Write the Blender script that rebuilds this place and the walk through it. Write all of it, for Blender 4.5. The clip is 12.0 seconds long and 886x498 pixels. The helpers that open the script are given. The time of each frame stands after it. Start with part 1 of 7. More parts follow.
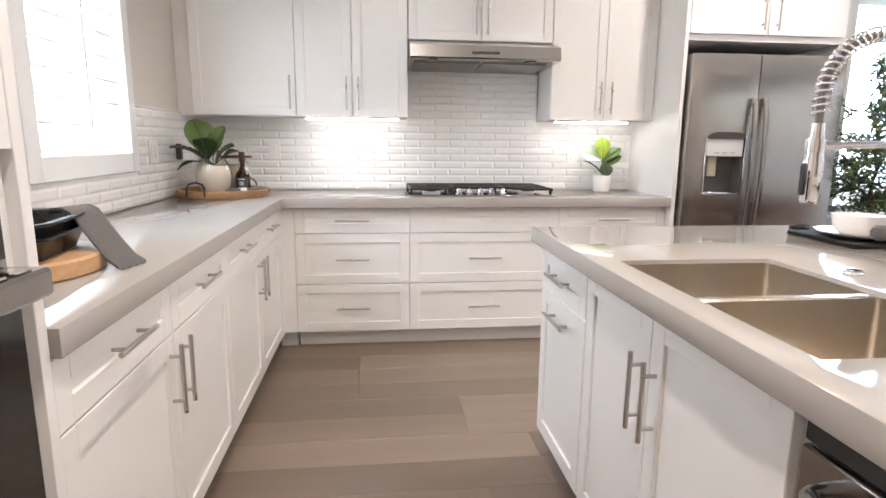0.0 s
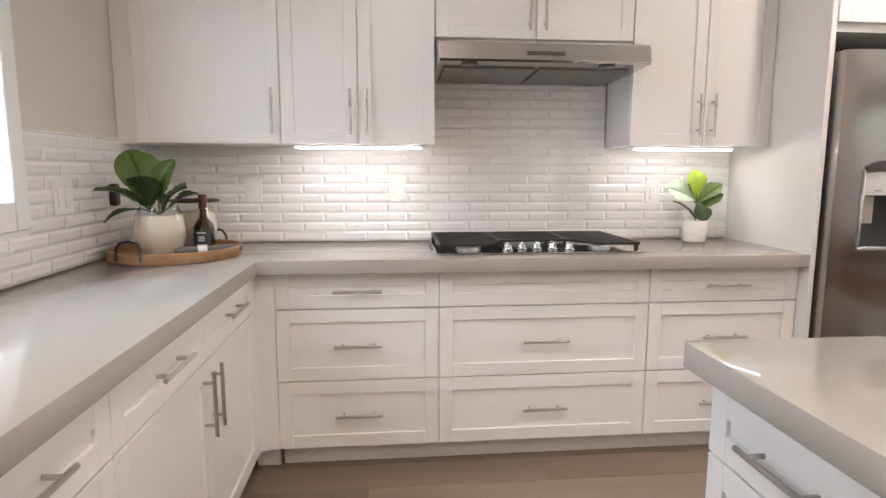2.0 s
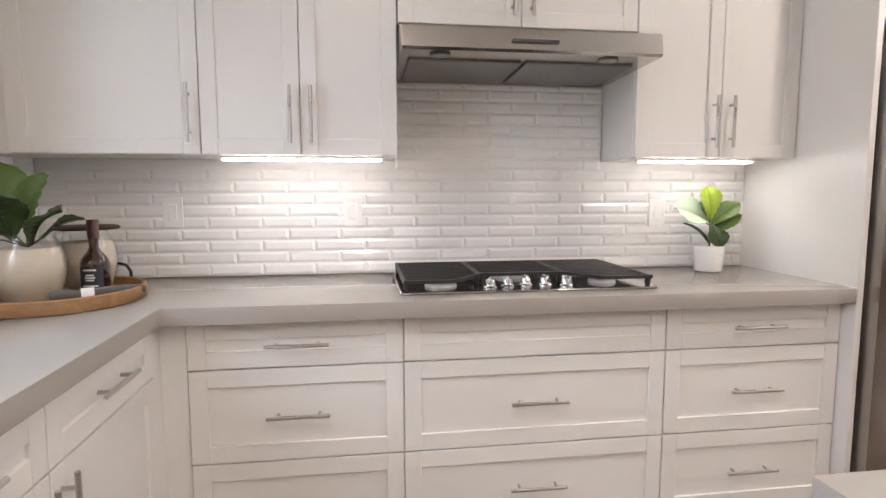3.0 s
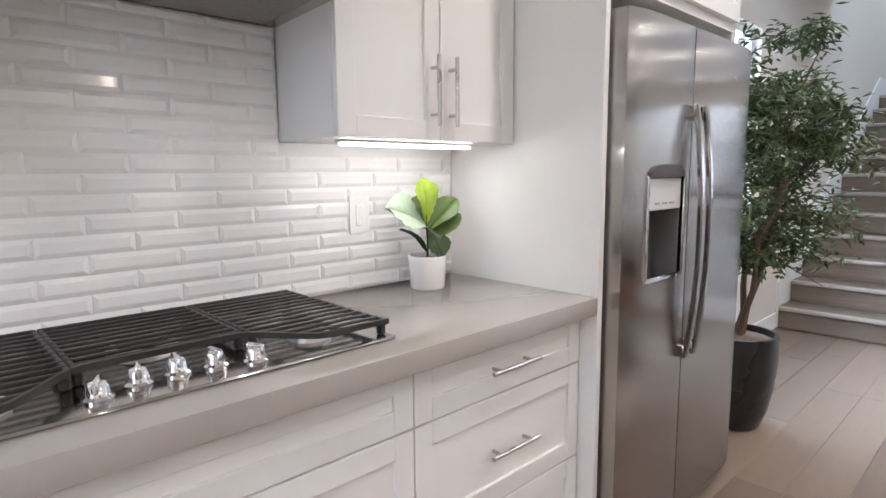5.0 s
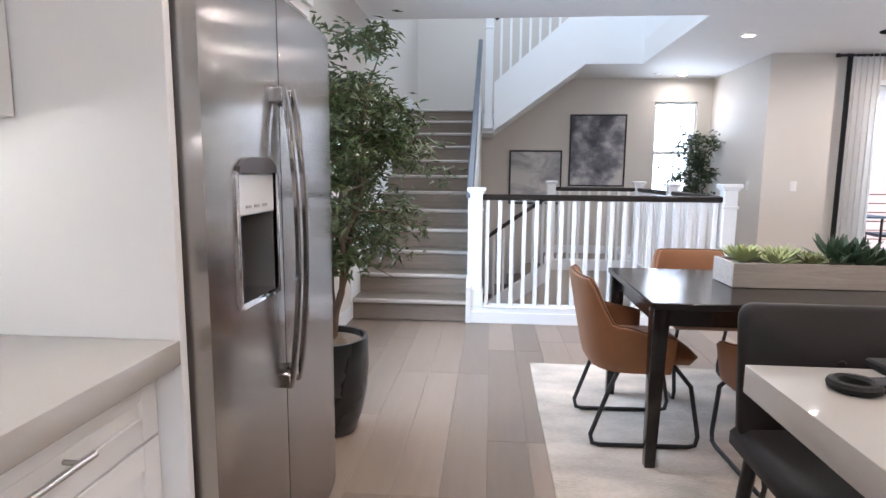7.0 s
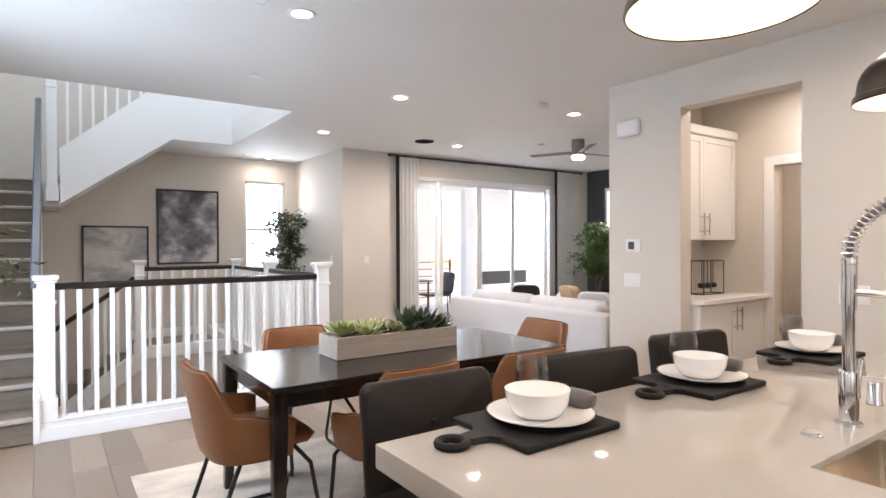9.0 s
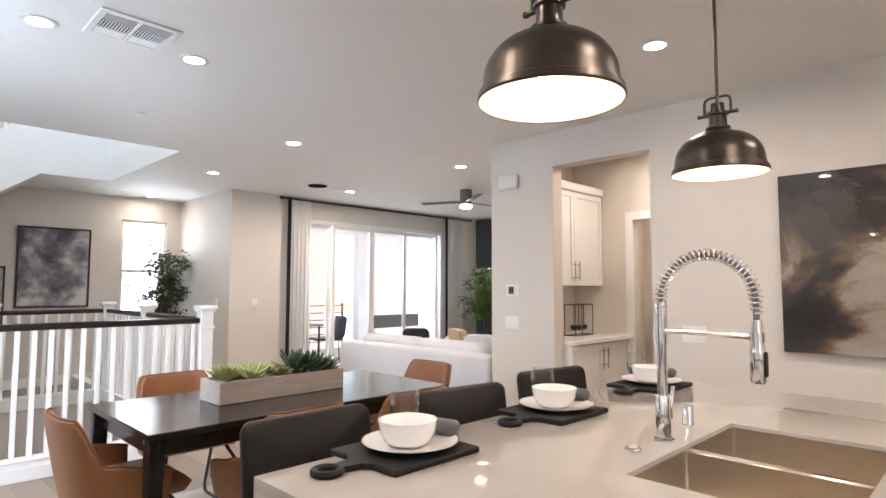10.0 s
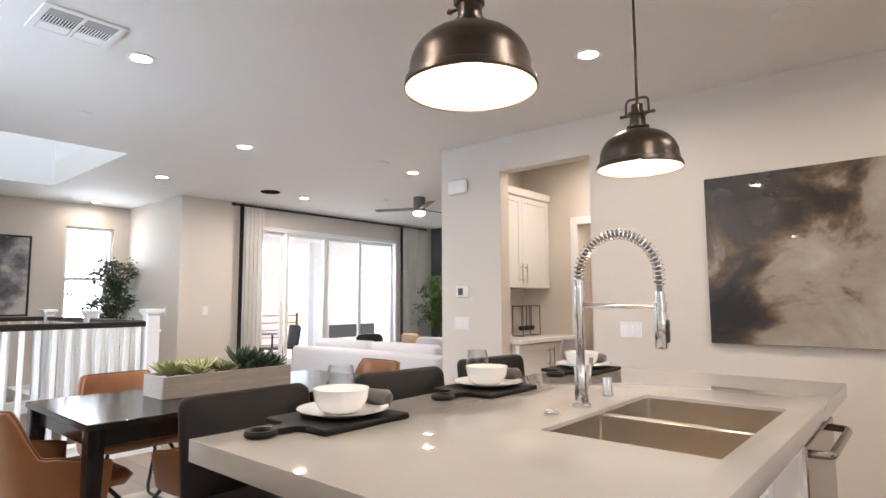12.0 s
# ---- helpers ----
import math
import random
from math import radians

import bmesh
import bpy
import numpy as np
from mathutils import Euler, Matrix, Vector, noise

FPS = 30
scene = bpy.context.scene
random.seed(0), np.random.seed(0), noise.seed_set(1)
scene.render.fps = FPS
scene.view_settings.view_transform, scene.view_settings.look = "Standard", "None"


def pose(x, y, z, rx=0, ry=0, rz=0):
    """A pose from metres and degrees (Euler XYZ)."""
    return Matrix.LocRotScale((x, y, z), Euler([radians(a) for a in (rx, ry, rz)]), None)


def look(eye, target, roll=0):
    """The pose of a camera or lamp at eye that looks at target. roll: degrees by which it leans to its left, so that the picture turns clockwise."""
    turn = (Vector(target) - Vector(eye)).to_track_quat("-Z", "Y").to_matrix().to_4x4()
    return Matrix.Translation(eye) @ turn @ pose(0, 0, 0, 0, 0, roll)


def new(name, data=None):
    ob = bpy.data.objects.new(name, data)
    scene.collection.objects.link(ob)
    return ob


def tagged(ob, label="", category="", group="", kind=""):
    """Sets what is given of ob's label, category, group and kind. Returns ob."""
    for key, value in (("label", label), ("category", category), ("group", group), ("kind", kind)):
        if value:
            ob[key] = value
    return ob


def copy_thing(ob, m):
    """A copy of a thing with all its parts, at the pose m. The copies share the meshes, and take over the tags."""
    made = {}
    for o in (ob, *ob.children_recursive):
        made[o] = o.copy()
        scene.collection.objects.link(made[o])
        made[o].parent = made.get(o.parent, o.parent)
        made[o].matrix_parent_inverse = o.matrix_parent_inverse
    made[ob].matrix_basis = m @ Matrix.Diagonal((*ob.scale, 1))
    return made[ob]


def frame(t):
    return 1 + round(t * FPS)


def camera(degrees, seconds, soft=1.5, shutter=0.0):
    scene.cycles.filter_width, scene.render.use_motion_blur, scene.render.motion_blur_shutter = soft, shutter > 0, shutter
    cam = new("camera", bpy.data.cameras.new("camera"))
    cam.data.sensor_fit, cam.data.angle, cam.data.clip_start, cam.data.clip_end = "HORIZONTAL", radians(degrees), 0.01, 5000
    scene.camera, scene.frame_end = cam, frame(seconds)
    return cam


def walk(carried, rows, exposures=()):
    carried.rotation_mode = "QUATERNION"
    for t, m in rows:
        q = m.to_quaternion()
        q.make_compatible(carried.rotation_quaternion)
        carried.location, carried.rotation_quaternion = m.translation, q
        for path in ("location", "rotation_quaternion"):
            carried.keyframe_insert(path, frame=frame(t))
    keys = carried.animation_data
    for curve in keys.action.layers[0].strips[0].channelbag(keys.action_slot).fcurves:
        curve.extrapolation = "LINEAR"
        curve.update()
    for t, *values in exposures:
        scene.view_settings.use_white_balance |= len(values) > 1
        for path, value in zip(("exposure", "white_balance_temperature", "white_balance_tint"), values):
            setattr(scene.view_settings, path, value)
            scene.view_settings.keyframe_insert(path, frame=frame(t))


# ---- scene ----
cam = camera(75.8, 12.0)
PATH = [
    (0, (0.059, 0.311, 1.231), (0.279, 2.264, 0.863), 0.55),
    (0.5, (0.065, 0.569, 1.23), (0.26, 2.53, 0.891), 1.05),
    (1, (0.058, 0.82, 1.258), (0.229, 2.788, 0.941), 1.1),
    (1.5, (0.049, 1.073, 1.257), (0.22, 3.044, 0.966), 0.9),
    (2, (0.033, 1.337, 1.265), (0.219, 3.309, 0.992), 0.1),
    (2.5, (0.073, 1.587, 1.261), (0.26, 3.566, 1.036), 0.15),
    (4.5, (0.213, 2.531, 1.274), (1.317, 4.18, 1.025), -1.5),
    (5, (0.335, 2.681, 1.287), (1.697, 4.121, 1.022), -0.5),
    (5.5, (0.443, 2.779, 1.28), (2.074, 3.904, 1.016), 1.15),
    (6, (0.532, 2.85, 1.279), (2.366, 3.602, 1.01), 0.5),
    (6.5, (0.611, 2.893, 1.263), (2.542, 3.33, 0.98), 0.35),
    (7, (0.687, 2.917, 1.272), (2.662, 3.083, 1.007), 0.45),
    (7.5, (0.737, 2.912, 1.296), (2.719, 2.736, 1.085), -0.65),
    (9.5, (0.577, 3.071, 1.365), (2.072, 1.744, 1.43), 0.1),
    (10, (0.485, 3.098, 1.362), (1.889, 1.68, 1.498), 0.1),
    (10.5, (0.412, 3.113, 1.353), (1.801, 1.682, 1.503), 0.1),
    (11, (0.36, 3.122, 1.326), (1.701, 1.647, 1.493), -0.0),
    (11.5, (0.343, 3.122, 1.275), (1.654, 1.621, 1.445), -0.1),
    (12, (0.354, 3.118, 1.252), (1.65, 1.606, 1.435), -0.3),
]
walk(cam, [(t, look(eye, target, roll)) for t, eye, target, roll in PATH], exposures=[(0.0, 2.3, 6350, 13), (1.0, 2.05, 6500, 15), (2.5, 1.95, 6600, 15), (4.5, 1.88, 6250, 14), (5.5, 2.05, 6050, 14), (7.5, 1.98, 6250, 16), (9.5, 1.96, 6900, 16), (12.0, 1.98, 6850, 15)])

# ---- world, sun, large lights ----
world = bpy.data.worlds.new("sky")
scene.world = world
world.use_nodes = True
_wn = world.node_tree.nodes
_sky = _wn.new("ShaderNodeTexSky")
_sky.sky_type = "NISHITA"
_sky.sun_disc = False
_sky.sun_elevation, _sky.sun_rotation = radians(45), radians(185)
world.node_tree.links.new(_sky.outputs[0], _wn["Background"].inputs[0])
_wn["Background"].inputs[1].default_value = 0.12


def lamp(name, kind, energy, m, color=(1, 1, 1), size=0.1, size_y=0.0, spread=180.0, angle=0.5, disk=False):
    d = bpy.data.lights.new(name, kind)
    d.energy, d.color = energy, color
    if kind == "AREA":
        d.size = size
        d.spread = radians(spread)
        if disk:
            d.shape = "DISK"
        if size_y:
            d.shape, d.size_y = "RECTANGLE", size_y
    if kind == "SUN":
        d.angle = radians(angle)
    if kind == "POINT":
        d.shadow_soft_size = size
    ob = new(name, d)
    ob.matrix_world = m
    return ob


DAY = (0.72, 0.86, 1.0)
WARM = (1.0, 0.82, 0.64)
SOFTWARM = (1.0, 0.89, 0.79)
lamp("sun", "SUN", 3.5, look((0, 0, 20), (0.8, 10, 10)), (1.0, 0.96, 0.90))
# stand-in daylight at the real openings; the stairwell lamp is added, no skylight above
lamp("window_daylight", "AREA", 6.5, look((-1.30, 2.80, 1.78), (3, 2.80, 1.3)), DAY, 0.72, 1.15)
lamp("sliding_door_daylight", "AREA", 34, look((8.72, -3.1, 2.54), (7.2, -3.0, 1.6)), DAY, 2.8, 0.12)
lamp("stairwell_daylight", "AREA", 20, look((7.6, 2.5, 5.3), (7.6, 2.5, 0)), DAY, 2.2, 2.2)
lamp("hall_window_daylight", "AREA", 7, look((10.25, 0.1, 1.7), (5, 0.3, 1.0)), DAY, 0.6, 1.4)
lamp("dining_window_daylight", "AREA", 20, look((4.0, 4.36, 1.6), (3.9, 0, 0.9)), (0.62, 0.80, 1.0), 1.3, 1.4)
# lamps that hang or sit in the ceiling are built with their fittings below
CAN_WATTS = 3.5

# ---- materials ----
MATS = {}


def material(name, color, rough=0.5, metal=0.0, grain=0.0, grain_scale=40.0, stain=0.06, stain_scale=2.0, bump=0.0,
             bump_scale=120.0, stretch=(1, 1, 1), coat=0.0, random_tint=0.0, spec=0.5, sheen=0.0, rough_var=0.08):
    """A principled material with two scales of variation in colour, roughness and relief."""
    if name in MATS:
        return MATS[name]
    m = bpy.data.materials.new(name)
    m.use_nodes = True
    nt = m.node_tree
    n, ln = nt.nodes, nt.links
    b = n["Principled BSDF"]
    b.inputs["Metallic"].default_value = metal
    b.inputs["Coat Weight"].default_value = coat
    b.inputs["Coat Roughness"].default_value = 0.06
    b.inputs["Specular IOR Level"].default_value = spec
    b.inputs["Sheen Weight"].default_value = sheen
    tc = n.new("ShaderNodeTexCoord")
    mp = n.new("ShaderNodeMapping")
    mp.inputs["Scale"].default_value = stretch
    ln.new(tc.outputs["Object"], mp.inputs[0])
    big = n.new("ShaderNodeTexNoise")
    big.inputs["Scale"].default_value = stain_scale
    big.inputs["Detail"].default_value = 4
    fine = n.new("ShaderNodeTexNoise")
    fine.inputs["Scale"].default_value = grain_scale
    fine.inputs["Detail"].default_value = 6
    ln.new(mp.outputs[0], big.inputs["Vector"])
    ln.new(mp.outputs[0], fine.inputs["Vector"])
    # value factor = 1 + stain * (big - .5) * 2 + grain * (fine - .5) * 2 (+ tint by piece)
    def scaled(sock, k):
        a = n.new("ShaderNodeMath")
        a.operation = "MULTIPLY_ADD"
        ln.new(sock, a.inputs[0])
        a.inputs[1].default_value, a.inputs[2].default_value = 2 * k, -k
        return a.outputs[0]
    def added(p, q):
        a = n.new("ShaderNodeMath")
        a.operation = "ADD"
        ln.new(p, a.inputs[0])
        ln.new(q, a.inputs[1])
        return a.outputs[0]
    v = added(scaled(big.outputs["Fac"], stain), scaled(fine.outputs["Fac"], grain))
    if random_tint:
        oi = n.new("ShaderNodeObjectInfo")
        v = added(v, scaled(oi.outputs["Random"], random_tint))
    one = n.new("ShaderNodeMath")
    one.operation = "ADD"
    ln.new(v, one.inputs[0])
    one.inputs[1].default_value = 1.0
    mul = n.new("ShaderNodeVectorMath")
    mul.operation = "SCALE"
    mul.inputs[0].default_value = color
    ln.new(one.outputs[0], mul.inputs["Scale"])
    ln.new(mul.outputs[0], b.inputs["Base Color"])
    rr = n.new("ShaderNodeMath")
    rr.operation = "MULTIPLY_ADD"
    ln.new(big.outputs["Fac"], rr.inputs[0])
    rr.inputs[1].default_value, rr.inputs[2].default_value = rough_var * 2, max(0.02, rough - rough_var)
    ln.new(rr.outputs[0], b.inputs["Roughness"])
    if bump:
        nz = n.new("ShaderNodeTexNoise")
        nz.inputs["Scale"].default_value = bump_scale
        nz.inputs["Detail"].default_value = 5
        ln.new(mp.outputs[0], nz.inputs["Vector"])
        bp = n.new("ShaderNodeBump")
        bp.inputs["Strength"].default_value = bump
        bp.inputs["Distance"].default_value = 0.01
        ln.new(nz.outputs["Fac"], bp.inputs["Height"])
        ln.new(bp.outputs[0], b.inputs["Normal"])
    MATS[name] = m
    return m


def glow(name, color, strength):
    if name in MATS:
        return MATS[name]
    m = bpy.data.materials.new(name)
    m.use_nodes = True
    b = m.node_tree.nodes["Principled BSDF"]
    b.inputs["Base Color"].default_value = (*color, 1)
    b.inputs["Emission Color"].default_value = (*color, 1)
    b.inputs["Emission Strength"].default_value = strength
    MATS[name] = m
    return m


def glass(name, color=(1, 1, 1), rough=0.0, ior=1.45):
    if name in MATS:
        return MATS[name]
    m = bpy.data.materials.new(name)
    m.use_nodes = True
    b = m.node_tree.nodes["Principled BSDF"]
    b.inputs["Base Color"].default_value = (*color, 1)
    b.inputs["Roughness"].default_value = rough
    b.inputs["Transmission Weight"].default_value = 1.0
    b.inputs["IOR"].default_value = ior
    MATS[name] = m
    return m


def wood(name, light, dark, scale=1.0, rough=0.4, along="x", tint=0.0, contrast=1.0, bump=0.15, grain=None, swirl=1.2):
    """Wood with long grain along one local axis; tint varies from piece to piece."""
    if name in MATS:
        return MATS[name]
    m = bpy.data.materials.new(name)
    m.use_nodes = True
    nt = m.node_tree
    n, ln = nt.nodes, nt.links
    b = n["Principled BSDF"]
    tc = n.new("ShaderNodeTexCoord")
    oi = n.new("ShaderNodeObjectInfo")
    off = n.new("ShaderNodeVectorMath")
    off.operation = "MULTIPLY_ADD"
    ln.new(oi.outputs["Random"], off.inputs[0])
    off.inputs[1].default_value = (37.0, 19.0, 11.0)
    ln.new(tc.outputs["Object"], off.inputs[2])
    mp = n.new("ShaderNodeMapping")
    k = {"x": (0.7, 6, 6), "y": (9, 0.7, 9), "z": (9, 9, 0.7)}[along]
    mp.inputs["Scale"].default_value = [c * scale for c in (grain or k)]
    ln.new(off.outputs[0], mp.inputs[0])
    a = n.new("ShaderNodeTexNoise")
    a.inputs["Scale"].default_value, a.inputs["Detail"].default_value, a.inputs["Distortion"].default_value = 1.3, 9, swirl
    a.inputs["Roughness"].default_value = 0.62
    ln.new(mp.outputs[0], a.inputs["Vector"])
    f2 = n.new("ShaderNodeTexNoise")
    f2.inputs["Scale"].default_value, f2.inputs["Detail"].default_value = 9.0, 4
    ln.new(mp.outputs[0], f2.inputs["Vector"])
    mixf = n.new("ShaderNodeMath")
    mixf.operation = "MULTIPLY_ADD"
    ln.new(f2.outputs["Fac"], mixf.inputs[0])
    mixf.inputs[1].default_value = 0.3
    ln.new(a.outputs["Fac"], mixf.inputs[2])
    sc = n.new("ShaderNodeMapRange")
    sc.inputs["From Min"].default_value, sc.inputs["From Max"].default_value = 0.65 - 0.28 / contrast, 0.65 + 0.28 / contrast
    ln.new(mixf.outputs[0], sc.inputs["Value"])
    ramp = n.new("ShaderNodeMix")
    ramp.data_type = "RGBA"
    ramp.inputs[6].default_value = (*dark, 1)
    ramp.inputs[7].default_value = (*light, 1)
    ln.new(sc.outputs["Result"], ramp.inputs[0])
    tv = n.new("ShaderNodeMath")
    tv.operation = "MULTIPLY_ADD"
    ln.new(oi.outputs["Random"], tv.inputs[0])
    tv.inputs[1].default_value, tv.inputs[2].default_value = 2 * tint, 1 - tint
    vm = n.new("ShaderNodeVectorMath")
    vm.operation = "SCALE"
    ln.new(ramp.outputs[2], vm.inputs[0])
    ln.new(tv.outputs[0], vm.inputs["Scale"])
    ln.new(vm.outputs[0], b.inputs["Base Color"])
    rr = n.new("ShaderNodeMath")
    rr.operation = "MULTIPLY_ADD"
    ln.new(a.outputs["Fac"], rr.inputs[0])
    rr.inputs[1].default_value, rr.inputs[2].default_value = 0.25, rough - 0.12
    ln.new(rr.outputs[0], b.inputs["Roughness"])
    bp = n.new("ShaderNodeBump")
    bp.inputs["Strength"].default_value, bp.inputs["Distance"].default_value = bump, 0.004
    ln.new(f2.outputs["Fac"], bp.inputs["Height"])
    ln.new(bp.outputs[0], b.inputs["Normal"])
    MATS[name] = m
    return m


WALL = material("wall_paint", (0.66, 0.61, 0.55), 0.65, stain=0.025, stain_scale=0.8, bump=0.06, bump_scale=180)
DARKWALL = material("dark_wall_paint", (0.055, 0.06, 0.07), 0.6, stain=0.06, bump=0.06, bump_scale=180)
CEIL = material("ceiling_paint", (0.80, 0.79, 0.77), 0.7, stain=0.015, stain_scale=0.6, bump=0.05, bump_scale=150)
TRIM = material("white_trim_paint", (0.82, 0.82, 0.81), 0.35, stain=0.02, bump=0.01)
CAB = material("white_cabinet_paint", (0.80, 0.785, 0.76), 0.32, stain=0.018, stain_scale=1.5, bump=0.012, bump_scale=90)
QUARTZ = material("greige_quartz", (0.40, 0.372, 0.345), 0.055, grain=0.03, grain_scale=260, stain=0.03, stain_scale=4, spec=0.6, rough_var=0.015)
TILE = material("white_glazed_tile", (0.80, 0.79, 0.775), 0.10, stain=0.015, random_tint=0.015, bump=0.03, bump_scale=14, rough_var=0.04)
GROUT = material("white_grout", (0.80, 0.79, 0.77), 0.8, grain=0.06, grain_scale=300)
STEEL = material("brushed_stainless", (0.36, 0.34, 0.325), 0.19, 1.0, grain=0.04, grain_scale=60, stretch=(1, 1, 22), stain=0.03, bump=0.006, bump_scale=50, rough_var=0.05)
STEELH = material("hood_stainless", (0.56, 0.54, 0.51), 0.20, 1.0, grain=0.004, grain_scale=60, stretch=(1, 22, 22), stain=0.01, bump=0.0, bump_scale=50, rough_var=0.02)
BRUSHED = material("brushed_fridge_steel", (0.42, 0.395, 0.378), 0.20, 1.0, grain=0.03, grain_scale=60, stretch=(1, 1, 22), stain=0.03, rough_var=0.03)
_bn, _bl = BRUSHED.node_tree.nodes, BRUSHED.node_tree.links
_tg = _bn.new("ShaderNodeTangent")
_tg.direction_type, _tg.axis = "RADIAL", "Z"
_bl.new(_tg.outputs[0], _bn["Principled BSDF"].inputs["Tangent"])
_bn["Principled BSDF"].inputs["Anisotropic"].default_value = 1.0
_bn["Principled BSDF"].inputs["Anisotropic Rotation"].default_value = 0.0
# the sheet is very slightly uneven
_wv = _bn.new("ShaderNodeTexNoise")
_wv.inputs["Scale"].default_value = 5.0
_wb = _bn.new("ShaderNodeBump")
_wb.inputs["Strength"].default_value, _wb.inputs["Distance"].default_value = 0.12, 0.006
_wc = _bn.new("ShaderNodeTexCoord")
_bl.new(_wc.outputs["Object"], _wv.inputs["Vector"])
_bl.new(_wv.outputs["Fac"], _wb.inputs["Height"])
_bl.new(_wb.outputs[0], _bn["Principled BSDF"].inputs["Normal"])
SINKM = material("sink_stainless", (0.84, 0.77, 0.68), 0.22, 1.0, grain=0.012, grain_scale=70, stretch=(1, 12, 1), stain=0.04, rough_var=0.04)
NICKEL = material("brushed_nickel", (0.52, 0.50, 0.47), 0.28, 1.0, grain=0.04, grain_scale=200, stain=0.02)
CHROME = material("polished_chrome", (0.78, 0.78, 0.79), 0.06, 1.0, stain=0.02, rough_var=0.02)
BLACKGL = material("black_appliance_glass", (0.02, 0.019, 0.018), 0.08, stain=0.2, rough_var=0.04)
BLACKPL = material("black_plastic", (0.02, 0.02, 0.021), 0.35, stain=0.1)
IRON = material("cast_iron", (0.022, 0.021, 0.02), 0.45, grain=0.2, grain_scale=160, bump=0.12, bump_scale=260)
WHITEPL = material("white_plastic", (0.80, 0.79, 0.77), 0.3, stain=0.02)
CERAM = material("white_ceramic", (0.82, 0.81, 0.79), 0.16, stain=0.02, rough_var=0.04)
CREAM = material("cream_glass_filling", (0.72, 0.63, 0.52), 0.5, grain=0.12, grain_scale=70, bump=0.2, bump_scale=60)
BRONZE = material("dark_bronze", (0.075, 0.062, 0.052), 0.34, 0.85, grain=0.25, grain_scale=24, stain=0.35, stain_scale=7, bump=0.03, bump_scale=70, rough_var=0.12)
LINER = material("white_shade_liner", (0.74, 0.64, 0.50), 0.45)
LEATHER = material("brown_leather", (0.25, 0.105, 0.043), 0.42, grain=0.12, grain_scale=120, stain=0.22, stain_scale=6, bump=0.12, bump_scale=240)
BLKLEATHER = material("charcoal_leather", (0.014, 0.0115, 0.0105), 0.5, grain=0.12, grain_scale=140, stain=0.15, stain_scale=5, bump=0.12, bump_scale=260, spec=0.28)
BLKMETAL = material("black_powder_coat", (0.016, 0.016, 0.017), 0.4, stain=0.1)
LEAF = material("leaf_green", (0.072, 0.125, 0.022), 0.42, grain=0.2, grain_scale=30, stain=0.3, stain_scale=6, rough_var=0.1)
LEAFDK = material("leaf_dark_green", (0.030, 0.056, 0.016), 0.35, grain=0.2, grain_scale=25, stain=0.3, stain_scale=9)
LEAFLT = material("leaf_lime", (0.34, 0.47, 0.05), 0.4, grain=0.15, grain_scale=30, stain=0.2, stain_scale=9)
SUCC = material("succulent_pale", (0.31, 0.35, 0.15), 0.5, grain=0.2, grain_scale=40, stain=0.3, stain_scale=14)
SUCCD = material("succulent_dark", (0.04, 0.075, 0.04), 0.45, grain=0.2, grain_scale=40, stain=0.3, stain_scale=14)
BARK = material("bark", (0.13, 0.085, 0.055), 0.85, grain=0.35, grain_scale=50, stretch=(1, 1, 0.2), bump=0.5, bump_scale=60)
SOIL = material("moss_and_soil", (0.16, 0.11, 0.07), 0.95, grain=0.5, grain_scale=60, bump=0.8, bump_scale=70)
PEBBLE = material("pale_pebbles", (0.55, 0.50, 0.43), 0.8, grain=0.4, grain_scale=90, bump=0.8, bump_scale=90)
BLACKPOT = material("black_glazed_pot", (0.015, 0.015, 0.016), 0.28, stain=0.2, rough_var=0.08)
TABLEWD = material("espresso_lacquer", (0.012, 0.0098, 0.0092), 0.17, grain=0.12, grain_scale=30, stretch=(8, 1, 8), stain=0.12, stain_scale=2, rough_var=0.05)
TRAYWD = wood("tray_wood", (0.46, 0.27, 0.13), (0.26, 0.135, 0.06), 3.0, 0.5, "x", 0.05)
GREYWD = wood("weathered_planter_wood", (0.47, 0.42, 0.37), (0.31, 0.27, 0.235), 3.0, 0.7, "y", 0.03)
RAILWD = wood("espresso_handrail", (0.017, 0.012, 0.010), (0.010, 0.0075, 0.0065), 2.0, 0.3, "y", 0.0, 1.0, 0.04)
PLANK = wood("floor_planks", (0.300, 0.229, 0.175), (0.178, 0.132, 0.101), 0.6, 0.33, "x", 0.28, 0.60, 0.012, (0.6, 7, 7), 0.25)
STEPWD = wood("stair_tread_wood", (0.27, 0.218, 0.172), (0.16, 0.127, 0.098), 1.2, 0.5, "y", 0.06, 1.0, 0.1)
NOSE = wood("stair_nosing_wood", (0.52, 0.48, 0.44), (0.40, 0.36, 0.325), 1.2, 0.45, "y", 0.04)
SLATE = material("black_board", (0.009, 0.0085, 0.0085), 0.6, grain=0.3, grain_scale=60, stain=0.3, stain_scale=9, bump=0.15, spec=0.25)
NAPKIN = material("grey_napkin_cloth", (0.115, 0.11, 0.105), 0.95, grain=0.2, grain_scale=260, bump=0.4, bump_scale=300, sheen=0.3)
SOFA = material("white_linen", (0.60, 0.595, 0.61), 0.9, grain=0.05, grain_scale=300, bump=0.25, bump_scale=350, sheen=0.2)
CURTAIN = material("white_curtain", (0.84, 0.83, 0.81), 0.9, grain=0.05, grain_scale=200, bump=0.2, bump_scale=260)
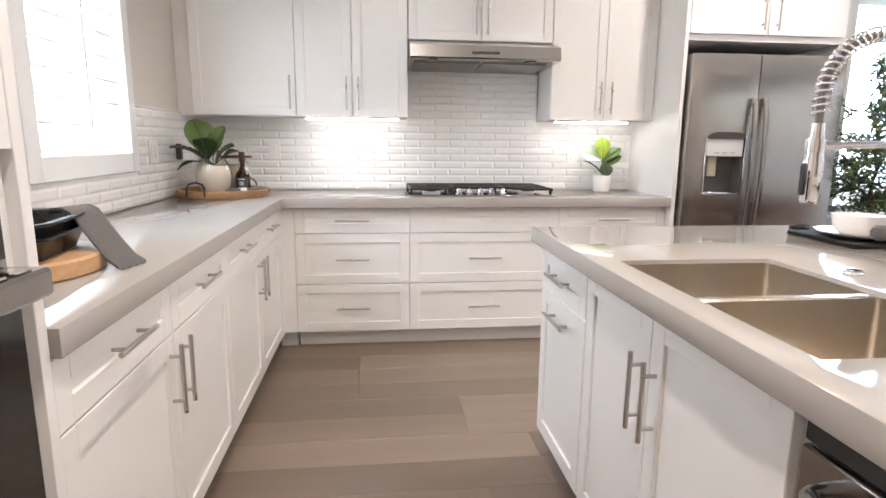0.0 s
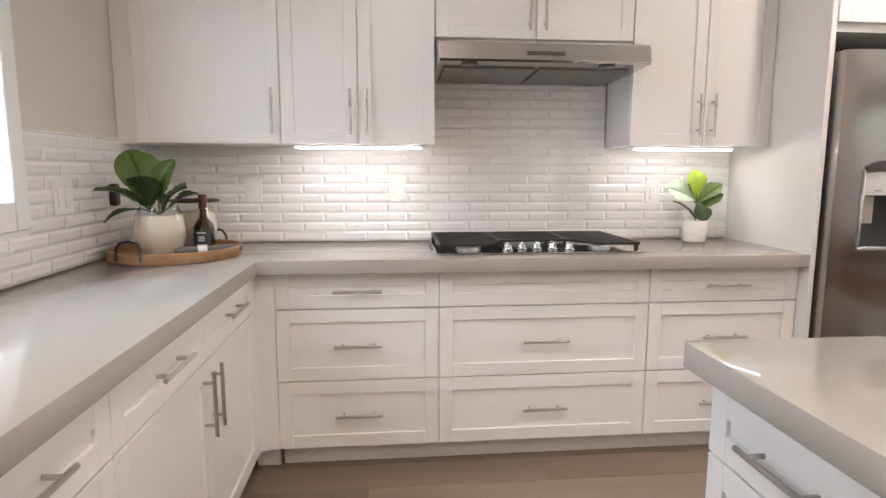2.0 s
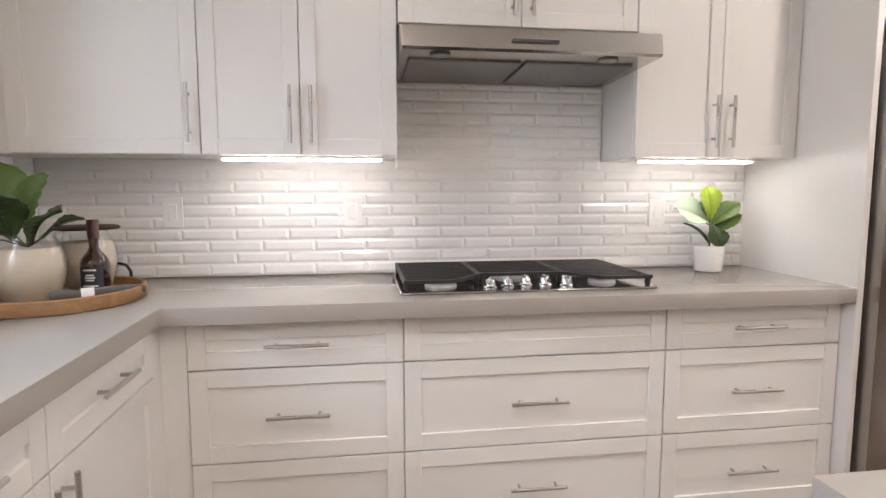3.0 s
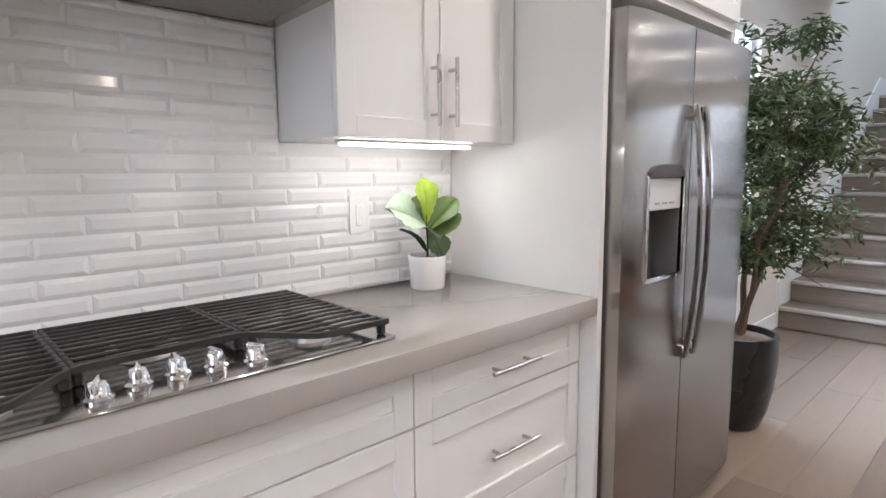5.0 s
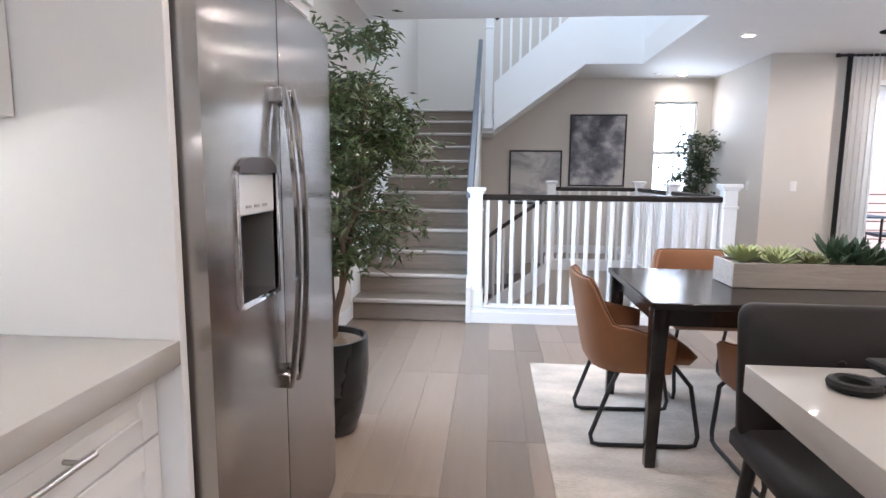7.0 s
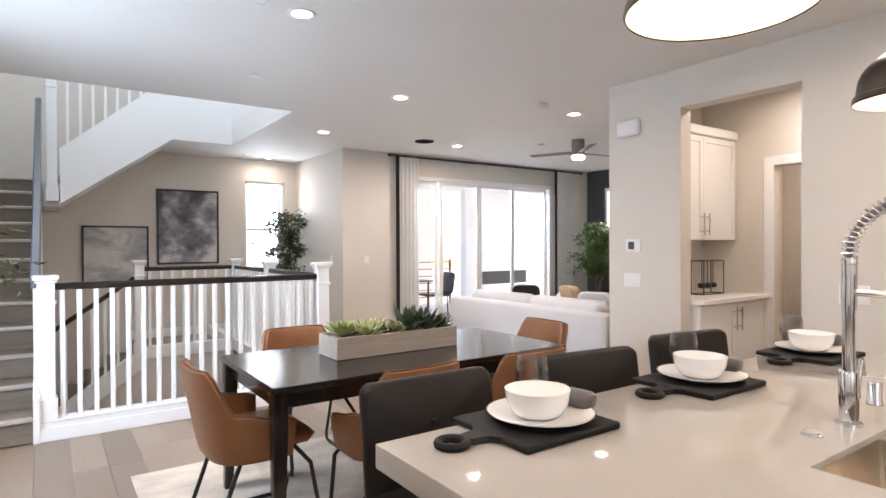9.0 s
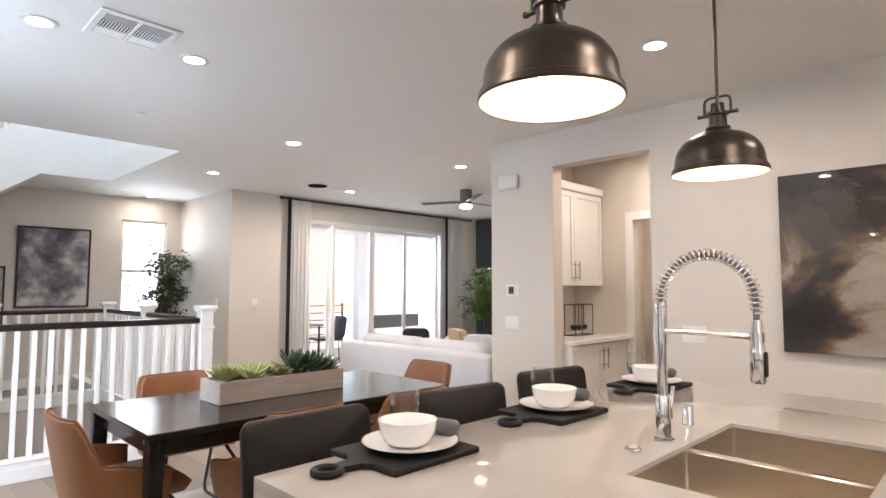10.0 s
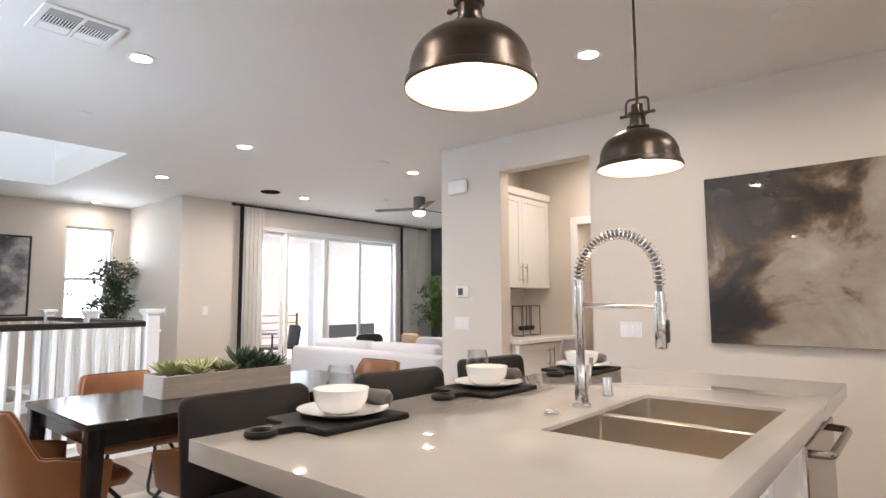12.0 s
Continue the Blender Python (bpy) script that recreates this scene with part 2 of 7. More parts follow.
# the cloth lets part of the light through
_cn, _cl = CURTAIN.node_tree.nodes, CURTAIN.node_tree.links
_tr = _cn.new("ShaderNodeBsdfTranslucent")
_tr.inputs["Color"].default_value = (0.85, 0.84, 0.82, 1)
_mx = _cn.new("ShaderNodeMixShader")
_mx.inputs[0].default_value = 0.62
_cl.new(_cn["Principled BSDF"].outputs[0], _mx.inputs[1])
_cl.new(_tr.outputs[0], _mx.inputs[2])
_cl.new(_mx.outputs[0], _cn["Material Output"].inputs[0])
BLKCURT = material("black_curtain_band", (0.02, 0.02, 0.022), 0.9, bump=0.2, bump_scale=260)
BULB = glow("warm_bulb", (1.0, 0.87, 0.70), 3.0)
CANGLOW = glow("recessed_light_lens", (1.0, 0.93, 0.84), 14.0)
STRIP = glow("under_cabinet_strip", (1.0, 0.96, 0.91), 6.3)


def thin_glass(name, tint, gloss=0.5):
    """Thin-walled glass: what is behind shows through, the rim and the flanks mirror the room."""
    m = bpy.data.materials.new(name)
    m.use_nodes = True
    n, ln = m.node_tree.nodes, m.node_tree.links
    n.remove(n["Principled BSDF"])
    tr = n.new("ShaderNodeBsdfTransparent")
    tr.inputs["Color"].default_value = (*tint, 1)
    gl = n.new("ShaderNodeBsdfGlossy")
    gl.inputs["Roughness"].default_value = 0.02
    lw = n.new("ShaderNodeLayerWeight")
    lw.inputs["Blend"].default_value = 0.5
    pw = n.new("ShaderNodeMath")
    pw.operation = "POWER"
    pw.inputs[1].default_value = 2.2
    ln.new(lw.outputs["Facing"], pw.inputs[0])
    fr = n.new("ShaderNodeMath")
    fr.operation = "MULTIPLY_ADD"
    fr.inputs[1].default_value, fr.inputs[2].default_value = gloss, 0.04
    ln.new(pw.outputs[0], fr.inputs[0])
    mx = n.new("ShaderNodeMixShader")
    ln.new(fr.outputs[0], mx.inputs[0])
    ln.new(tr.outputs[0], mx.inputs[1])
    ln.new(gl.outputs[0], mx.inputs[2])
    ln.new(mx.outputs[0], n["Material Output"].inputs[0])
    return m


CLEAR = thin_glass("clear_glass", (0.97, 0.975, 0.97))
TUMBLER = thin_glass("tumbler_glass", (0.95, 0.955, 0.96), 1.0)
PANE = glass("window_glass", (1, 1, 1), 0.0, 1.02)


# ---- mesh helpers ----
class G:
    """Vertices and faces gathered for one mesh."""

    def __init__(self):
        self.v, self.f = [], []

    def add(self, v, f):
        o = len(self.v)
        self.v += [tuple(p) for p in v]
        self.f += [tuple(i + o for i in q) for q in f]
        return self

    def box(self, lo, hi, b=0.002):
        x0, y0, z0 = (min(p, q) for p, q in zip(lo, hi))
        x1, y1, z1 = (max(p, q) for p, q in zip(lo, hi))
        b = min(b, 0.45 * min(x1 - x0, y1 - y0, z1 - z0))
        c = [(x, y, z) for x in (x0, x1) for y in (y0, y1) for z in (z0, z1)]
        if b <= 0:
            return self.add(c, [(0, 1, 3, 2), (4, 6, 7, 5), (0, 4, 5, 1), (2, 3, 7, 6), (0, 2, 6, 4), (1, 5, 7, 3)])
        v, idx = [], {}
        for i, p in enumerate(c):
            s = [1 if (i >> (2 - a)) & 1 else -1 for a in range(3)]
            for a in range(3):
                q = [p[k] - (s[k] * b if k != a else 0) for k in range(3)]
                idx[i, a] = len(v)
                v.append(q)
        f = []
        for a in range(3):
            bit = 2 - a
            o = [k for k in (0, 1, 2) if k != bit]
            for s in (0, 1):
                ids = [(s << bit) | (p << o[0]) | (q << o[1]) for p, q in ((0, 0), (1, 0), (1, 1), (0, 1))]
                f.append([idx[i, a] for i in ids])
        for a in range(3):
            bit = 2 - a
            o = [k for k in (0, 1, 2) if k != bit]
            for p in (0, 1):
                for q in (0, 1):
                    i = (p << o[0]) | (q << o[1])
                    j = i | (1 << bit)
                    others = [k for k in range(3) if k != a]
                    f.append([idx[i, others[0]], idx[j, others[0]], idx[j, others[1]], idx[i, others[1]]])
        for i in range(8):
            f.append([idx[i, 0], idx[i, 1], idx[i, 2]])
        return self.add(v, f)

    def cyl(self, p, q, r, r2=None, seg=16, caps=True):
        return self.tube([p, q], r, seg, caps, r2)

    def tube(self, pts, r, seg=10, caps=True, r2=None, closed=False):
        pts = [Vector(p) for p in pts]
        n = len(pts)
        rad = r if isinstance(r, (list, tuple)) else [r + ((r2 if r2 is not None else r) - r) * i / max(1, n - 1) for i in range(n)]
        v, f = [], []
        up = None
        for i, p in enumerate(pts):
            if closed:
                t = pts[(i + 1) % n] - pts[i - 1]
            else:
                t = pts[min(i + 1, n - 1)] - pts[max(i - 1, 0)]
            t.normalize()
            if up is None:
                up = t.orthogonal().normalized()
            up = (up - t * up.dot(t)).normalized()
            w = t.cross(up)
            for k in range(seg):
                a = 2 * math.pi * k / seg
                v.append(p + (up * math.cos(a) + w * math.sin(a)) * rad[i])
        for i in range(n if closed else n - 1):
            j = (i + 1) % n
            for k in range(seg):
                l = (k + 1) % seg
                f.append((i * seg + k, i * seg + l, j * seg + l, j * seg + k))
        if caps and not closed:
            f.append(tuple(range(seg)))
            f.append(tuple((n - 1) * seg + k for k in range(seg)))
        return self.add(v, f)

    def lathe(self, prof, seg=32, at=(0, 0, 0), sx=1.0, sy=1.0):
        """Turn (radius, height) pairs round the vertical axis."""
        v, f = [], []
        for r, z in prof:
            for k in range(seg):
                a = 2 * math.pi * k / seg
                v.append((at[0] + sx * r * math.cos(a), at[1] + sy * r * math.sin(a), at[2] + z))
        for i in range(len(prof) - 1):
            for k in range(seg):
                l = (k + 1) % seg
                f.append((i * seg + k, i * seg + l, (i + 1) * seg + l, (i + 1) * seg + k))
        return self.add(v, f)

    def prism(self, poly, axis, a, b):
        """A polygon drawn in the plane across an axis (in the order of the two other axes), from a to b along it."""
        o = [k for k in range(3) if k != axis]
        v = []
        for c in (a, b):
            for p in poly:
                q = [0, 0, 0]
                q[o[0]], q[o[1]], q[axis] = p[0], p[1], c
                v.append(q)
        n = len(poly)
        f = [tuple(range(n)), tuple(range(n, 2 * n))]
        f += [(i, (i + 1) % n, n + (i + 1) % n, n + i) for i in range(n)]
        return self.add(v, f)

    def turned(self, m, start=0):
        for i in range(start, len(self.v)):
            self.v[i] = tuple(m @ Vector(self.v[i]))
        return self

    def mesh(self, name, mat, smooth=40.0, bevel=0.0, subdiv=0):
        me = bpy.data.meshes.new(name)
        me.from_pydata(self.v, [], self.f)
        bm = bmesh.new()
        bm.from_mesh(me)
        if smooth:
            bmesh.ops.remove_doubles(bm, verts=bm.verts, dist=1e-6)
        bmesh.ops.recalc_face_normals(bm, faces=bm.faces)
        if bevel:
            ed = [e for e in bm.edges if len(e.link_faces) == 2 and e.calc_face_angle(0) > 0.5]
            bmesh.ops.bevel(bm, geom=ed, offset=bevel, segments=2, affect="EDGES", profile=0.5)
        bm.to_mesh(me)
        bm.free()
        me.materials.append(mat)
        if smooth:
            me.shade_smooth()
            me.set_sharp_from_angle(angle=radians(smooth))
        return me


def part(name, g, mat, parent=None, label="", smooth=40.0, bevel=0.0, subdiv=0):
    me = g.mesh(name, mat, smooth, bevel) if isinstance(g, G) else g
    ob = new(name, me)
    if parent is not None:
        ob.parent = parent
    if label:
        ob["label"] = label
    if subdiv:
        md = ob.modifiers.new("round", "SUBSURF")
        md.levels = md.render_levels = subdiv
    return ob


def thing(name, label, category, at=(0, 0, 0), turn=0.0, group="", kind=""):
    ob = new(name)
    ob.matrix_world = pose(*at, 0, 0, turn)
    return tagged(ob, label, category, group, kind)


def single(name, g, mat, label, category, smooth=40.0, bevel=0.0, kind="", group=""):
    return tagged(part(name, g, mat, None, "", smooth, bevel), label, category, group, kind)


def structure(name, g, mat, label="", smooth=0.0, bevel=0.0):
    return tagged(part(name, g, mat, None, "", smooth, bevel), label, "", "", "structure")


def arc(c, r, a0, a1, n, plane="xz"):
    out = []
    for i in range(n + 1):
        a = radians(a0 + (a1 - a0) * i / n)
        p, q = r * math.cos(a), r * math.sin(a)
        out.append({"xz": (c[0] + p, c[1], c[2] + q), "yz": (c[0], c[1] + p, c[2] + q), "xy": (c[0] + p, c[1] + q, c[2])}[plane])
    return out


# ---- setting: measures ----
CEILZ = 2.74
XL, YB = -1.12, 4.21          # left wall, kitchen back wall
YA = -1.09                    # wall with the painting
XF = 9.98                     # far hall wall
YS = 4.125                    # wall beside the stairs
XD = 8.15                     # wall with the sliding doors
YL = -5.60                    # dark end wall of the living room
XE = 3.975                     # end of the painting wall
WT = 0.14


def wall_x(name, y0, y1, x0, x1, z0, z1, holes, mat, label):
    """A wall running along x between x0 and x1, with rectangular holes (x0, x1, z0, z1) through it."""
    g = G()
    xs = sorted({x0, x1, *[h[0] for h in holes], *[h[1] for h in holes]})
    for a, b in zip(xs, xs[1:]):
        cut = sorted((h[2], h[3]) for h in holes if h[0] <= a + 1e-6 and h[1] >= b - 1e-6)
        z = z0
        for p, q in cut + [(z1, z1)]:
            if p > z + 1e-6:
                g.box((a, y0, z), (b, y1, p), 0)
            z = q
    return structure(name, g, mat, label)


def wall_y(name, x0, x1, y0, y1, z0, z1, holes, mat, label):
    g = G()
    ys = sorted({y0, y1, *[h[0] for h in holes], *[h[1] for h in holes]})
    for a, b in zip(ys, ys[1:]):
        cut = sorted((h[2], h[3]) for h in holes if h[0] <= a + 1e-6 and h[1] >= b - 1e-6)
        z = z0
        for p, q in cut + [(z1, z1)]:
            if p > z + 1e-6:
                g.box((x0, a, z), (x1, b, p), 0)
            z = q
    return structure(name, g, mat, label)


# openings
KWIN = (2.43, 3.17, 1.17, 2.35)       # kitchen window y0 y1 z0 z1
HWIN = (-0.23, 0.42, 0.90, 2.39)      # hall window
DWIN = (3.35, 4.75, 0.75, 2.25)       # dining window x0 x1 z0 z1
SDOOR = (-4.62, -1.66, 0.02, 2.42)    # sliding doors
OPENW = (2.40, 3.28, 0.0, 2.43)       # doorway to the pantry passage

wall_y("wall_west", XL - WT, XL, -1.2, YB + WT, 0, 5.4, [KWIN], WALL, "greige painted kitchen wall with a window")
wall_x("wall_north", YB, YB + WT, XL, 2.93, 0, CEILZ, [], WALL, "greige painted kitchen wall behind the cabinets")
wall_x("wall_north_dining", YS, YS + WT + 0.085, 2.93, 10.15, -2.8, 5.4, [DWIN], WALL, "greige wall beside tree and stairs")
wall_y("wall_east_hall", XF, XF + WT, -0.5, YS, -2.8, 5.4, [HWIN], WALL, "greige hall wall with pictures and a window")
wall_x("wall_hall_side", -0.44 - WT, -0.44, XD + WT, XF + WT, 0, CEILZ, [], WALL, "short greige wall beside the hall window")
wall_y("wall_sliding_doors", XD, XD + WT, YL, -0.44, 0, CEILZ, [SDOOR], WALL, "greige wall with tall sliding glass doors")
wall_x("wall_living_end", YL - WT, YL, XE - 0.5, XD + WT, 0, CEILZ, [(7.1, 7.75, 0.9, 2.4)], DARKWALL, "charcoal painted living room wall")
wall_x("wall_south", YA - WT, YA, XL - WT, XE, 0, CEILZ, [OPENW], WALL, "greige wall with painting and pantry doorway")
wall_y("wall_living_west", XE - WT, XE, YL, YA - WT, 0, CEILZ, [], WALL, "greige living room wall")
wall_x("wall_passage_back", -2.33 - 0.11, -2.33, 2.00, XE - WT, 0, CEILZ, [(2.40, 3.15, 0, 2.05)], WALL, "greige passage wall with an inner doorway")
# unseen side wall, added to close off the passage
wall_y("wall_passage_side", 2.00, 2.12, -4.0, YA - WT, 0, CEILZ, [], WALL, "greige wall added to close the pantry passage")
wall_x("wall_inner_room", -4.1, -4.0, 2.0, XE - WT, 0, CEILZ, [], WALL, "warm wall of the inner room")

# ceiling with the stairwell opening
g = G()
VX0, VX1, VY0 = 6.38, 8.76, 0.93
for lo, hi in (((XL, YL, 0), (VX0, YB, 0)), ((VX0, YL, 0), (VX1, VY0, 0)), ((VX1, YL, 0), (XF + WT, 1.68, 0))):
    g.box((lo[0], lo[1], CEILZ), (hi[0], hi[1], CEILZ + 0.30), 0)
structure("ceiling", g, CEIL, "smooth white ceiling with a stairwell opening")
g = G()
g.box((XL, YA, 5.4), (10.2, 4.4, 5.5), 0)
structure("roof_ceiling", g, CEIL, "white ceiling above the stairwell")
# upper storey round the stairwell
wall_y("wall_upper_west", VX0 - 0.12, VX0, VY0 - 0.12, YS, CEILZ + 0.30, 5.4, [], TRIM, "white upper stairwell wall")
wall_x("wall_upper_south", VY0 - 0.12, VY0, VX0, XF, CEILZ + 0.30, 5.4, [], TRIM, "white upper stairwell wall")

# slab under the planks, with the stairwell hole
g = G()
WX0, WX1, WY0, WY1 = 5.58, 8.42, 1.02, 3.06
for lo, hi in (((XL - WT, YL, 0), (WX0, YS, 0)), ((WX0, YL, 0), (XF, WY0, 0)), ((WX1, WY0, 0), (XF, 2.1, 0))):
    g.box((lo[0], lo[1], -0.25), (hi[0], hi[1], -0.012), 0)
structure("floor", g, wood("subfloor", (0.27, 0.21, 0.165), (0.20, 0.15, 0.12), 1.0, 0.5), "greige wood plank floor")
g = G()
g.box((4.8, 0.2, -2.9), (10.1, 4.2, -2.8), 0)
structure("floor_lower", g, wood("subfloor", (0.3, 0.23, 0.18), (0.2, 0.15, 0.12)), "lower storey floor below the stairwell")
wall_y("wall_well_west", 5.46, WX0, 0.9, 4.1, -2.8, -0.012, [], WALL, "wall of the stairwell below")
wall_x("wall_well_south", 0.90, WY0, 5.52, XF, -2.8, -0.25, [], WALL, "wall of the stairwell below")

# baseboards
g = G()
for lo, hi in (((2.95, YS - 0.014, 0), (5.46, YS, 0.13)), ((2.10 - 0.0, YA, 0), (2.38, YA + 0.014, 0.13)), ((3.30, YA, 0), (XE, YA + 0.014, 0.13)),
               ((XF - 0.014, -0.40, 0), (XF, 2.08, 0.13)), ((XD - 0.014, -1.6, 0), (XD, -0.42, 0.13))):
    g.box(lo, hi, 0.004)
structure("baseboard", g, TRIM, "white painted baseboard")


# ---- cabinet fronts ----
def front(kind, w, h, parent, m, handle="h", stile=0.055, hpos=None, label=""):
    """A shaker front of width w and height h, lying in local x/z with its face towards -y."""
    t = 0.02
    g = G()
    g.box((stile - 0.004, -t + 0.009, stile - 0.004), (w - stile + 0.004, 0, h - stile + 0.004), 0)
    g.box((0, -t, 0), (stile, 0, h), 0.0015)
    g.box((w - stile, -t, 0), (w, 0, h), 0.0015)
    g.box((stile, -t, 0), (w - stile, 0, stile), 0.0015)
    g.box((stile, -t, h - stile), (w - stile, 0, h), 0.0015)
    ob = part(kind, g, CAB, parent, label, 30)
    ob.matrix_basis = m
    if handle:
        L = 0.195
        g = G()
        if handle == "h":
            cx, cz = hpos or (w / 2, h / 2)
            g.cyl((cx - L / 2, -t - 0.032, cz), (cx + L / 2, -t - 0.032, cz), 0.0062, seg=12)
            for s in (-0.064, 0.064):
                g.cyl((cx + s, -t + 0.001, cz), (cx + s, -t - 0.032, cz), 0.005, seg=10)
        else:
            cx, cz = hpos
            g.cyl((cx, -t - 0.032, cz - L / 2), (cx, -t - 0.032, cz + L / 2), 0.0062, seg=12)
            for s in (-0.064, 0.064):
                g.cyl((cx, -t + 0.001, cz + s), (cx, -t - 0.032, cz + s), 0.005, seg=10)
        part("handle", g, NICKEL, ob, "brushed nickel bar handle", 50)
    return ob


def carcass(lo, hi, parent, toe=0.0, toe_dir=(0, 0)):
    """The box of a cabinet; a recessed toe kick where toe is its height."""
    g = G()
    g.box((lo[0], lo[1], lo[2] + toe), hi, 0.001)
    ob = part("body", g, CAB, parent, "", 30)
    if toe:
        g = G()
        a = [lo[0], lo[1]]
        b = [hi[0], hi[1]]
        for k in (0, 1):
            if toe_dir[k] < 0:
                a[k] += 0.07
            if toe_dir[k] > 0:
                b[k] -= 0.07
        g.box((a[0], a[1], lo[2]), (b[0], b[1], lo[2] + toe), 0)
        part("toe_kick", g, CAB, parent)
    return ob


GAP = 0.002
YF = 3.652       # back run: cabinet box front (fronts stand 2 cm proud)
XFACE = -0.525   # left run box front


def back_unit(x0, x1, fronts, group="base cabinets"):
    c = thing("base_cabinet", "white shaker drawer base cabinet with bar handles", "cabinet", (x0, YF, 0), group=group)
    carcass((0, 0, 0), (x1 - x0, YB - YF - 0.004, 0.858), c, 0.105, (0, -1))
    for z0, z1, h in fronts:
        front("drawer", x1 - x0 - 2 * GAP, z1 - z0, c, pose(GAP, -0.001, z0), "h" if h else "")
    return c


D3 = [(0.707, 0.853, 1), (0.403, 0.702, 1), (0.110, 0.398, 1)]
back_unit(-0.432, 0.233, D3)
back_unit(0.233, 1.138, [(0.707, 0.853, 0)] + D3[1:])
back_unit(1.138, 1.812, D3)
g = G()
g.box((XFACE, 3.562, 0.105), (XFACE + 0.018, YF - 0.018, 0.858), 0.001)
g.box((XFACE, YF - 0.017, 0.105), (-0.4322, YF + 0.3, 0.858), 0.001)
g.box((XFACE - 0.02, YF + 0.06, 0.0), (-0.446, YF + 0.3, 0.105), 0)
single("corner_filler", g, CAB, "white filler panel between the cabinet runs", "filler panel", 30)


def left_unit(y0, y1):
    c = thing("base_cabinet", "white shaker base cabinet with two drawers and doors", "cabinet", (XFACE, y0, 0), 90, "base cabinets")
    w = y1 - y0
    carcass((0, 0, 0), (w, XFACE - XL - 0.004, 0.858), c, 0.105, (0, -1))
    hw = w / 2
    for i in (0, 1):
        front("drawer", hw - 2 * GAP, 0.139, c, pose(i * hw + GAP, -0.001, 0.716), "h", hpos=(hw / 2, 0.078))
        front("door", hw - 2 * GAP, 0.593, c, pose(i * hw + GAP, -0.001, 0.118), "v", hpos=((hw - 0.04) if i == 0 else 0.036, 0.593 - 0.115))
    return c


left_unit(1.30, 2.43)
left_unit(2.43, 3.56)

# tops
g = G()
g.prism([(XL + 0.002, 1.30), (-0.483, 1.30), (-0.483, 3.572), (1.811, 3.572), (1.811, YB - 0.014), (XL + 0.002, YB - 0.014)], 2, 0.86, 0.915)
single("countertop", g, QUARTZ, "glossy greige quartz L-shaped countertop on white cabinets", "countertop", 30, 0.0025)


def upper(x0, x1, z0, z1, doors, label, yf=3.922, group="wall cabinets"):
    c = thing("wall_cabinet", label, "cabinet", (x0, yf, z0), group=group)
    carcass((0, 0, 0), (x1 - x0, YB - yf - 0.003, z1 - z0), c)
    for a, b, hx in doors:
        front("door", b - a - 2 * GAP, z1 - z0 - 0.004, c, pose(a - x0 + GAP, -0.001, 0.002), "v", hpos=(hx, 0.135 if z0 < 1.7 else 0.13))
    return c


UZ, UT = 1.378, 2.62
upper(-1.03, -0.431, UZ, UT, [(-1.03, -0.431, 0.599 - 0.035)], "tall white shaker wall cabinet with one door")
upper(-0.431, 0.238, UZ, UT, [(-0.431, -0.098, 0.333 - 0.035), (-0.098, 0.238, 0.035)], "tall white shaker wall cabinet with two doors")
upper(0.240, 1.132, 1.838, UT, [(0.240, 0.686, 0.446 - 0.035), (0.686, 1.132, 0.035)], "white shaker wall cabinet above the range hood")
upper(1.134, 1.812, UZ, UT, [(1.134, 1.484, 0.35 - 0.035), (1.484, 1.812, 0.035)], "tall white shaker wall cabinet beside the fridge")
g = G()
g.box((XL + 0.003, 3.925, UZ), (-1.031, YB - 0.003, UT), 0.001)
single("filler_panel", g, CAB, "white filler panel between wall cabinet and wall", "filler panel", 30)

# fridge surround
g = G()
g.box((1.814, 3.572, 0.0), (1.838, YB - 0.003, UT), 0.0015)
single("tall_panel", g, CAB, "white tall panel beside the fridge", "cabinet panel", 30)
g = G()
g.box((2.802, 3.60, 0.0), (2.84, YB - 0.003, UT), 0.0015)
single("tall_panel", g, CAB, "white tall panel between fridge and tree", "cabinet panel", 30)
c = thing("fridge_cabinet", "white shaker two-door cabinet above the fridge", "cabinet", (1.840, 3.592, 1.828))
carcass((0, 0, 0), (0.960, YB - 3.592 - 0.003, UT - 1.828), c)
front("door", 0.472, 0.765, c, pose(0.003, -0.001, 0.035), "v", hpos=(0.472 - 0.04, 0.12))
front("door", 0.472, 0.765, c, pose(0.484, -0.001, 0.035), "v", hpos=(0.04, 0.12))


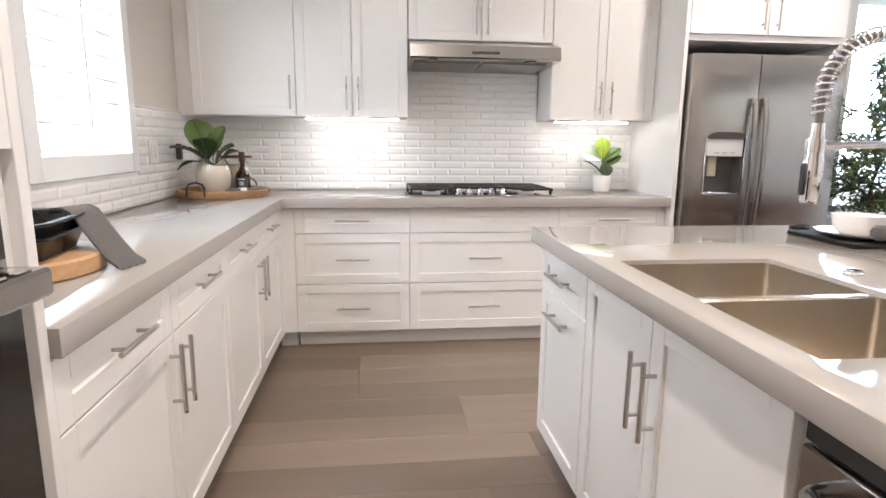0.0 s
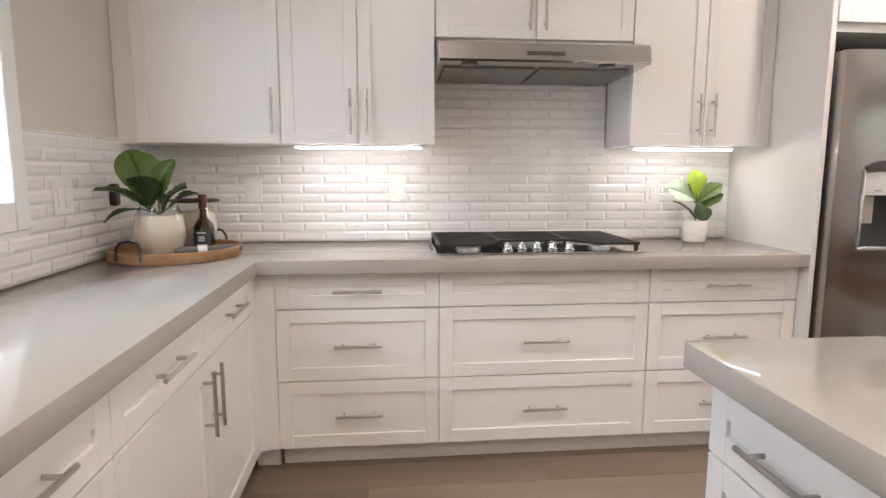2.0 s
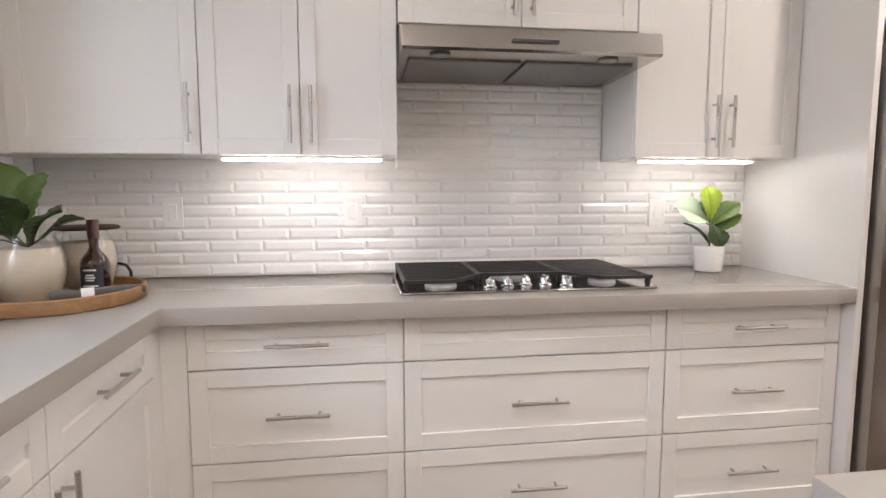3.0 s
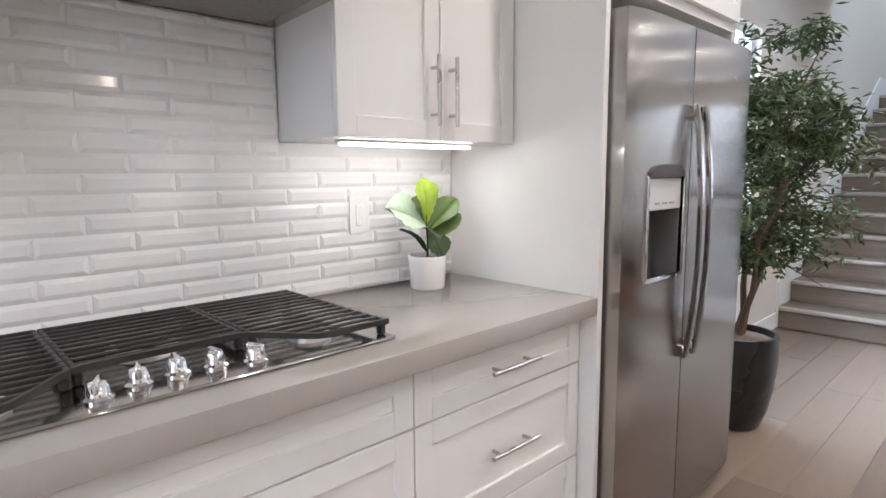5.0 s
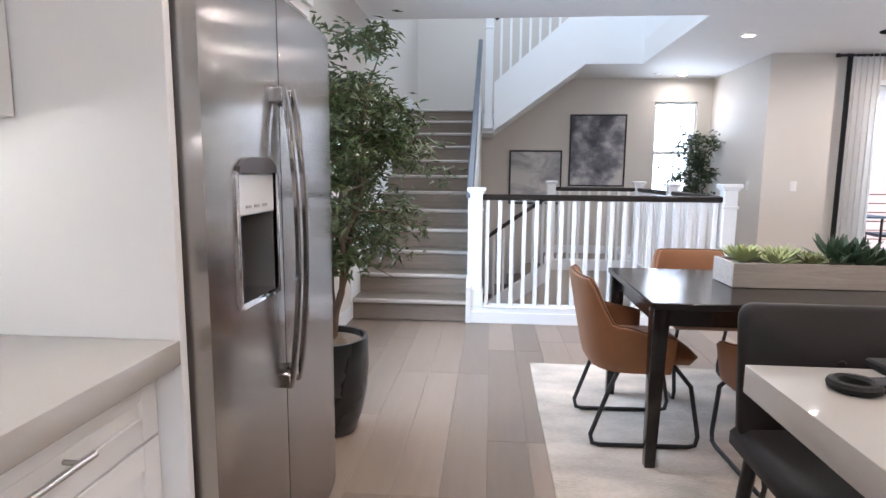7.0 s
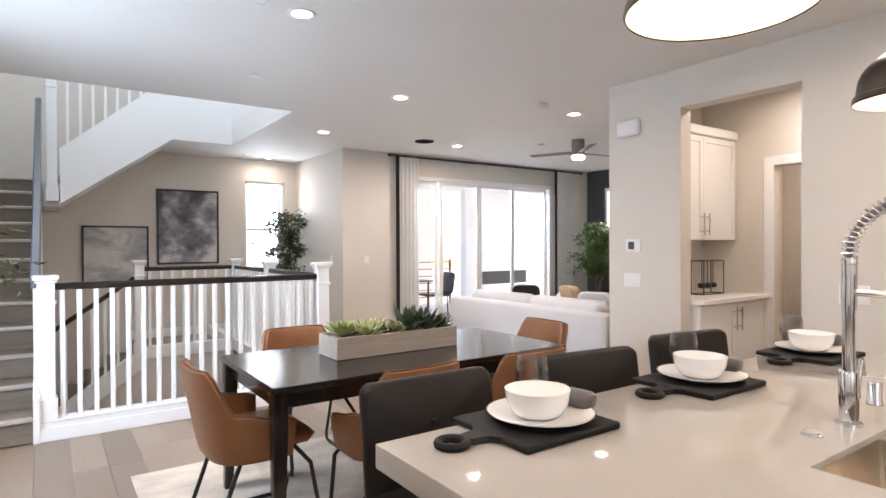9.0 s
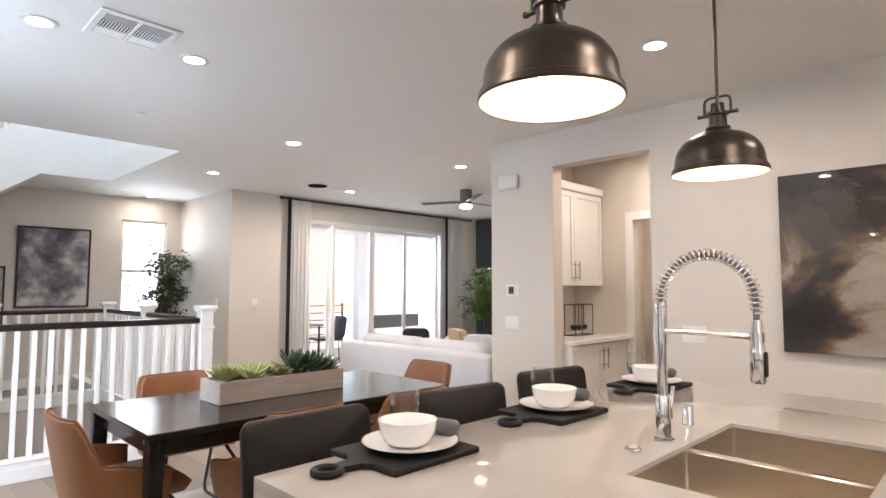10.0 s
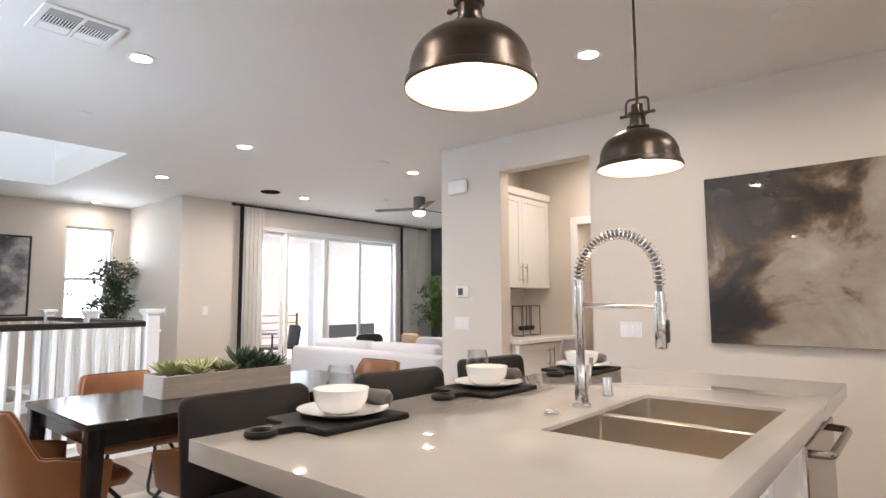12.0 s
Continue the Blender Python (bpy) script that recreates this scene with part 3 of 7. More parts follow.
# ---- fridge ----
def fridge():
    c = thing("fridge", "stainless side-by-side fridge with ice dispenser", "fridge", (1.852, 3.598, 0.0))
    g = G()
    g.box((0.0, 0.0, 0.02), (0.955, 0.60, 1.70), 0.004)
    part("body", g, material("fridge_side", (0.10, 0.10, 0.10), 0.45, 0.3), c, "dark grey cabinet")
    def door(x0, x1, name, hole=None):
        # gently bowed front
        g = G()
        n = 12
        pts = [(x0, 0.0)]
        for i in range(n + 1):
            u = i / n
            x = x0 + (x1 - x0) * u
            gx = (x) / 0.955
            bow = 0.080 + 0.016 * (1 - abs(2 * min(max(gx, 0), 1) - 1) ** 5) - 0.006 * (abs(2 * u - 1) ** 8)
            pts.append((x, -bow))
        pts.append((x1, 0.0))
        zs = [0.06, 1.745] if not hole else [0.06, hole[2], hole[3], 1.745]
        if not hole:
            g.prism(pts, 2, 0.06, 1.745)
        else:
            g.prism(pts, 2, 0.06, hole[2])
            g.prism(pts, 2, hole[3], 1.745)
            def yat(x):
                for (xa, ya), (xb, yb) in zip(pts[1:-1], pts[2:-1]):
                    if xa <= x <= xb:
                        return ya + (yb - ya) * (x - xa) / (xb - xa)
                return -0.05
            left = [p for p in pts[:-1] if p[0] <= hole[0]] + [(hole[0], yat(hole[0])), (hole[0], 0.0)]
            right = [(hole[1], 0.0), (hole[1], yat(hole[1]))] + [p for p in pts[1:] if p[0] >= hole[1]]
            g.prism(left, 2, hole[2], hole[3])
            g.prism(right, 2, hole[2], hole[3])
        return part(name, g, BRUSHED, c, "", 35, 0.0)
    door(0.0, 0.402, "freezer_door", (0.115, 0.350, 0.955, 1.285))
    door(0.408, 0.955, "fridge_door")
    # dispenser
    g = G()
    g.box((0.112, -0.085, 0.955), (0.120, 0.02, 1.17), 0.001)
    g.box((0.345, -0.085, 0.955), (0.353, 0.02, 1.17), 0.001)
    g.box((0.115, 0.01, 0.95), (0.350, 0.03, 1.29), 0.001)
    niche = part("dispenser_niche", g, material("dispenser_grey", (0.16, 0.155, 0.15), 0.35, 0.4), c, "dark dispenser recess")
    g = G()
    g.box((0.118, -0.090, 1.165), (0.347, 0.01, 1.268), 0.004)
    part("control_panel", g, material("dispenser_panel", (0.62, 0.62, 0.61), 0.3, 0.0), c, "grey control panel")
    g = G()
    g.prism([(0.116, 1.268), (0.349, 1.268), (0.345, 1.284), (0.322, 1.300), (0.29, 1.307), (0.175, 1.307), (0.143, 1.300), (0.12, 1.284)], 1, -0.101, 0.0)
    part("dispenser_visor", g, material("visor_brown", (0.06, 0.05, 0.047), 0.4), c, "dark arched visor")
    for x in (0.104, 0.350):
        g = G()
        g.box((x, -0.1005, 0.95), (x + 0.011, -0.06, 1.272), 0.004)
        part("dispenser_rim", g, CHROME, c, "bright dispenser rim")
    for k in range(3):
        g = G()
        g.box((0.165 + 0.05 * k, -0.0925, 1.183), (0.195 + 0.05 * k, -0.0895, 1.190), 0.001)
        part("panel_mark", g, material("panel_mark_grey", (0.35, 0.35, 0.36), 0.5), c)
    g = G()
    g.box((0.165, -0.03, 1.045), (0.225, 0.0, 1.165), 0.004)
    part("paddle", g, material("paddle_cream", (0.62, 0.55, 0.45), 0.4), c, "pale ice chute paddle")
    g = G()
    g.box((0.11, -0.102, 0.938), (0.355, 0.02, 0.956), 0.006)
    part("drip_tray", g, CHROME, c, "bright drip tray lip")
    # bowed flat bar handles standing on blocks at both ends
    for x in (0.372, 0.440):
        g = G()
        v, f, n = [], [], 24
        for i in range(n + 1):
            u = i / n
            y = -0.112 - 0.034 * math.sin(math.pi * u) ** 0.8
            z = 0.655 + 0.845 * u
            for dx, dy in ((-0.013, 0.004), (-0.013, -0.006), (-0.008, -0.011), (0.008, -0.011), (0.013, -0.006), (0.013, 0.004)):
                v.append((x + dx, y + dy, z))
        for i in range(n):
            f += [(i * 6 + k, i * 6 + (k + 1) % 6, (i + 1) * 6 + (k + 1) % 6, (i + 1) * 6 + k) for k in range(6)]
        f += [tuple(range(6)), tuple(n * 6 + k for k in range(6))]
        g.add(v, f)
        h = part("door_handle", g, STEEL, c, "bowed flat steel bar handle", 40)
        for z in (0.655, 1.455):
            g = G()
            g.box((x - 0.0165, -0.120, z), (x + 0.0165, -0.05, z + 0.045), 0.005)
            part("mount", g, STEEL, h)
    for x in (0.02, 0.90):
        g = G()
        g.box((x, -0.03, 0.0), (x + 0.04, 0.1, 0.05), 0.003)
        part("foot", g, BLACKPL, c, "black foot")
    g = G()
    g.box((0.03, 0.0, 0.03), (0.90, 0.02, 0.055), 0)
    part("kick_grille", g, BLACKPL, c)
    return c


fridge()


# ---- range hood and cooktop ----
def hood():
    c = thing("range_hood", "stainless under-cabinet range hood", "range hood", (0.243, 0, 0))
    w = 0.889
    g = G()
    g.prism([(YB - 0.016, 1.836), (3.905, 1.836), (3.722, 1.785), (3.710, 1.716), (3.722, 1.708), (YB - 0.016, 1.690)], 0, 0, w)
    part("shell", g, STEELH, c, "", 20, 0.0)
    # underside panels, lights
    def zb(y):
        return 1.708 + (1.690 - 1.708) * (y - 3.722) / (YB - 0.016 - 3.722) - 0.002
    for x0, x1 in ((0.03, 0.425), (0.443, 0.838)):
        g = G()
        g.prism([(3.83, zb(3.83)), (4.16, zb(4.16)), (4.16, zb(4.16) - 0.006), (3.83, zb(3.83) - 0.006)], 0, x0, x1)
        part("filter", g, material("hood_filter", (0.30, 0.29, 0.28), 0.4, 1.0, grain=0.3, grain_scale=120), c, "grey mesh filter")
    for x in (0.13, 0.72):
        g = G()
        g.lathe([(0.0, -0.004), (0.035, -0.004), (0.035, 0.002)], 20, (x, 3.775, zb(3.775)))
        part("hood_light", g, glass("hood_lens", (0.9, 0.9, 0.9), 0.2), c, "round hood light")
    g = G()
    g.box((0.36, 3.706, 1.738), (0.52, 3.718, 1.750), 0.002)
    part("switch_slot", g, material("fridge_side", (0.1, 0.1, 0.1)), c, "grey switch strip")
    return c


hood()


def cooktop():
    c = thing("gas_cooktop", "stainless gas cooktop with black cast iron grates", "cooktop", (0.226, 3.660, 0.9155))
    W, D = 0.892, 0.50
    g = G()
    g.box((0, 0, 0), (W, D, 0.009), 0.004)
    part("tray", g, material("cooktop_steel", (0.50, 0.475, 0.45), 0.13, 1.0, grain=0.02, grain_scale=60, stretch=(1, 22, 22), stain=0.03, rough_var=0.04), c)
    # burners
    for x, y, r in ((0.15, 0.13, 0.045), (0.15, 0.37, 0.038), (0.446, 0.30, 0.058), (0.742, 0.13, 0.038), (0.742, 0.37, 0.045)):
        g = G()
        g.lathe([(0.0, 0.009), (r + 0.012, 0.009), (r + 0.010, 0.018), (r, 0.022), (0.0, 0.022)], 24, (x, y, 0))
        b = part("burner", g, material("burner_alloy", (0.62, 0.61, 0.6), 0.3, 1.0), c, "alloy burner ring")
        g = G()
        g.lathe([(0.0, 0.0225), (r * 0.85, 0.0225), (r * 0.85, 0.030), (r * 0.7, 0.033), (0, 0.033)], 24, (x, y, 0))
        part("burner_cap", g, IRON, b, "black burner cap")
    # knobs in an arc at the front middle: the outer two stand nearer the front
    for i in range(5):
        x = 0.446 + (i - 2) * 0.068
        y = 0.092 - 0.034 * (abs(i - 2) / 2) ** 2
        g = G()
        g.lathe([(0.0, 0.009), (0.025, 0.009), (0.025, 0.013), (0.020, 0.017), (0.0165, 0.033), (0.0135, 0.037), (0, 0.0375)], 20, (x, y, 0))
        k = part("knob", g, CHROME, c, "chrome control knob", 30)
        g = G()
        g.box((-0.005, -0.021, 0.022), (0.005, 0.021, 0.045), 0.003)
        g.turned(pose(x, y, 0, 0, 0, 12 * (i - 2)))
        part("grip", g, CHROME, k)
    # three grates whose front edge swings back round the knobs
    def edge(x):
        u = min(1.0, max(0.0, (abs(x - 0.446) - 0.13) / 0.15))
        u = u * u * (3 - 2 * u)
        return 0.150 - 0.128 * u
    zt, back = 0.047, D - 0.022
    for x0, x1 in ((0.012, 0.2885), (0.2905, 0.6015), (0.6035, 0.880)):
        g = G()
        for i in range(14):
            y = 0.022 + (back - 0.022) * i / 13
            inside = [x0 + (x1 - x0) * k / 60 for k in range(61) if edge(x0 + (x1 - x0) * k / 60) <= y + 0.004]
            if len(inside) > 2:
                g.box((inside[0], y - 0.0045, zt - 0.007), (inside[-1], y + 0.0045, zt), 0.002)
        # frame that follows the swung front edge, straight sides and back
        n = 20
        v, f = [], []
        for i in range(n + 1):
            x = x0 + (x1 - x0) * i / n
            e = edge(x)
            v += [(x, e - 0.006, zt - 0.012), (x, e + 0.006, zt - 0.012), (x, e + 0.006, zt), (x, e - 0.006, zt)]
        for i in range(n):
            f += [(4 * i + k, 4 * i + (k + 1) % 4, 4 * i + 4 + (k + 1) % 4, 4 * i + 4 + k) for k in range(4)]
        f += [(0, 1, 2, 3), (4 * n, 4 * n + 1, 4 * n + 2, 4 * n + 3)]
        g.add(v, f)
        for x in (x0, x1 - 0.010):
            g.box((x, edge(x + 0.005), zt - 0.016), (x + 0.010, back, zt - 0.001), 0.002)
        g.box((x0, back - 0.006, zt - 0.017), (x1, back + 0.006, zt), 0.002)
        gr = part("grate", g, IRON, c, "black cast iron grate", 30)
        for x in (x0 + 0.001, x1 - 0.019):
            for y in (edge(x + 0.009) + 0.002, back - 0.02):
                g = G()
                g.box((x, y, 0.0092), (x + 0.018, y + 0.018, zt - 0.012), 0.004)
                part("foot", g, IRON, gr)
    return c


cooktop()


# ---- island ----
def island():
    c = thing("kitchen_island", "white shaker island cabinet with drawers and doors", "kitchen island", (0.70, 0, 0))
    g = G()
    g.box((0, 0.35, 0.105), (0.62, 1.04, 0.858), 0.001)
    g.box((0, 1.80, 0.105), (0.62, 2.385, 0.858), 0.001)
    g.box((0, 1.04, 0.105), (0.62, 1.80, 0.62), 0.001)
    g.box((0, 1.04, 0.62), (0.02, 1.80, 0.858), 0)
    g.box((0.47, 1.04, 0.62), (0.62, 1.80, 0.858), 0)
    part("body", g, CAB, c, "", 30)
    g = G()
    g.box((0.06, 0.40, 0), (0.62, 2.33, 0.105), 0)
    part("toe_kick", g, CAB, c)
    T = lambda y1, z: pose(-0.001, y1, z, 0, 0, -90)   # fronts face -x; local x runs to -y
    front("drawer", 0.46, 0.143, c, T(2.382, 0.700), "h")
    front("door", 0.46, 0.585, c, T(2.382, 0.110), "h", hpos=(0.23, 0.515))
    front("door", 0.408, 0.742, c, T(1.911, 0.110), "v", hpos=(0.408 - 0.033, 0.54))
    front("door", 0.452, 0.742, c, T(1.499, 0.110), "v", hpos=(0.033, 0.54))
    g = G()
    g.box((0.0, 2.386, 0.10), (0.62, 2.398, 0.858), 0.002)
    part("end_panel", g, CAB, c)
    return c


island()


def dishwasher():
    c = thing("dishwasher", "stainless dishwasher with bar handle in the island", "dishwasher", (0.69, 0.42, 0.11))
    g = G()
    g.box((-0.012, 0, 0), (0.008, 0.605, 0.69), 0.004)
    part("door", g, STEEL, c)
    g = G()
    g.box((-0.010, 0, 0.695), (0.008, 0.605, 0.742), 0.004)
    part("control_strip", g, BLACKPL, c, "black control strip")
    g = G()
    g.tube([(-0.010, 0.045, 0.655), (-0.040, 0.047, 0.655), (-0.058, 0.055, 0.655), (-0.066, 0.075, 0.655), (-0.068, 0.10, 0.655), (-0.068, 0.48, 0.655), (-0.066, 0.505, 0.655), (-0.058, 0.525, 0.655), (-0.040, 0.533, 0.655), (-0.010, 0.535, 0.655)], 0.0135, 14)
    part("handle", g, STEEL, c, "", 60)
    return c


dishwasher()

IX0, IX1, IY0, IY1 = 0.640, 1.778, 0.300, 2.430
SX0, SX1, SY0, SY1 = 0.718, 1.160, 1.055, 1.790
g = G()
xs, ys = [IX0, SX0, SX1, IX1], [IY0, SY0, SY1, IY1]
v = [(x, y, z) for z in (0.86, 0.915) for y in ys for x in xs]
f = []
for j in range(3):
    for i in range(3):
        if (i, j) == (1, 1):
            continue
        a = j * 4 + i
        f.append((a, a + 1, a + 5, a + 4))
        f.append((a + 16, a + 17, a + 21, a + 20))
ring = [0, 1, 2, 3, 7, 11, 15, 14, 13, 12, 8, 4]
f += [(p, q, q + 16, p + 16) for p, q in zip(ring, ring[1:] + ring[:1])]
f += [(p, q, q + 16, p + 16) for p, q in ((5, 6), (6, 10), (10, 9), (9, 5))]
g.add(v, f)
single("island_countertop", g, QUARTZ, "glossy greige quartz island top with sink cut-out", "countertop", 30, 0.0025)


def sink():
    c = thing("kitchen_sink", "undermount double-bowl stainless sink", "sink", (0, 0, 0))
    mid = 1.43
    for name, y0, y1 in (("bowl", SY0 + 0.003, mid - 0.010), ("bowl", mid + 0.010, SY1 - 0.003)):
        x0, x1 = SX0 + 0.003, SX1 - 0.003
        g = G()
        def ring(ins, z, r, n=5):
            pts = []
            for cx, cy, a0 in ((x1 - ins - r, y1 - ins - r, 0), (x0 + ins + r, y1 - ins - r, 90), (x0 + ins + r, y0 + ins + r, 180), (x1 - ins - r, y0 + ins + r, 270)):
                for k in range(n + 1):
                    a = radians(a0 + 90 * k / n)
                    pts.append((cx + r * math.cos(a), cy + r * math.sin(a), z))
            return pts
        rings = [ring(-0.002, 0.902, 0.012), ring(0, 0.903, 0.014), ring(0.003, 0.70, 0.02), ring(0.012, 0.668, 0.02), ring(0.03, 0.655, 0.02), ring(0.16, 0.650, 0.01)]
        n = len(rings[0])
        v = [p for r in rings for p in r]
        f = []
        for i in range(len(rings) - 1):
            f += [(i * n + k, i * n + (k + 1) % n, (i + 1) * n + (k + 1) % n, (i + 1) * n + k) for k in range(n)]
        f.append(tuple((len(rings) - 1) * n + k for k in range(n)))
        g.add(v, f)
        b = part("bowl", g, SINKM, c, "", 50)
        g = G()
        g.lathe([(0.0, 0.6515), (0.045, 0.6515), (0.045, 0.656), (0.038, 0.656), (0.03, 0.6525), (0, 0.6525)], 24, ((x0 + x1) / 2, (y0 + y1) / 2, 0))
        part("drain", g, CHROME, b, "chrome drain")
    g = G()
    g.box((SX0 + 0.003, mid - 0.0135, 0.70), (SX1 - 0.003, mid + 0.0135, 0.9055), 0.005)
    part("divider", g, SINKM, c)
    return c


sink()


def faucet():
    # spring pull-down tap; spout points towards -x
    c = thing("kitchen_faucet", "polished chrome spring pull-down faucet on the island", "faucet", (1.225, 1.425, 0.9155))
    g = G()
    g.lathe([(0, 0), (0.030, 0), (0.030, 0.006), (0.022, 0.012), (0.0215, 0.012), (0.0215, 0.128), (0.0205, 0.131), (0.0145, 0.131), (0.0145, 0.335), (0, 0.335)], 28)
    part("body", g, CHROME, c, "", 20)
    R = 0.130
    path = [(0, 0, 0.33), (0, 0, 0.39)] + arc((-R, 0, 0.412), R, 0, 180, 24) + [(-2 * R, 0, 0.39), (-2 * R, 0, 0.35)]
    g = G()
    g.tube(path, 0.008, 10)
    hose = part("hose", g, material("grey_hose", (0.22, 0.21, 0.22), 0.4, 0.5), c, "grey hose", 60)
    # spring wound round the hose
    P = [Vector(p) for p in path[1:]]
    dist = [0]
    for a, b in zip(P, P[1:]):
        dist.append(dist[-1] + (b - a).length)
    total = dist[-1] - 0.03
    g = G()
    pts = []
    turns = 34
    n = turns * 10
    for i in range(n + 1):
        s = total * i / n
        k = max(j for j in range(len(dist)) if dist[j] <= s + 1e-9)
        k = min(k, len(P) - 2)
        u = (s - dist[k]) / (dist[k + 1] - dist[k])
        p = P[k].lerp(P[k + 1], u)
        t = (P[k + 1] - P[k]).normalized()
        side = Vector((0, 1, 0))
        w = t.cross(side)
        a = 2 * math.pi * turns * i / n
        pts.append(p + (side * math.cos(a) + w * math.sin(a)) * 0.0155)
    g.tube(pts, 0.0028, 6)
    part("spring", g, CHROME, c, "chrome spring coil", 60)
    g = G()
    g.lathe([(0.0135, 0.28), (0.0165, 0.28), (0.0165, 0.405), (0.0135, 0.405)], 20)
    part("collar", g, CHROME, c, "ribbed collar")
    g = G()
    g.tube([(0, 0, 0.322), (-2 * R + 0.01, 0, 0.316)], 0.008, 12)
    g.lathe([(0.016, 0.304), (0.019, 0.304), (0.019, 0.330), (0.016, 0.330)], 20, (-2 * R, 0, 0))
    part("docking_arm", g, CHROME, c, "", 60)
    g = G()
    g.lathe([(0, 0.195), (0.016, 0.195), (0.019, 0.202), (0.020, 0.28), (0.016, 0.303), (0.013, 0.362), (0, 0.362)], 24, (-2 * R, 0, 0))
    head = part("spray_head", g, CHROME, c)
    g = G()
    g.box((-2 * R - 0.024, -0.008, 0.213), (-2 * R - 0.017, 0.008, 0.28), 0.004)
    part("spray_button", g, BLACKPL, head, "black spray button")
    g = G()
    g.tube([(0, -0.02, 0.075), (0, -0.045, 0.078), (0, -0.06, 0.10), (-0.005, -0.063, 0.15)], 0.0065, 10)
    g.lathe([(0.0, 0.0), (0.013, 0.0), (0.013, 0.03), (0, 0.03)], 16, (0, -0.035, 0.06))
    part("lever", g, CHROME, c, "", 60)
    c.matrix_world = pose(1.225, 1.425, 0.9155, 0, 0, 0)
    return c


faucet()
g = G()
g.lathe([(0, 0), (0.020, 0), (0.020, 0.004), (0.017, 0.008), (0.017, 0.058), (0.015, 0.062), (0, 0.062)], 20, (1.255, 1.17, 0.9155))
single("air_gap_cap", g, CHROME, "chrome air gap cap beside the faucet", "sink fitting")
g = G()
g.lathe([(0, 0), (0.024, 0), (0.024, 0.004), (0.019, 0.006), (0.019, 0.010), (0, 0.010)], 20, (1.242, 1.585, 0.9155))
single("disposal_button", g, CHROME, "chrome disposal button in the island top", "sink fitting")


# ---- place settings ----
def place_setting(y):
    x = 1.662
    b = thing("serving_board", "black slate board with a round handle", "serving board", (x, y, 0.9155), group="island place settings")
    g = G()
    g.box((-0.135, -0.14, 0), (0.135, 0.165, 0.016), 0.004)
    part("board", g, SLATE, b)
    g = G()
    g.prism([(-0.06, 0.16), (0.06, 0.16), (0.028, 0.18), (0.018, 0.235), (-0.018, 0.235), (-0.028, 0.18)], 2, 0.001, 0.0155)
    g.tube([(0.032 * math.cos(a), 0.262 + 0.032 * math.sin(a), 0.008) for a in [2 * math.pi * k / 20 for k in range(20)]], 0.010, 8, closed=True)
    part("board_handle", g, SLATE, b)
    p = thing("dinner_plate", "white rimmed plate on the black board", "plate", (x - 0.0, y - 0.005, 0.932), group="island place settings")
    g = G()
    g.lathe([(0, 0), (0.075, 0), (0.085, 0.004), (0.13, 0.017), (0.131, 0.019), (0.083, 0.008), (0, 0.005)], 40)
    part("plate", g, CERAM, p)
    g = G()
    g.lathe([(0.128, 0.0165), (0.134, 0.0185), (0.134, 0.0205), (0.128, 0.0195)], 40)
    part("rim", g, CLEAR, p, "clear glass rim")
    q = thing("bowl", "white ceramic bowl on the plate", "bowl", (x - 0.0, y + 0.005, 0.938), group="island place settings")
    g = G()
    g.lathe([(0, 0), (0.045, 0), (0.062, 0.012), (0.075, 0.036), (0.080, 0.068), (0.076, 0.068), (0.071, 0.038), (0.057, 0.016), (0, 0.008)], 40)
    part("bowl", g, CERAM, q)
    w = thing("tumbler", "clear stemless glass standing behind the bowl", "glass", (x + 0.113, y - 0.086, 0.9317), group="island place settings")
    g = G()
    g.lathe([(0, 0.0), (0.024, 0.0), (0.036, 0.025), (0.045, 0.058), (0.044, 0.092), (0.0385, 0.122), (0.0375, 0.124), (0.036, 0.122), (0.0412, 0.092), (0.042, 0.058), (0.033, 0.030), (0.020, 0.012), (0, 0.010)], 32)
    part("glass", g, TUMBLER, w, "", 60)
    n = thing("napkin", "rolled grey cloth napkin with ring", "napkin", (x + 0.03, y - 0.118, 0.962), 6, group="island place settings")
    g = G()
    g.tube([(-0.09, 0, 0), (-0.08, 0, 0.002), (0.0, 0, 0.003), (0.10, 0, 0.0), (0.115, 0, -0.002)], [0.019, 0.026, 0.023, 0.028, 0.020], 14)
    part("cloth", g, NAPKIN, n, "", 60)
    g = G()
    g.tube([(0.0, 0, 0.003), (0.032, 0, 0.003)], 0.0275, 16)
    part("napkin_ring", g, material("ring_wood", (0.42, 0.25, 0.12), 0.5), n, "tan napkin ring", 60)


for y in (2.04, 1.335, 0.56):
    place_setting(y)


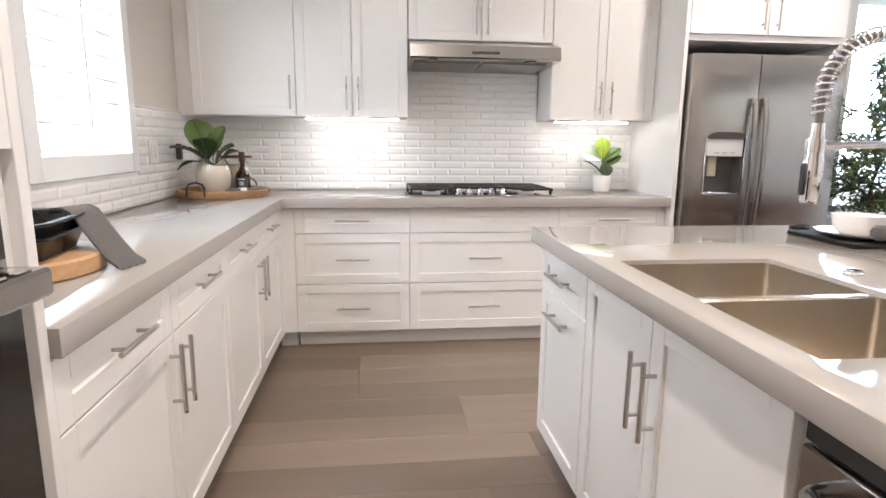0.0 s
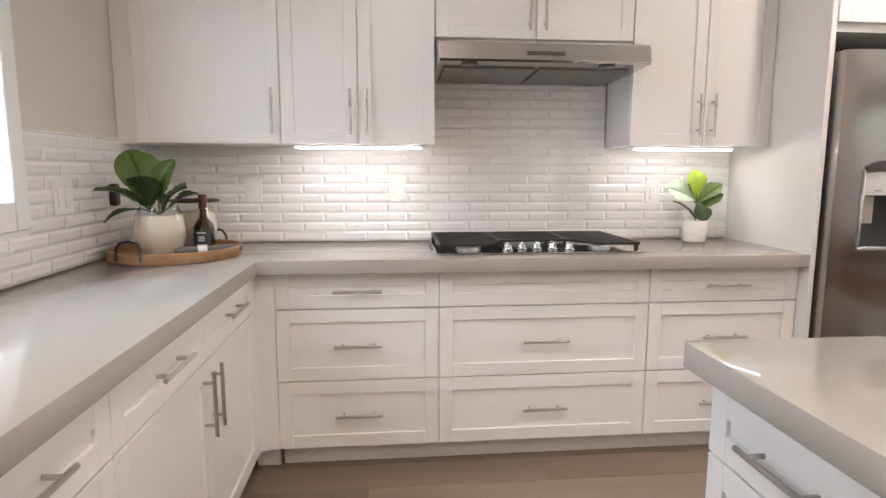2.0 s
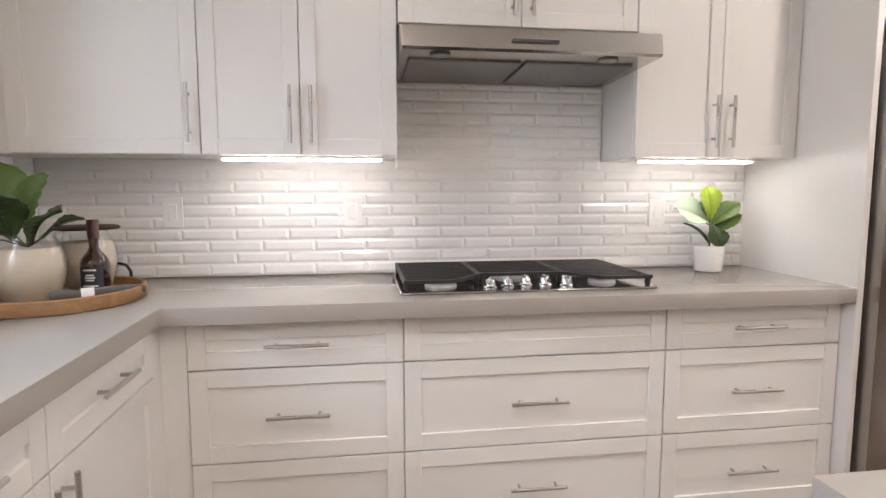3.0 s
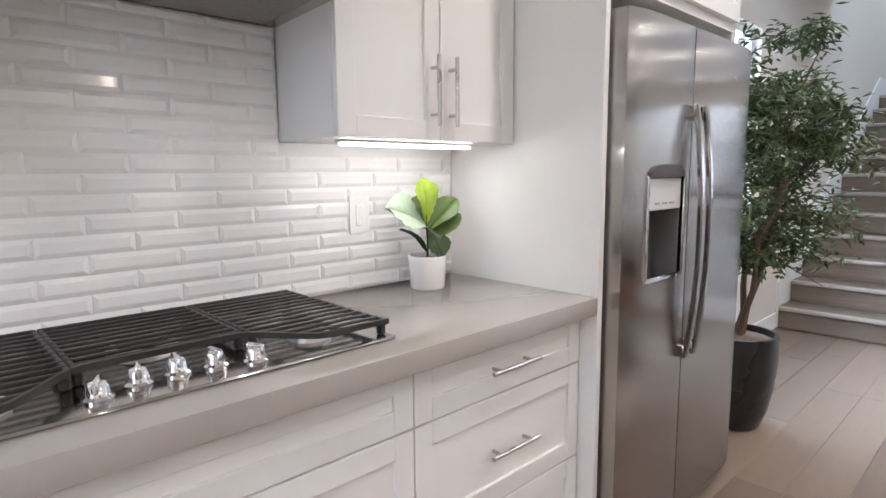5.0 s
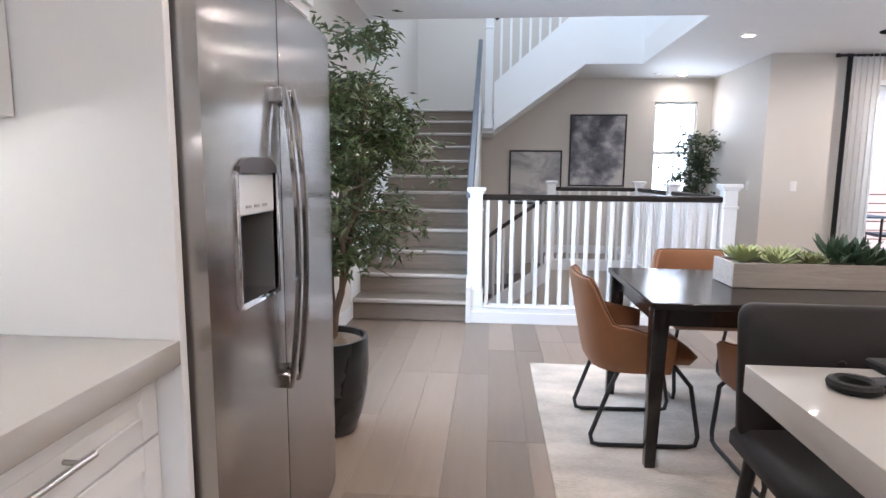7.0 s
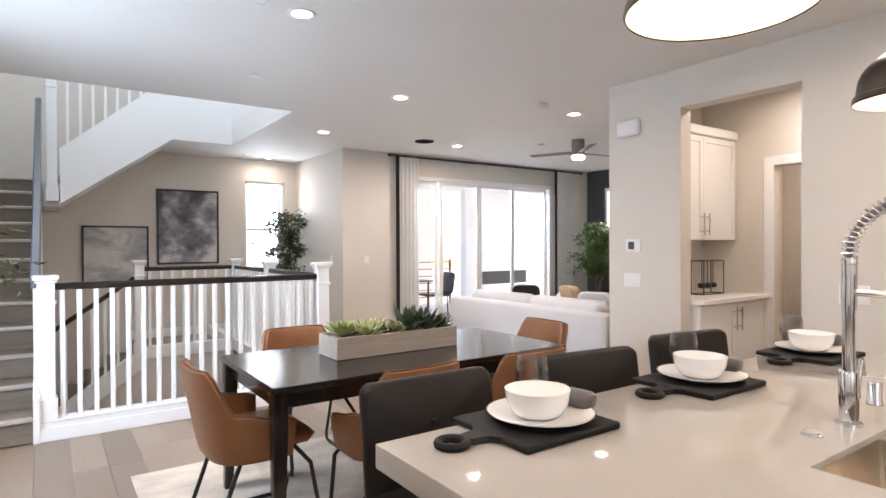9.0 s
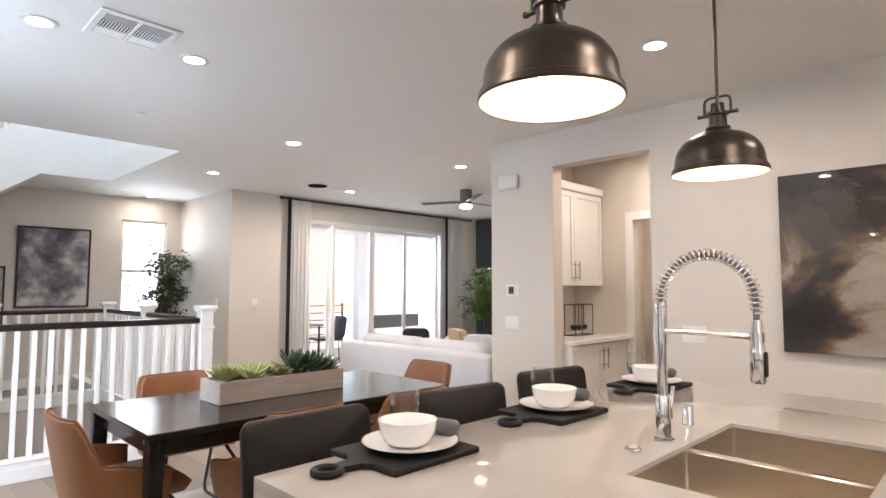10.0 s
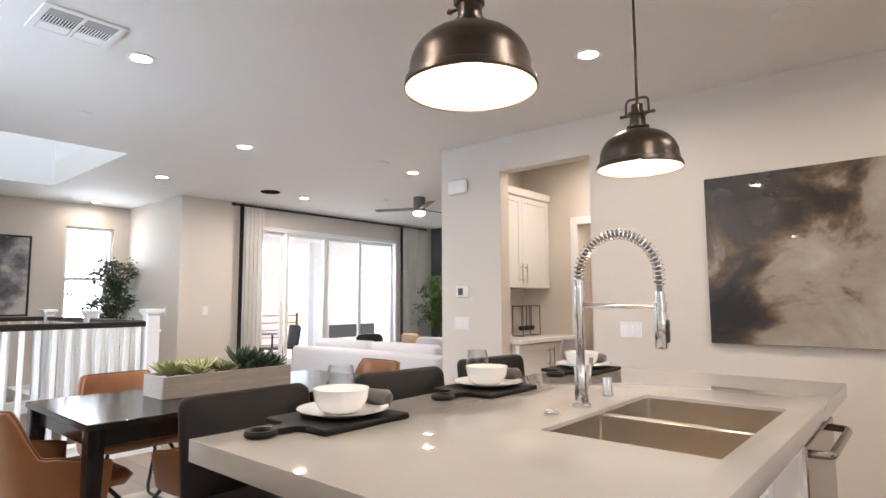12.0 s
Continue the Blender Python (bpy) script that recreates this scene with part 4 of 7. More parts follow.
# ---- stools at the island ----
def rounded_panel(g, w, h, t, r, bow=0.0, tilt=0.0, z0=0.0, n=6):
    """An upright padded panel in the plane y=0, w wide, h high, with rounded corners."""
    pts = []
    for cx, cz, a0 in ((w / 2 - r, h - r, 0), (-w / 2 + r, h - r, 90), (-w / 2 + r, r, 180), (w / 2 - r, r, 270)):
        for k in range(n + 1):
            a = radians(a0 + 90 * k / n)
            pts.append((cx + r * math.cos(a), cz + r * math.sin(a)))
    m = len(pts)
    rings = [(-t / 2, 0.93), (-t / 2 * 0.7, 0.985), (0, 1.0), (t / 2 * 0.7, 0.985), (t / 2, 0.93)]
    v, f = [], []
    for y, s in rings:
        for p in pts:
            x, z = p[0] * s, h / 2 + (p[1] - h / 2) * s
            v.append((x, y - bow * (2 * x / w) ** 2 + tilt * z, z + z0))
    for i in range(len(rings) - 1):
        f += [(i * m + k, i * m + (k + 1) % m, (i + 1) * m + (k + 1) % m, (i + 1) * m + k) for k in range(m)]
    # domed faces by fans
    for i, y in ((0, -t / 2 - 0.006), (len(rings) - 1, t / 2 + 0.006)):
        c = len(v)
        v.append((0, y + tilt * h / 2, h / 2 + z0))
        f += [(i * m + k, i * m + (k + 1) % m, c) for k in range(m)]
    g.add(v, f)
    return g


def stool(at, turn):
    # faces local -y
    c = thing("counter_stool", "charcoal leather counter stool with black legs at the island", "stool", at, turn, "counter stools")
    g = G()
    g.box((-0.23, -0.21, 0.60), (0.23, 0.20, 0.68), 0.025)
    part("seat", g, BLKLEATHER, c, "", 60)
    g = G()
    rounded_panel(g, 0.45, 0.33, 0.05, 0.035, 0.02, 0.13, 0.64)
    g.turned(Matrix.Translation((0, 0.165, 0)))
    b = part("backrest", g, BLKLEATHER, c, "", 60)
    g = G()
    g.lathe([(0, 0.004), (0.010, 0.003), (0.013, -0.002), (0, -0.003)], 14)
    g.turned(pose(0, 0.165 + 0.13 * 0.19 - 0.031, 0.835, 90, 0, 0))
    part("tuft_button", g, BLKLEATHER, b)
    for sx in (-1, 1):
        for sy in (-1, 1):
            g = G()
            g.cyl((sx * 0.18, sy * 0.16, 0.60), (sx * 0.225, sy * 0.215, 0.0), 0.017, 0.012, 10)
            part("leg", g, BLKMETAL, c)
    for a, b2 in (((-0.20, -0.185), (0.20, -0.185)), ((-0.2, 0.185), (0.2, 0.185)), ((-0.2, -0.185), (-0.2, 0.185)), ((0.2, -0.185), (0.2, 0.185))):
        g = G()
        g.cyl((*a, 0.24), (*b2, 0.24), 0.008, seg=8)
        part("stretcher", g, BLKMETAL, c)
    return c


st0 = stool((1.88, 2.10, 0), -91)
copy_thing(st0, pose(1.86, 1.44, 0, 0, 0, -97))
copy_thing(st0, pose(1.90, 0.755, 0, 0, 0, -99))


# ---- pendants ----
def pendant(x, y, zrim):
    c = thing("pendant_lamp", "dark bronze dome pendant lamp with white liner", "pendant lamp", (x, y, zrim), group="pendants over the island")
    R = 0.168
    g = G()
    prof = [(R + 0.008, 0.0), (R + 0.011, 0.006), (R + 0.008, 0.022), (R, 0.026), (R - 0.004, 0.050)]
    for k in range(1, 10):
        a = radians(90 * k / 10)
        prof.append(((R - 0.004 - 0.042) * math.cos(a) + 0.042, 0.05 + 0.115 * math.sin(a)))
    prof += [(0.044, 0.167), (0.040, 0.178), (0.046, 0.181), (0.046, 0.188), (0.034, 0.192), (0.032, 0.235), (0.040, 0.238), (0.040, 0.248), (0.026, 0.252), (0.024, 0.285), (0.0, 0.287)]
    g.lathe(prof, 48)
    part("shade", g, BRONZE, c, "", 35)
    g = G()
    prof = [(R + 0.006, 0.002), (R - 0.004, 0.024), (R - 0.008, 0.05)]
    for k in range(1, 10):
        a = radians(90 * k / 10)
        prof.append(((R - 0.05) * math.cos(a) + 0.038, 0.048 + 0.11 * math.sin(a)))
    prof.append((0.0, 0.16))
    g.lathe(prof, 48)
    part("liner", g, LINER, c, "white enamel inner", 60)
    g = G()
    g.lathe([(0, 0.04), (0.018, 0.045), (0.030, 0.065), (0.030, 0.08), (0.016, 0.115), (0.014, 0.15), (0, 0.15)], 24)
    part("bulb", g, BULB, c, "lit warm bulb", 60)
    g = G()
    g.tube([(-0.05, 0, 0.243), (-0.05, 0, 0.275)] + arc((-0.028, 0, 0.29), 0.022, 180, 90, 5) + arc((0.028, 0, 0.29), 0.022, 90, 0, 5) + [(0.05, 0, 0.275), (0.05, 0, 0.243)], 0.0055, 8)
    g.cyl((-0.068, 0, 0.243), (0.068, 0, 0.243), 0.007, seg=10)
    for s in (-1, 1):
        g.lathe([(0, -0.009), (0.009, -0.005), (0.009, 0.005), (0, 0.009)], 10, (s * 0.07, 0, 0.243))
    part("yoke", g, BRONZE, c, "", 60)
    g = G()
    g.cyl((0, 0, 0.28), (0, 0, CEILZ - zrim - 0.02), 0.0065, seg=10)
    part("stem", g, BRONZE, c)
    g = G()
    g.lathe([(0, 0), (0.06, 0), (0.062, -0.008), (0.05, -0.022), (0.012, -0.028), (0, -0.028)], 28, (0, 0, CEILZ - zrim))
    part("canopy", g, BRONZE, c)
    lamp("pendant_light", "POINT", 0.85, pose(x, y, zrim + 0.03), WARM, 0.03)
    return c


pendant(1.255, 1.95, 1.812)
pendant(1.275, 0.745, 1.812)


# ---- stairs ----
SY_0, SY_1 = 3.12, YS - 0.016
RISE, RUN, SX_0 = 0.178, 0.290, 5.468
NST = 12
st = thing("staircase", "straight wood-tread stair with white skirts rising to a landing", "staircase", (0, 0, 0), kind="structure")
for i in range(NST):
    x, z = SX_0 + RUN * i, RISE * (i + 1)
    g = G()
    g.box((x + 0.02, SY_0, z - RISE), (x + 0.04, SY_1, z - 0.03), 0)
    part("riser", g, STEPWD, st)
    g = G()
    g.box((x + 0.025, SY_0, z - 0.028), (x + (RUN + 0.03 if i < NST - 1 else 1.35), SY_1, z - 0.002), 0)
    part("tread", g, STEPWD, st)
    g = G()
    g.box((x - 0.006, SY_0, z - 0.032), (x + 0.045, SY_1, z), 0.008)
    part("nosing", g, NOSE, st, "paler square nosing")
xe, ze = SX_0 + RUN * (NST - 1), RISE * NST
g = G()
slope = RISE / RUN
for y0, y1 in ((SY_0 - 0.04, SY_0 - 0.001), (SY_1 + 0.001, YS - 0.001)):
    up = 0.13 if y0 < 3.5 else 0.20
    g.prism([(SX_0 - 0.03, 0.0), (SX_0 - 0.03, RISE + 0.0), (SX_0 - 0.03, RISE + up), (xe, ze + up), (XF - 0.002, ze + up), (XF - 0.002, ze - 0.3), (xe + 0.2, ze - 0.3), (SX_0 + 0.35, 0.0)], 1, y0, y1)
part("skirt_board", g, TRIM, st, "white skirt boards")
g = G()
g.prism([(SX_0 + 0.36, 0.0), (xe + 0.2, ze - 0.31), (XF - 0.003, ze - 0.31), (XF - 0.003, -0.1), (SX_0 + 0.36, -0.1)], 1, SY_0 - 0.035, SY_0 - 0.006)
part("spandrel_wall", g, WALL, st, "greige wall below the flight")

# second flight, going up along -y behind the well
st2 = thing("upper_staircase", "upper stair flight with white stringer and balusters", "staircase", (0, 0, 0), kind="structure")
XU = 8.752
g = G()
g.prism([(2.90, 1.86), (2.905, 2.51), (1.916, 3.357), (1.55, 3.67), (VY0, 3.67), (VY0, 2.742), (1.682, 2.742)], 0, XU, XU + 0.10)
part("stringer_wall", g, TRIM, st2, "white sloped stringer wall")
g = G()
g.prism([(2.90, 1.86), (2.90, 2.0), (1.682, 2.88), (1.682, 2.742)], 0, XU + 0.10, XF - 0.002)
part("soffit", g, TRIM, st2, "white sloped soffit")
for k in range(9):
    g = G()
    g.box((XU + 0.1, 2.90 - 0.14 * k - 0.16, 2.14 + 0.12 * k - 0.1), (XF - 0.002, 2.90 - 0.14 * k, 2.14 + 0.12 * (k + 1)), 0.004)
    part("step", g, STEPWD, st2)
g = G()
g.box((XU + 0.10, 2.903, ze - 0.302), (XF - 0.002, 3.07, ze - 0.03), 0)
part("landing_edge", g, TRIM, st2)


def baluster(parent, x, y, z0, z1, s=0.032):
    g = G()
    g.box((x - s / 2, y - s / 2, z0), (x + s / 2, y + s / 2, z1), 0.002)
    return part("baluster", g, TRIM, parent)


def newel(parent, x, y, z0, z1, s=0.105):
    g = G()
    h = s / 2
    g.box((x - h, y - h, z0), (x + h, y + h, z1 - 0.05), 0.004)
    g.box((x - h - 0.012, y - h - 0.012, z0), (x + h + 0.012, y + h + 0.012, z0 + 0.16), 0.004)
    g.box((x - h - 0.010, y - h - 0.010, z1 - 0.20), (x + h + 0.010, y + h + 0.010, z1 - 0.178), 0.003)
    g.box((x - h - 0.012, y - h - 0.012, z1 - 0.052), (x + h + 0.012, y + h + 0.012, z1 - 0.034), 0.004)
    g.box((x - h - 0.026, y - h - 0.026, z1 - 0.034), (x + h + 0.026, y + h + 0.026, z1), 0.006)
    return part("newel_post", g, TRIM, parent, "white newel post with cap")


def handrail(parent, p, q, w=0.062, h=0.05, mat=None):
    p, q = Vector(p), Vector(q)
    d = (q - p)
    L = d.length
    g = G()
    g.box((0, -w / 2, -h), (L, w / 2, 0), 0.010)
    yaw = math.atan2(d.y, d.x)
    pitch = -math.asin(d.z / L)
    g.turned(Matrix.Translation(p) @ Matrix.Rotation(yaw, 4, "Z") @ Matrix.Rotation(pitch, 4, "Y"))
    return part("handrail", g, mat or RAILWD, parent, "dark espresso handrail")


for k in range(7):
    y = 2.82 - 0.13 * k
    zt = 2.51 + (2.905 - y) * 0.857
    baluster(st2, XU + 0.05, y, zt, zt + 0.85)
handrail(st2, (XU + 0.05, 2.92, 3.37), (XU + 0.05, 1.9, 4.24))
newel(st2, XU + 0.05, 2.98, ze - 0.25, 3.42)
# balustrade up the first flight
for i in range(NST - 1):
    x = SX_0 + RUN * i + 0.16
    for dx in (0.0, 0.145):
        z0 = RISE + 0.13 + slope * (x + dx - SX_0)
        baluster(st, x + dx, SY_0 - 0.02, z0 - 0.03, z0 + 0.74)
handrail(st, (SX_0 + 0.06, SY_0 - 0.02, 1.10), (xe + 0.1, SY_0 - 0.02, 1.10 + slope * (xe - SX_0 + 0.04)), mat=material("blue_grey_handrail", (0.10, 0.115, 0.135), 0.35))

# ---- stairwell railing ----
RX, RB, RYS, RZ = 5.53, 8.42, 0.985, 1.098
rl = thing("stair_railing", "white baluster railing with dark wood handrail round the stairwell", "railing", (0, 0, 0), kind="structure")
g = G()
g.box((RX - 0.07, RYS - 0.07, -0.01), (RX + 0.05, 3.115, 0.13), 0.003)
g.box((RX - 0.085, RYS - 0.085, 0.0), (RX - 0.07, 3.115, 0.095), 0.003)
g.box((RX + 0.05, RYS - 0.07, -0.012), (XF - 0.016, RYS + 0.05, 0.13), 0.003)
g.box((RB - 0.06, RYS + 0.05, -0.012), (RB + 0.06, 2.10, 0.13), 0.003)
part("curb", g, TRIM, rl, "white boxed curb")
g = G()
g.box((RX - 0.08, RYS + 0.06, 0.131), (RX + 0.06, 2.99, 0.146), 0.004)
part("curb_cap", g, TRIM, rl)
newel(rl, RX, 3.04, 0.13, 1.152)
newel(rl, RX, RYS, 0.0, 1.20)
newel(rl, 7.0, RYS, 0.0, 1.18)
newel(rl, RB, RYS, 0.0, 1.18)
newel(rl, RB, 2.12, 0.0, 1.18)
n = 19
for i in range(n):
    baluster(rl, RX, 1.085 + (2.945 - 1.085) * i / (n - 1), 0.146, RZ - 0.05)
for i in range(11):
    baluster(rl, 5.66 + i * 0.122, RYS, 0.13, RZ - 0.05)
for i in range(11):
    baluster(rl, 7.12 + i * 0.12, RYS, 0.13, RZ - 0.05)
for i in range(8):
    baluster(rl, RB, 1.11 + i * 0.128, 0.13, RZ - 0.05)
handrail(rl, (RX, RYS + 0.05, RZ), (RX, 2.99, RZ))
handrail(rl, (RX + 0.05, RYS, RZ), (6.95, RYS, RZ))
handrail(rl, (7.05, RYS, RZ), (RB - 0.05, RYS, RZ))
handrail(rl, (RB, RYS + 0.05, RZ), (RB, 2.07, RZ))
# flight going down behind the well, along +y
dn = thing("lower_staircase", "stair flight going down with white stringer", "staircase", (0, 0, 0), kind="structure")
g = G()
g.prism([(2.10, 0.12), (3.05, -0.55), (3.05, -0.80), (2.10, -0.13)], 0, RB - 0.06, RB + 0.04)
part("stringer", g, TRIM, dn, "white sloped stringer")
g = G()
g.prism([(2.10, -0.14), (3.05, -0.81), (3.05, -2.8), (WY0, -2.8), (WY0, -0.012), (2.10, -0.012)], 0, RB - 0.03, RB + 0.03)
part("stairwell_wall", g, WALL, dn, "greige wall below the stringer")
for i in range(5):
    g = G()
    g.box((RB + 0.04, 2.10 + 0.25 * i, -0.178 * (i + 1) - 0.1), (XF, 2.10 + 0.25 * (i + 1) + 0.03, -0.178 * (i + 1)), 0.006)
    part("step", g, STEPWD, dn)
for i in range(6):
    y = 2.22 + 0.13 * i
    z = 0.12 - 0.705 * (y - 2.10)
    baluster(dn, RB, y, z - 0.02, z + 0.86)
handrail(dn, (RB, 2.17, 1.0), (RB, 3.0, 0.42))


# ---- dining ----
g = G()
rg = thing("area_rug", "cream woven rug with grey distressed pattern under the dining table", "rug", (0, 0, 0))
g.box((2.45, 0.05, 0.0005), (4.42, 2.64, 0.011), 0.003)
RUG = material("cream_rug", (0.53, 0.46, 0.385), 0.95, grain=0.2, grain_scale=90, stain=0.75, stain_scale=4.5, bump=0.8, bump_scale=90, stretch=(1, 0.45, 1))
part("rug", g, RUG, rg)


def table():
    c = thing("dining_table", "dark espresso wood dining table on the rug", "dining table", (3.51, 1.345, 0.011))
    L, W = 1.80, 0.90
    g = G()
    g.box((-W / 2, -L / 2, 0.704), (W / 2, L / 2, 0.734), 0.004)
    part("tabletop", g, TABLEWD, c)
    g = G()
    for s in (-1, 1):
        g.box((s * (W / 2 - 0.075) - 0.011, -L / 2 + 0.06, 0.62), (s * (W / 2 - 0.075) + 0.011, L / 2 - 0.06, 0.7035), 0.002)
        g.box((-W / 2 + 0.09, s * (L / 2 - 0.055) - 0.011, 0.62), (W / 2 - 0.09, s * (L / 2 - 0.055) + 0.011, 0.7035), 0.002)
    part("apron", g, TABLEWD, c)
    for sx in (-1, 1):
        for sy in (-1, 1):
            g = G()
            cx, cy = sx * (W / 2 - 0.045), sy * (L / 2 - 0.045)
            a, b = 0.036, 0.022
            v = [(cx + p * a, cy + q * a, 0.7035) for p, q in ((-1, -1), (1, -1), (1, 1), (-1, 1))] + [(cx + p * b + sx * 0.012, cy + q * b + sy * 0.012, 0.0) for p, q in ((-1, -1), (1, -1), (1, 1), (-1, 1))]
            g.add(v, [(0, 1, 2, 3), (4, 5, 6, 7), (0, 1, 5, 4), (1, 2, 6, 5), (2, 3, 7, 6), (3, 0, 4, 7)])
            part("leg", g, TABLEWD, c, "", 30, 0.003)
    return c


table()


def dining_chair(at, turn, group="chairs round the table"):
    # faces local -y; shell seat with arms on black sled legs
    c = thing("dining_chair", "tan leather bucket dining chair with black sled legs", "dining chair", at, turn, group)
    g = G()
    g.box((-0.235, -0.225, 0.40), (0.235, 0.20, 0.475), 0.035)
    part("seat", g, LEATHER, c, "", 60)
    # wrap-round shell: arms rise into a high back
    n, m = 28, 8
    outer, inner = [], []
    for i in range(n + 1):
        a = radians(-100 + 200 * i / n)
        u = abs(i / n * 2 - 1)
        # plan: rounded rectangle open to the front
        sx = math.copysign(abs(math.sin(a)) ** 0.62, math.sin(a))
        sy = math.copysign(abs(math.cos(a)) ** 0.62, math.cos(a))
        k = 1 - min(1, max(0, (u - 0.36) / 0.24))
        k = k * k * (3 - 2 * k)
        top = 0.585 + 0.205 * k - 0.05 * max(0, (u - 0.75) / 0.25)
        row_o, row_i = [], []
        for j in range(m + 1):
            w = j / m
            z = 0.37 + (top - 0.37) * w
            flare = 0.90 + 0.10 * w ** 0.7
            lean = 0.055 * k * w
            x, y = 0.285 * sx * flare, 0.275 * sy * flare + lean - 0.01
            row_o.append((x, y, z))
            t = 0.028 + 0.012 * k
            row_i.append((x - t * sx, y - t * sy, z))
        outer.append(row_o)
        inner.append(row_i)
    v, f = [], []
    W = m + 1
    for r in outer:
        v += r
    for r in inner:
        v += r
    o = (n + 1) * W
    for i in range(n):
        for j in range(m):
            f.append((i * W + j, (i + 1) * W + j, (i + 1) * W + j + 1, i * W + j + 1))
            f.append((o + i * W + j, o + (i + 1) * W + j, o + (i + 1) * W + j + 1, o + i * W + j + 1))
        f.append((i * W + m, (i + 1) * W + m, o + (i + 1) * W + m, o + i * W + m))
        f.append((i * W, (i + 1) * W, o + (i + 1) * W, o + i * W))
    for i in (0, n):
        for j in range(m):
            f.append((i * W + j, i * W + j + 1, o + i * W + j + 1, o + i * W + j))
    g = G()
    g.add(v, f)
    part("backrest", g, LEATHER, c, "", 60, 0.004)
    # piping along the rim
    g = G()
    g.tube([((p[0] + q[0]) / 2, (p[1] + q[1]) / 2, p[2] + 0.003) for p, q in zip([r[-1] for r in outer], [r[-1] for r in inner])], 0.006, 6)
    part("piping", g, material("dark_piping", (0.14, 0.055, 0.025), 0.5), c, "darker seam", 60)
    for s in (-1, 1):
        g = G()
        x = s * 0.21
        g.tube([(x * 0.8, -0.12, 0.40), (x, -0.20, 0.30), (x, -0.245, 0.06), (x, -0.235, 0.018), (x, -0.20, 0.010), (x, 0.20, 0.010), (x, 0.235, 0.018), (x, 0.245, 0.06), (x, 0.16, 0.30), (x * 0.8, 0.10, 0.40)], 0.0105, 10)
        part("sled_leg", g, BLKMETAL, c, "black bent metal sled leg", 60)
    g = G()
    g.cyl((-0.17, -0.11, 0.39), (0.17, -0.11, 0.39), 0.010, seg=8)
    part("cross_bar", g, BLKMETAL, c)
    return c


ch = dining_chair((3.47, 2.20, 0.0115), 2)
copy_thing(ch, pose(4.08, 1.67, 0.0115, 0, 0, -90))
copy_thing(ch, pose(3.10, 1.64, 0.0115, 0, 0, 92))
copy_thing(ch, pose(3.08, 0.93, 0.0115, 0, 0, 88))
copy_thing(ch, pose(3.605, 0.345, 0.0115, 0, 0, 180))


# ---- planter with succulents ----
def rosette(g, x, y, z, r, n, seed, up=0.5, width=0.30):
    rnd = random.Random(seed)
    for k in range(n):
        ring = k / n
        a = k * 2.399
        el = radians(15 + 70 * (1 - ring) * up + 12 * rnd.random())
        L = r * (0.55 + 0.45 * ring) * (0.85 + 0.3 * rnd.random())
        d = Vector((math.cos(a) * math.cos(el), math.sin(a) * math.cos(el), math.sin(el)))
        s = Vector((-math.sin(a), math.cos(a), 0))
        nrm = d.cross(s)
        p = Vector((x, y, z))
        w = L * width
        pts = [p + s * w * 0.3, p + d * L * 0.55 + s * w * 0.55 - nrm * 0.004, p + d * L, p + d * L * 0.55 - s * w * 0.55 - nrm * 0.004, p - s * w * 0.3]
        mid = [p + d * L * 0.5 + nrm * 0.007]
        b = [p + d * L * 0.5 - nrm * 0.009]
        v = pts + mid + b
        g.add(v, [(0, 1, 5), (1, 2, 5), (2, 3, 5), (3, 4, 5), (0, 6, 1), (1, 6, 2), (2, 6, 3), (3, 6, 4), (0, 5, 4), (0, 4, 6)])


def planter():
    c = thing("table_planter", "weathered grey wood planter box with succulents", "planter", (3.555, 1.385, 0.7455))
    w, l, h = 0.115, 0.385, 0.118
    g = G()
    g.box((-w + 0.007, -l + 0.007, 0.0), (w - 0.007, l - 0.007, 0.012), 0.002)
    part("base_board", g, GREYWD, c)
    for s in (-1, 1):
        g = G()
        g.box((s * w - 0.007, -l - 0.007, 0), (s * w + 0.007, l + 0.007, h), 0.003)
        part("side_board", g, GREYWD, c)
        g = G()
        g.box((-w + 0.0075, s * l - 0.007, 0), (w - 0.0075, s * l + 0.007, h), 0.003)
        part("end_board", g, GREYWD, c)
    g = G()
    g.box((-w + 0.008, -l + 0.008, 0.012), (w - 0.008, l - 0.008, h - 0.018), 0.004)
    part("gravel", g, PEBBLE, c, "pale gravel")
    spec = [(0.29, 0.02, 0.098, 44, SUCC, 0.62, 0.30), (0.17, -0.05, 0.085, 30, SUCC, 0.5, 0.30), (0.10, 0.05, 0.095, 34, SUCC, 0.5, 0.28), (0.21, 0.07, 0.07, 26, SUCC, 0.4, 0.34),
            (0.0, -0.04, 0.075, 26, material("succulent_olive", (0.16, 0.17, 0.07), 0.5, stain=0.3), 0.5, 0.32), (-0.02, 0.05, 0.07, 24, SUCC, 0.5, 0.32),
            (-0.14, 0.02, 0.135, 26, SUCCD, 1.0, 0.24), (-0.22, -0.05, 0.105, 24, SUCCD, 0.9, 0.26), (-0.27, 0.05, 0.12, 24, SUCCD, 0.95, 0.24), (-0.32, -0.02, 0.09, 26, SUCCD, 0.8, 0.28), (-0.10, -0.06, 0.07, 24, SUCCD, 0.5, 0.3)]
    for k, (y, x, r, n, mat, up, wd) in enumerate(spec):
        g = G()
        rosette(g, x, y, h - 0.02, r * 1.55, n, k, min(1.2, up * 1.25), wd)
        tagged(part("succulent", g, mat, c, "", 50), kind="stuff")
    return c


planter()


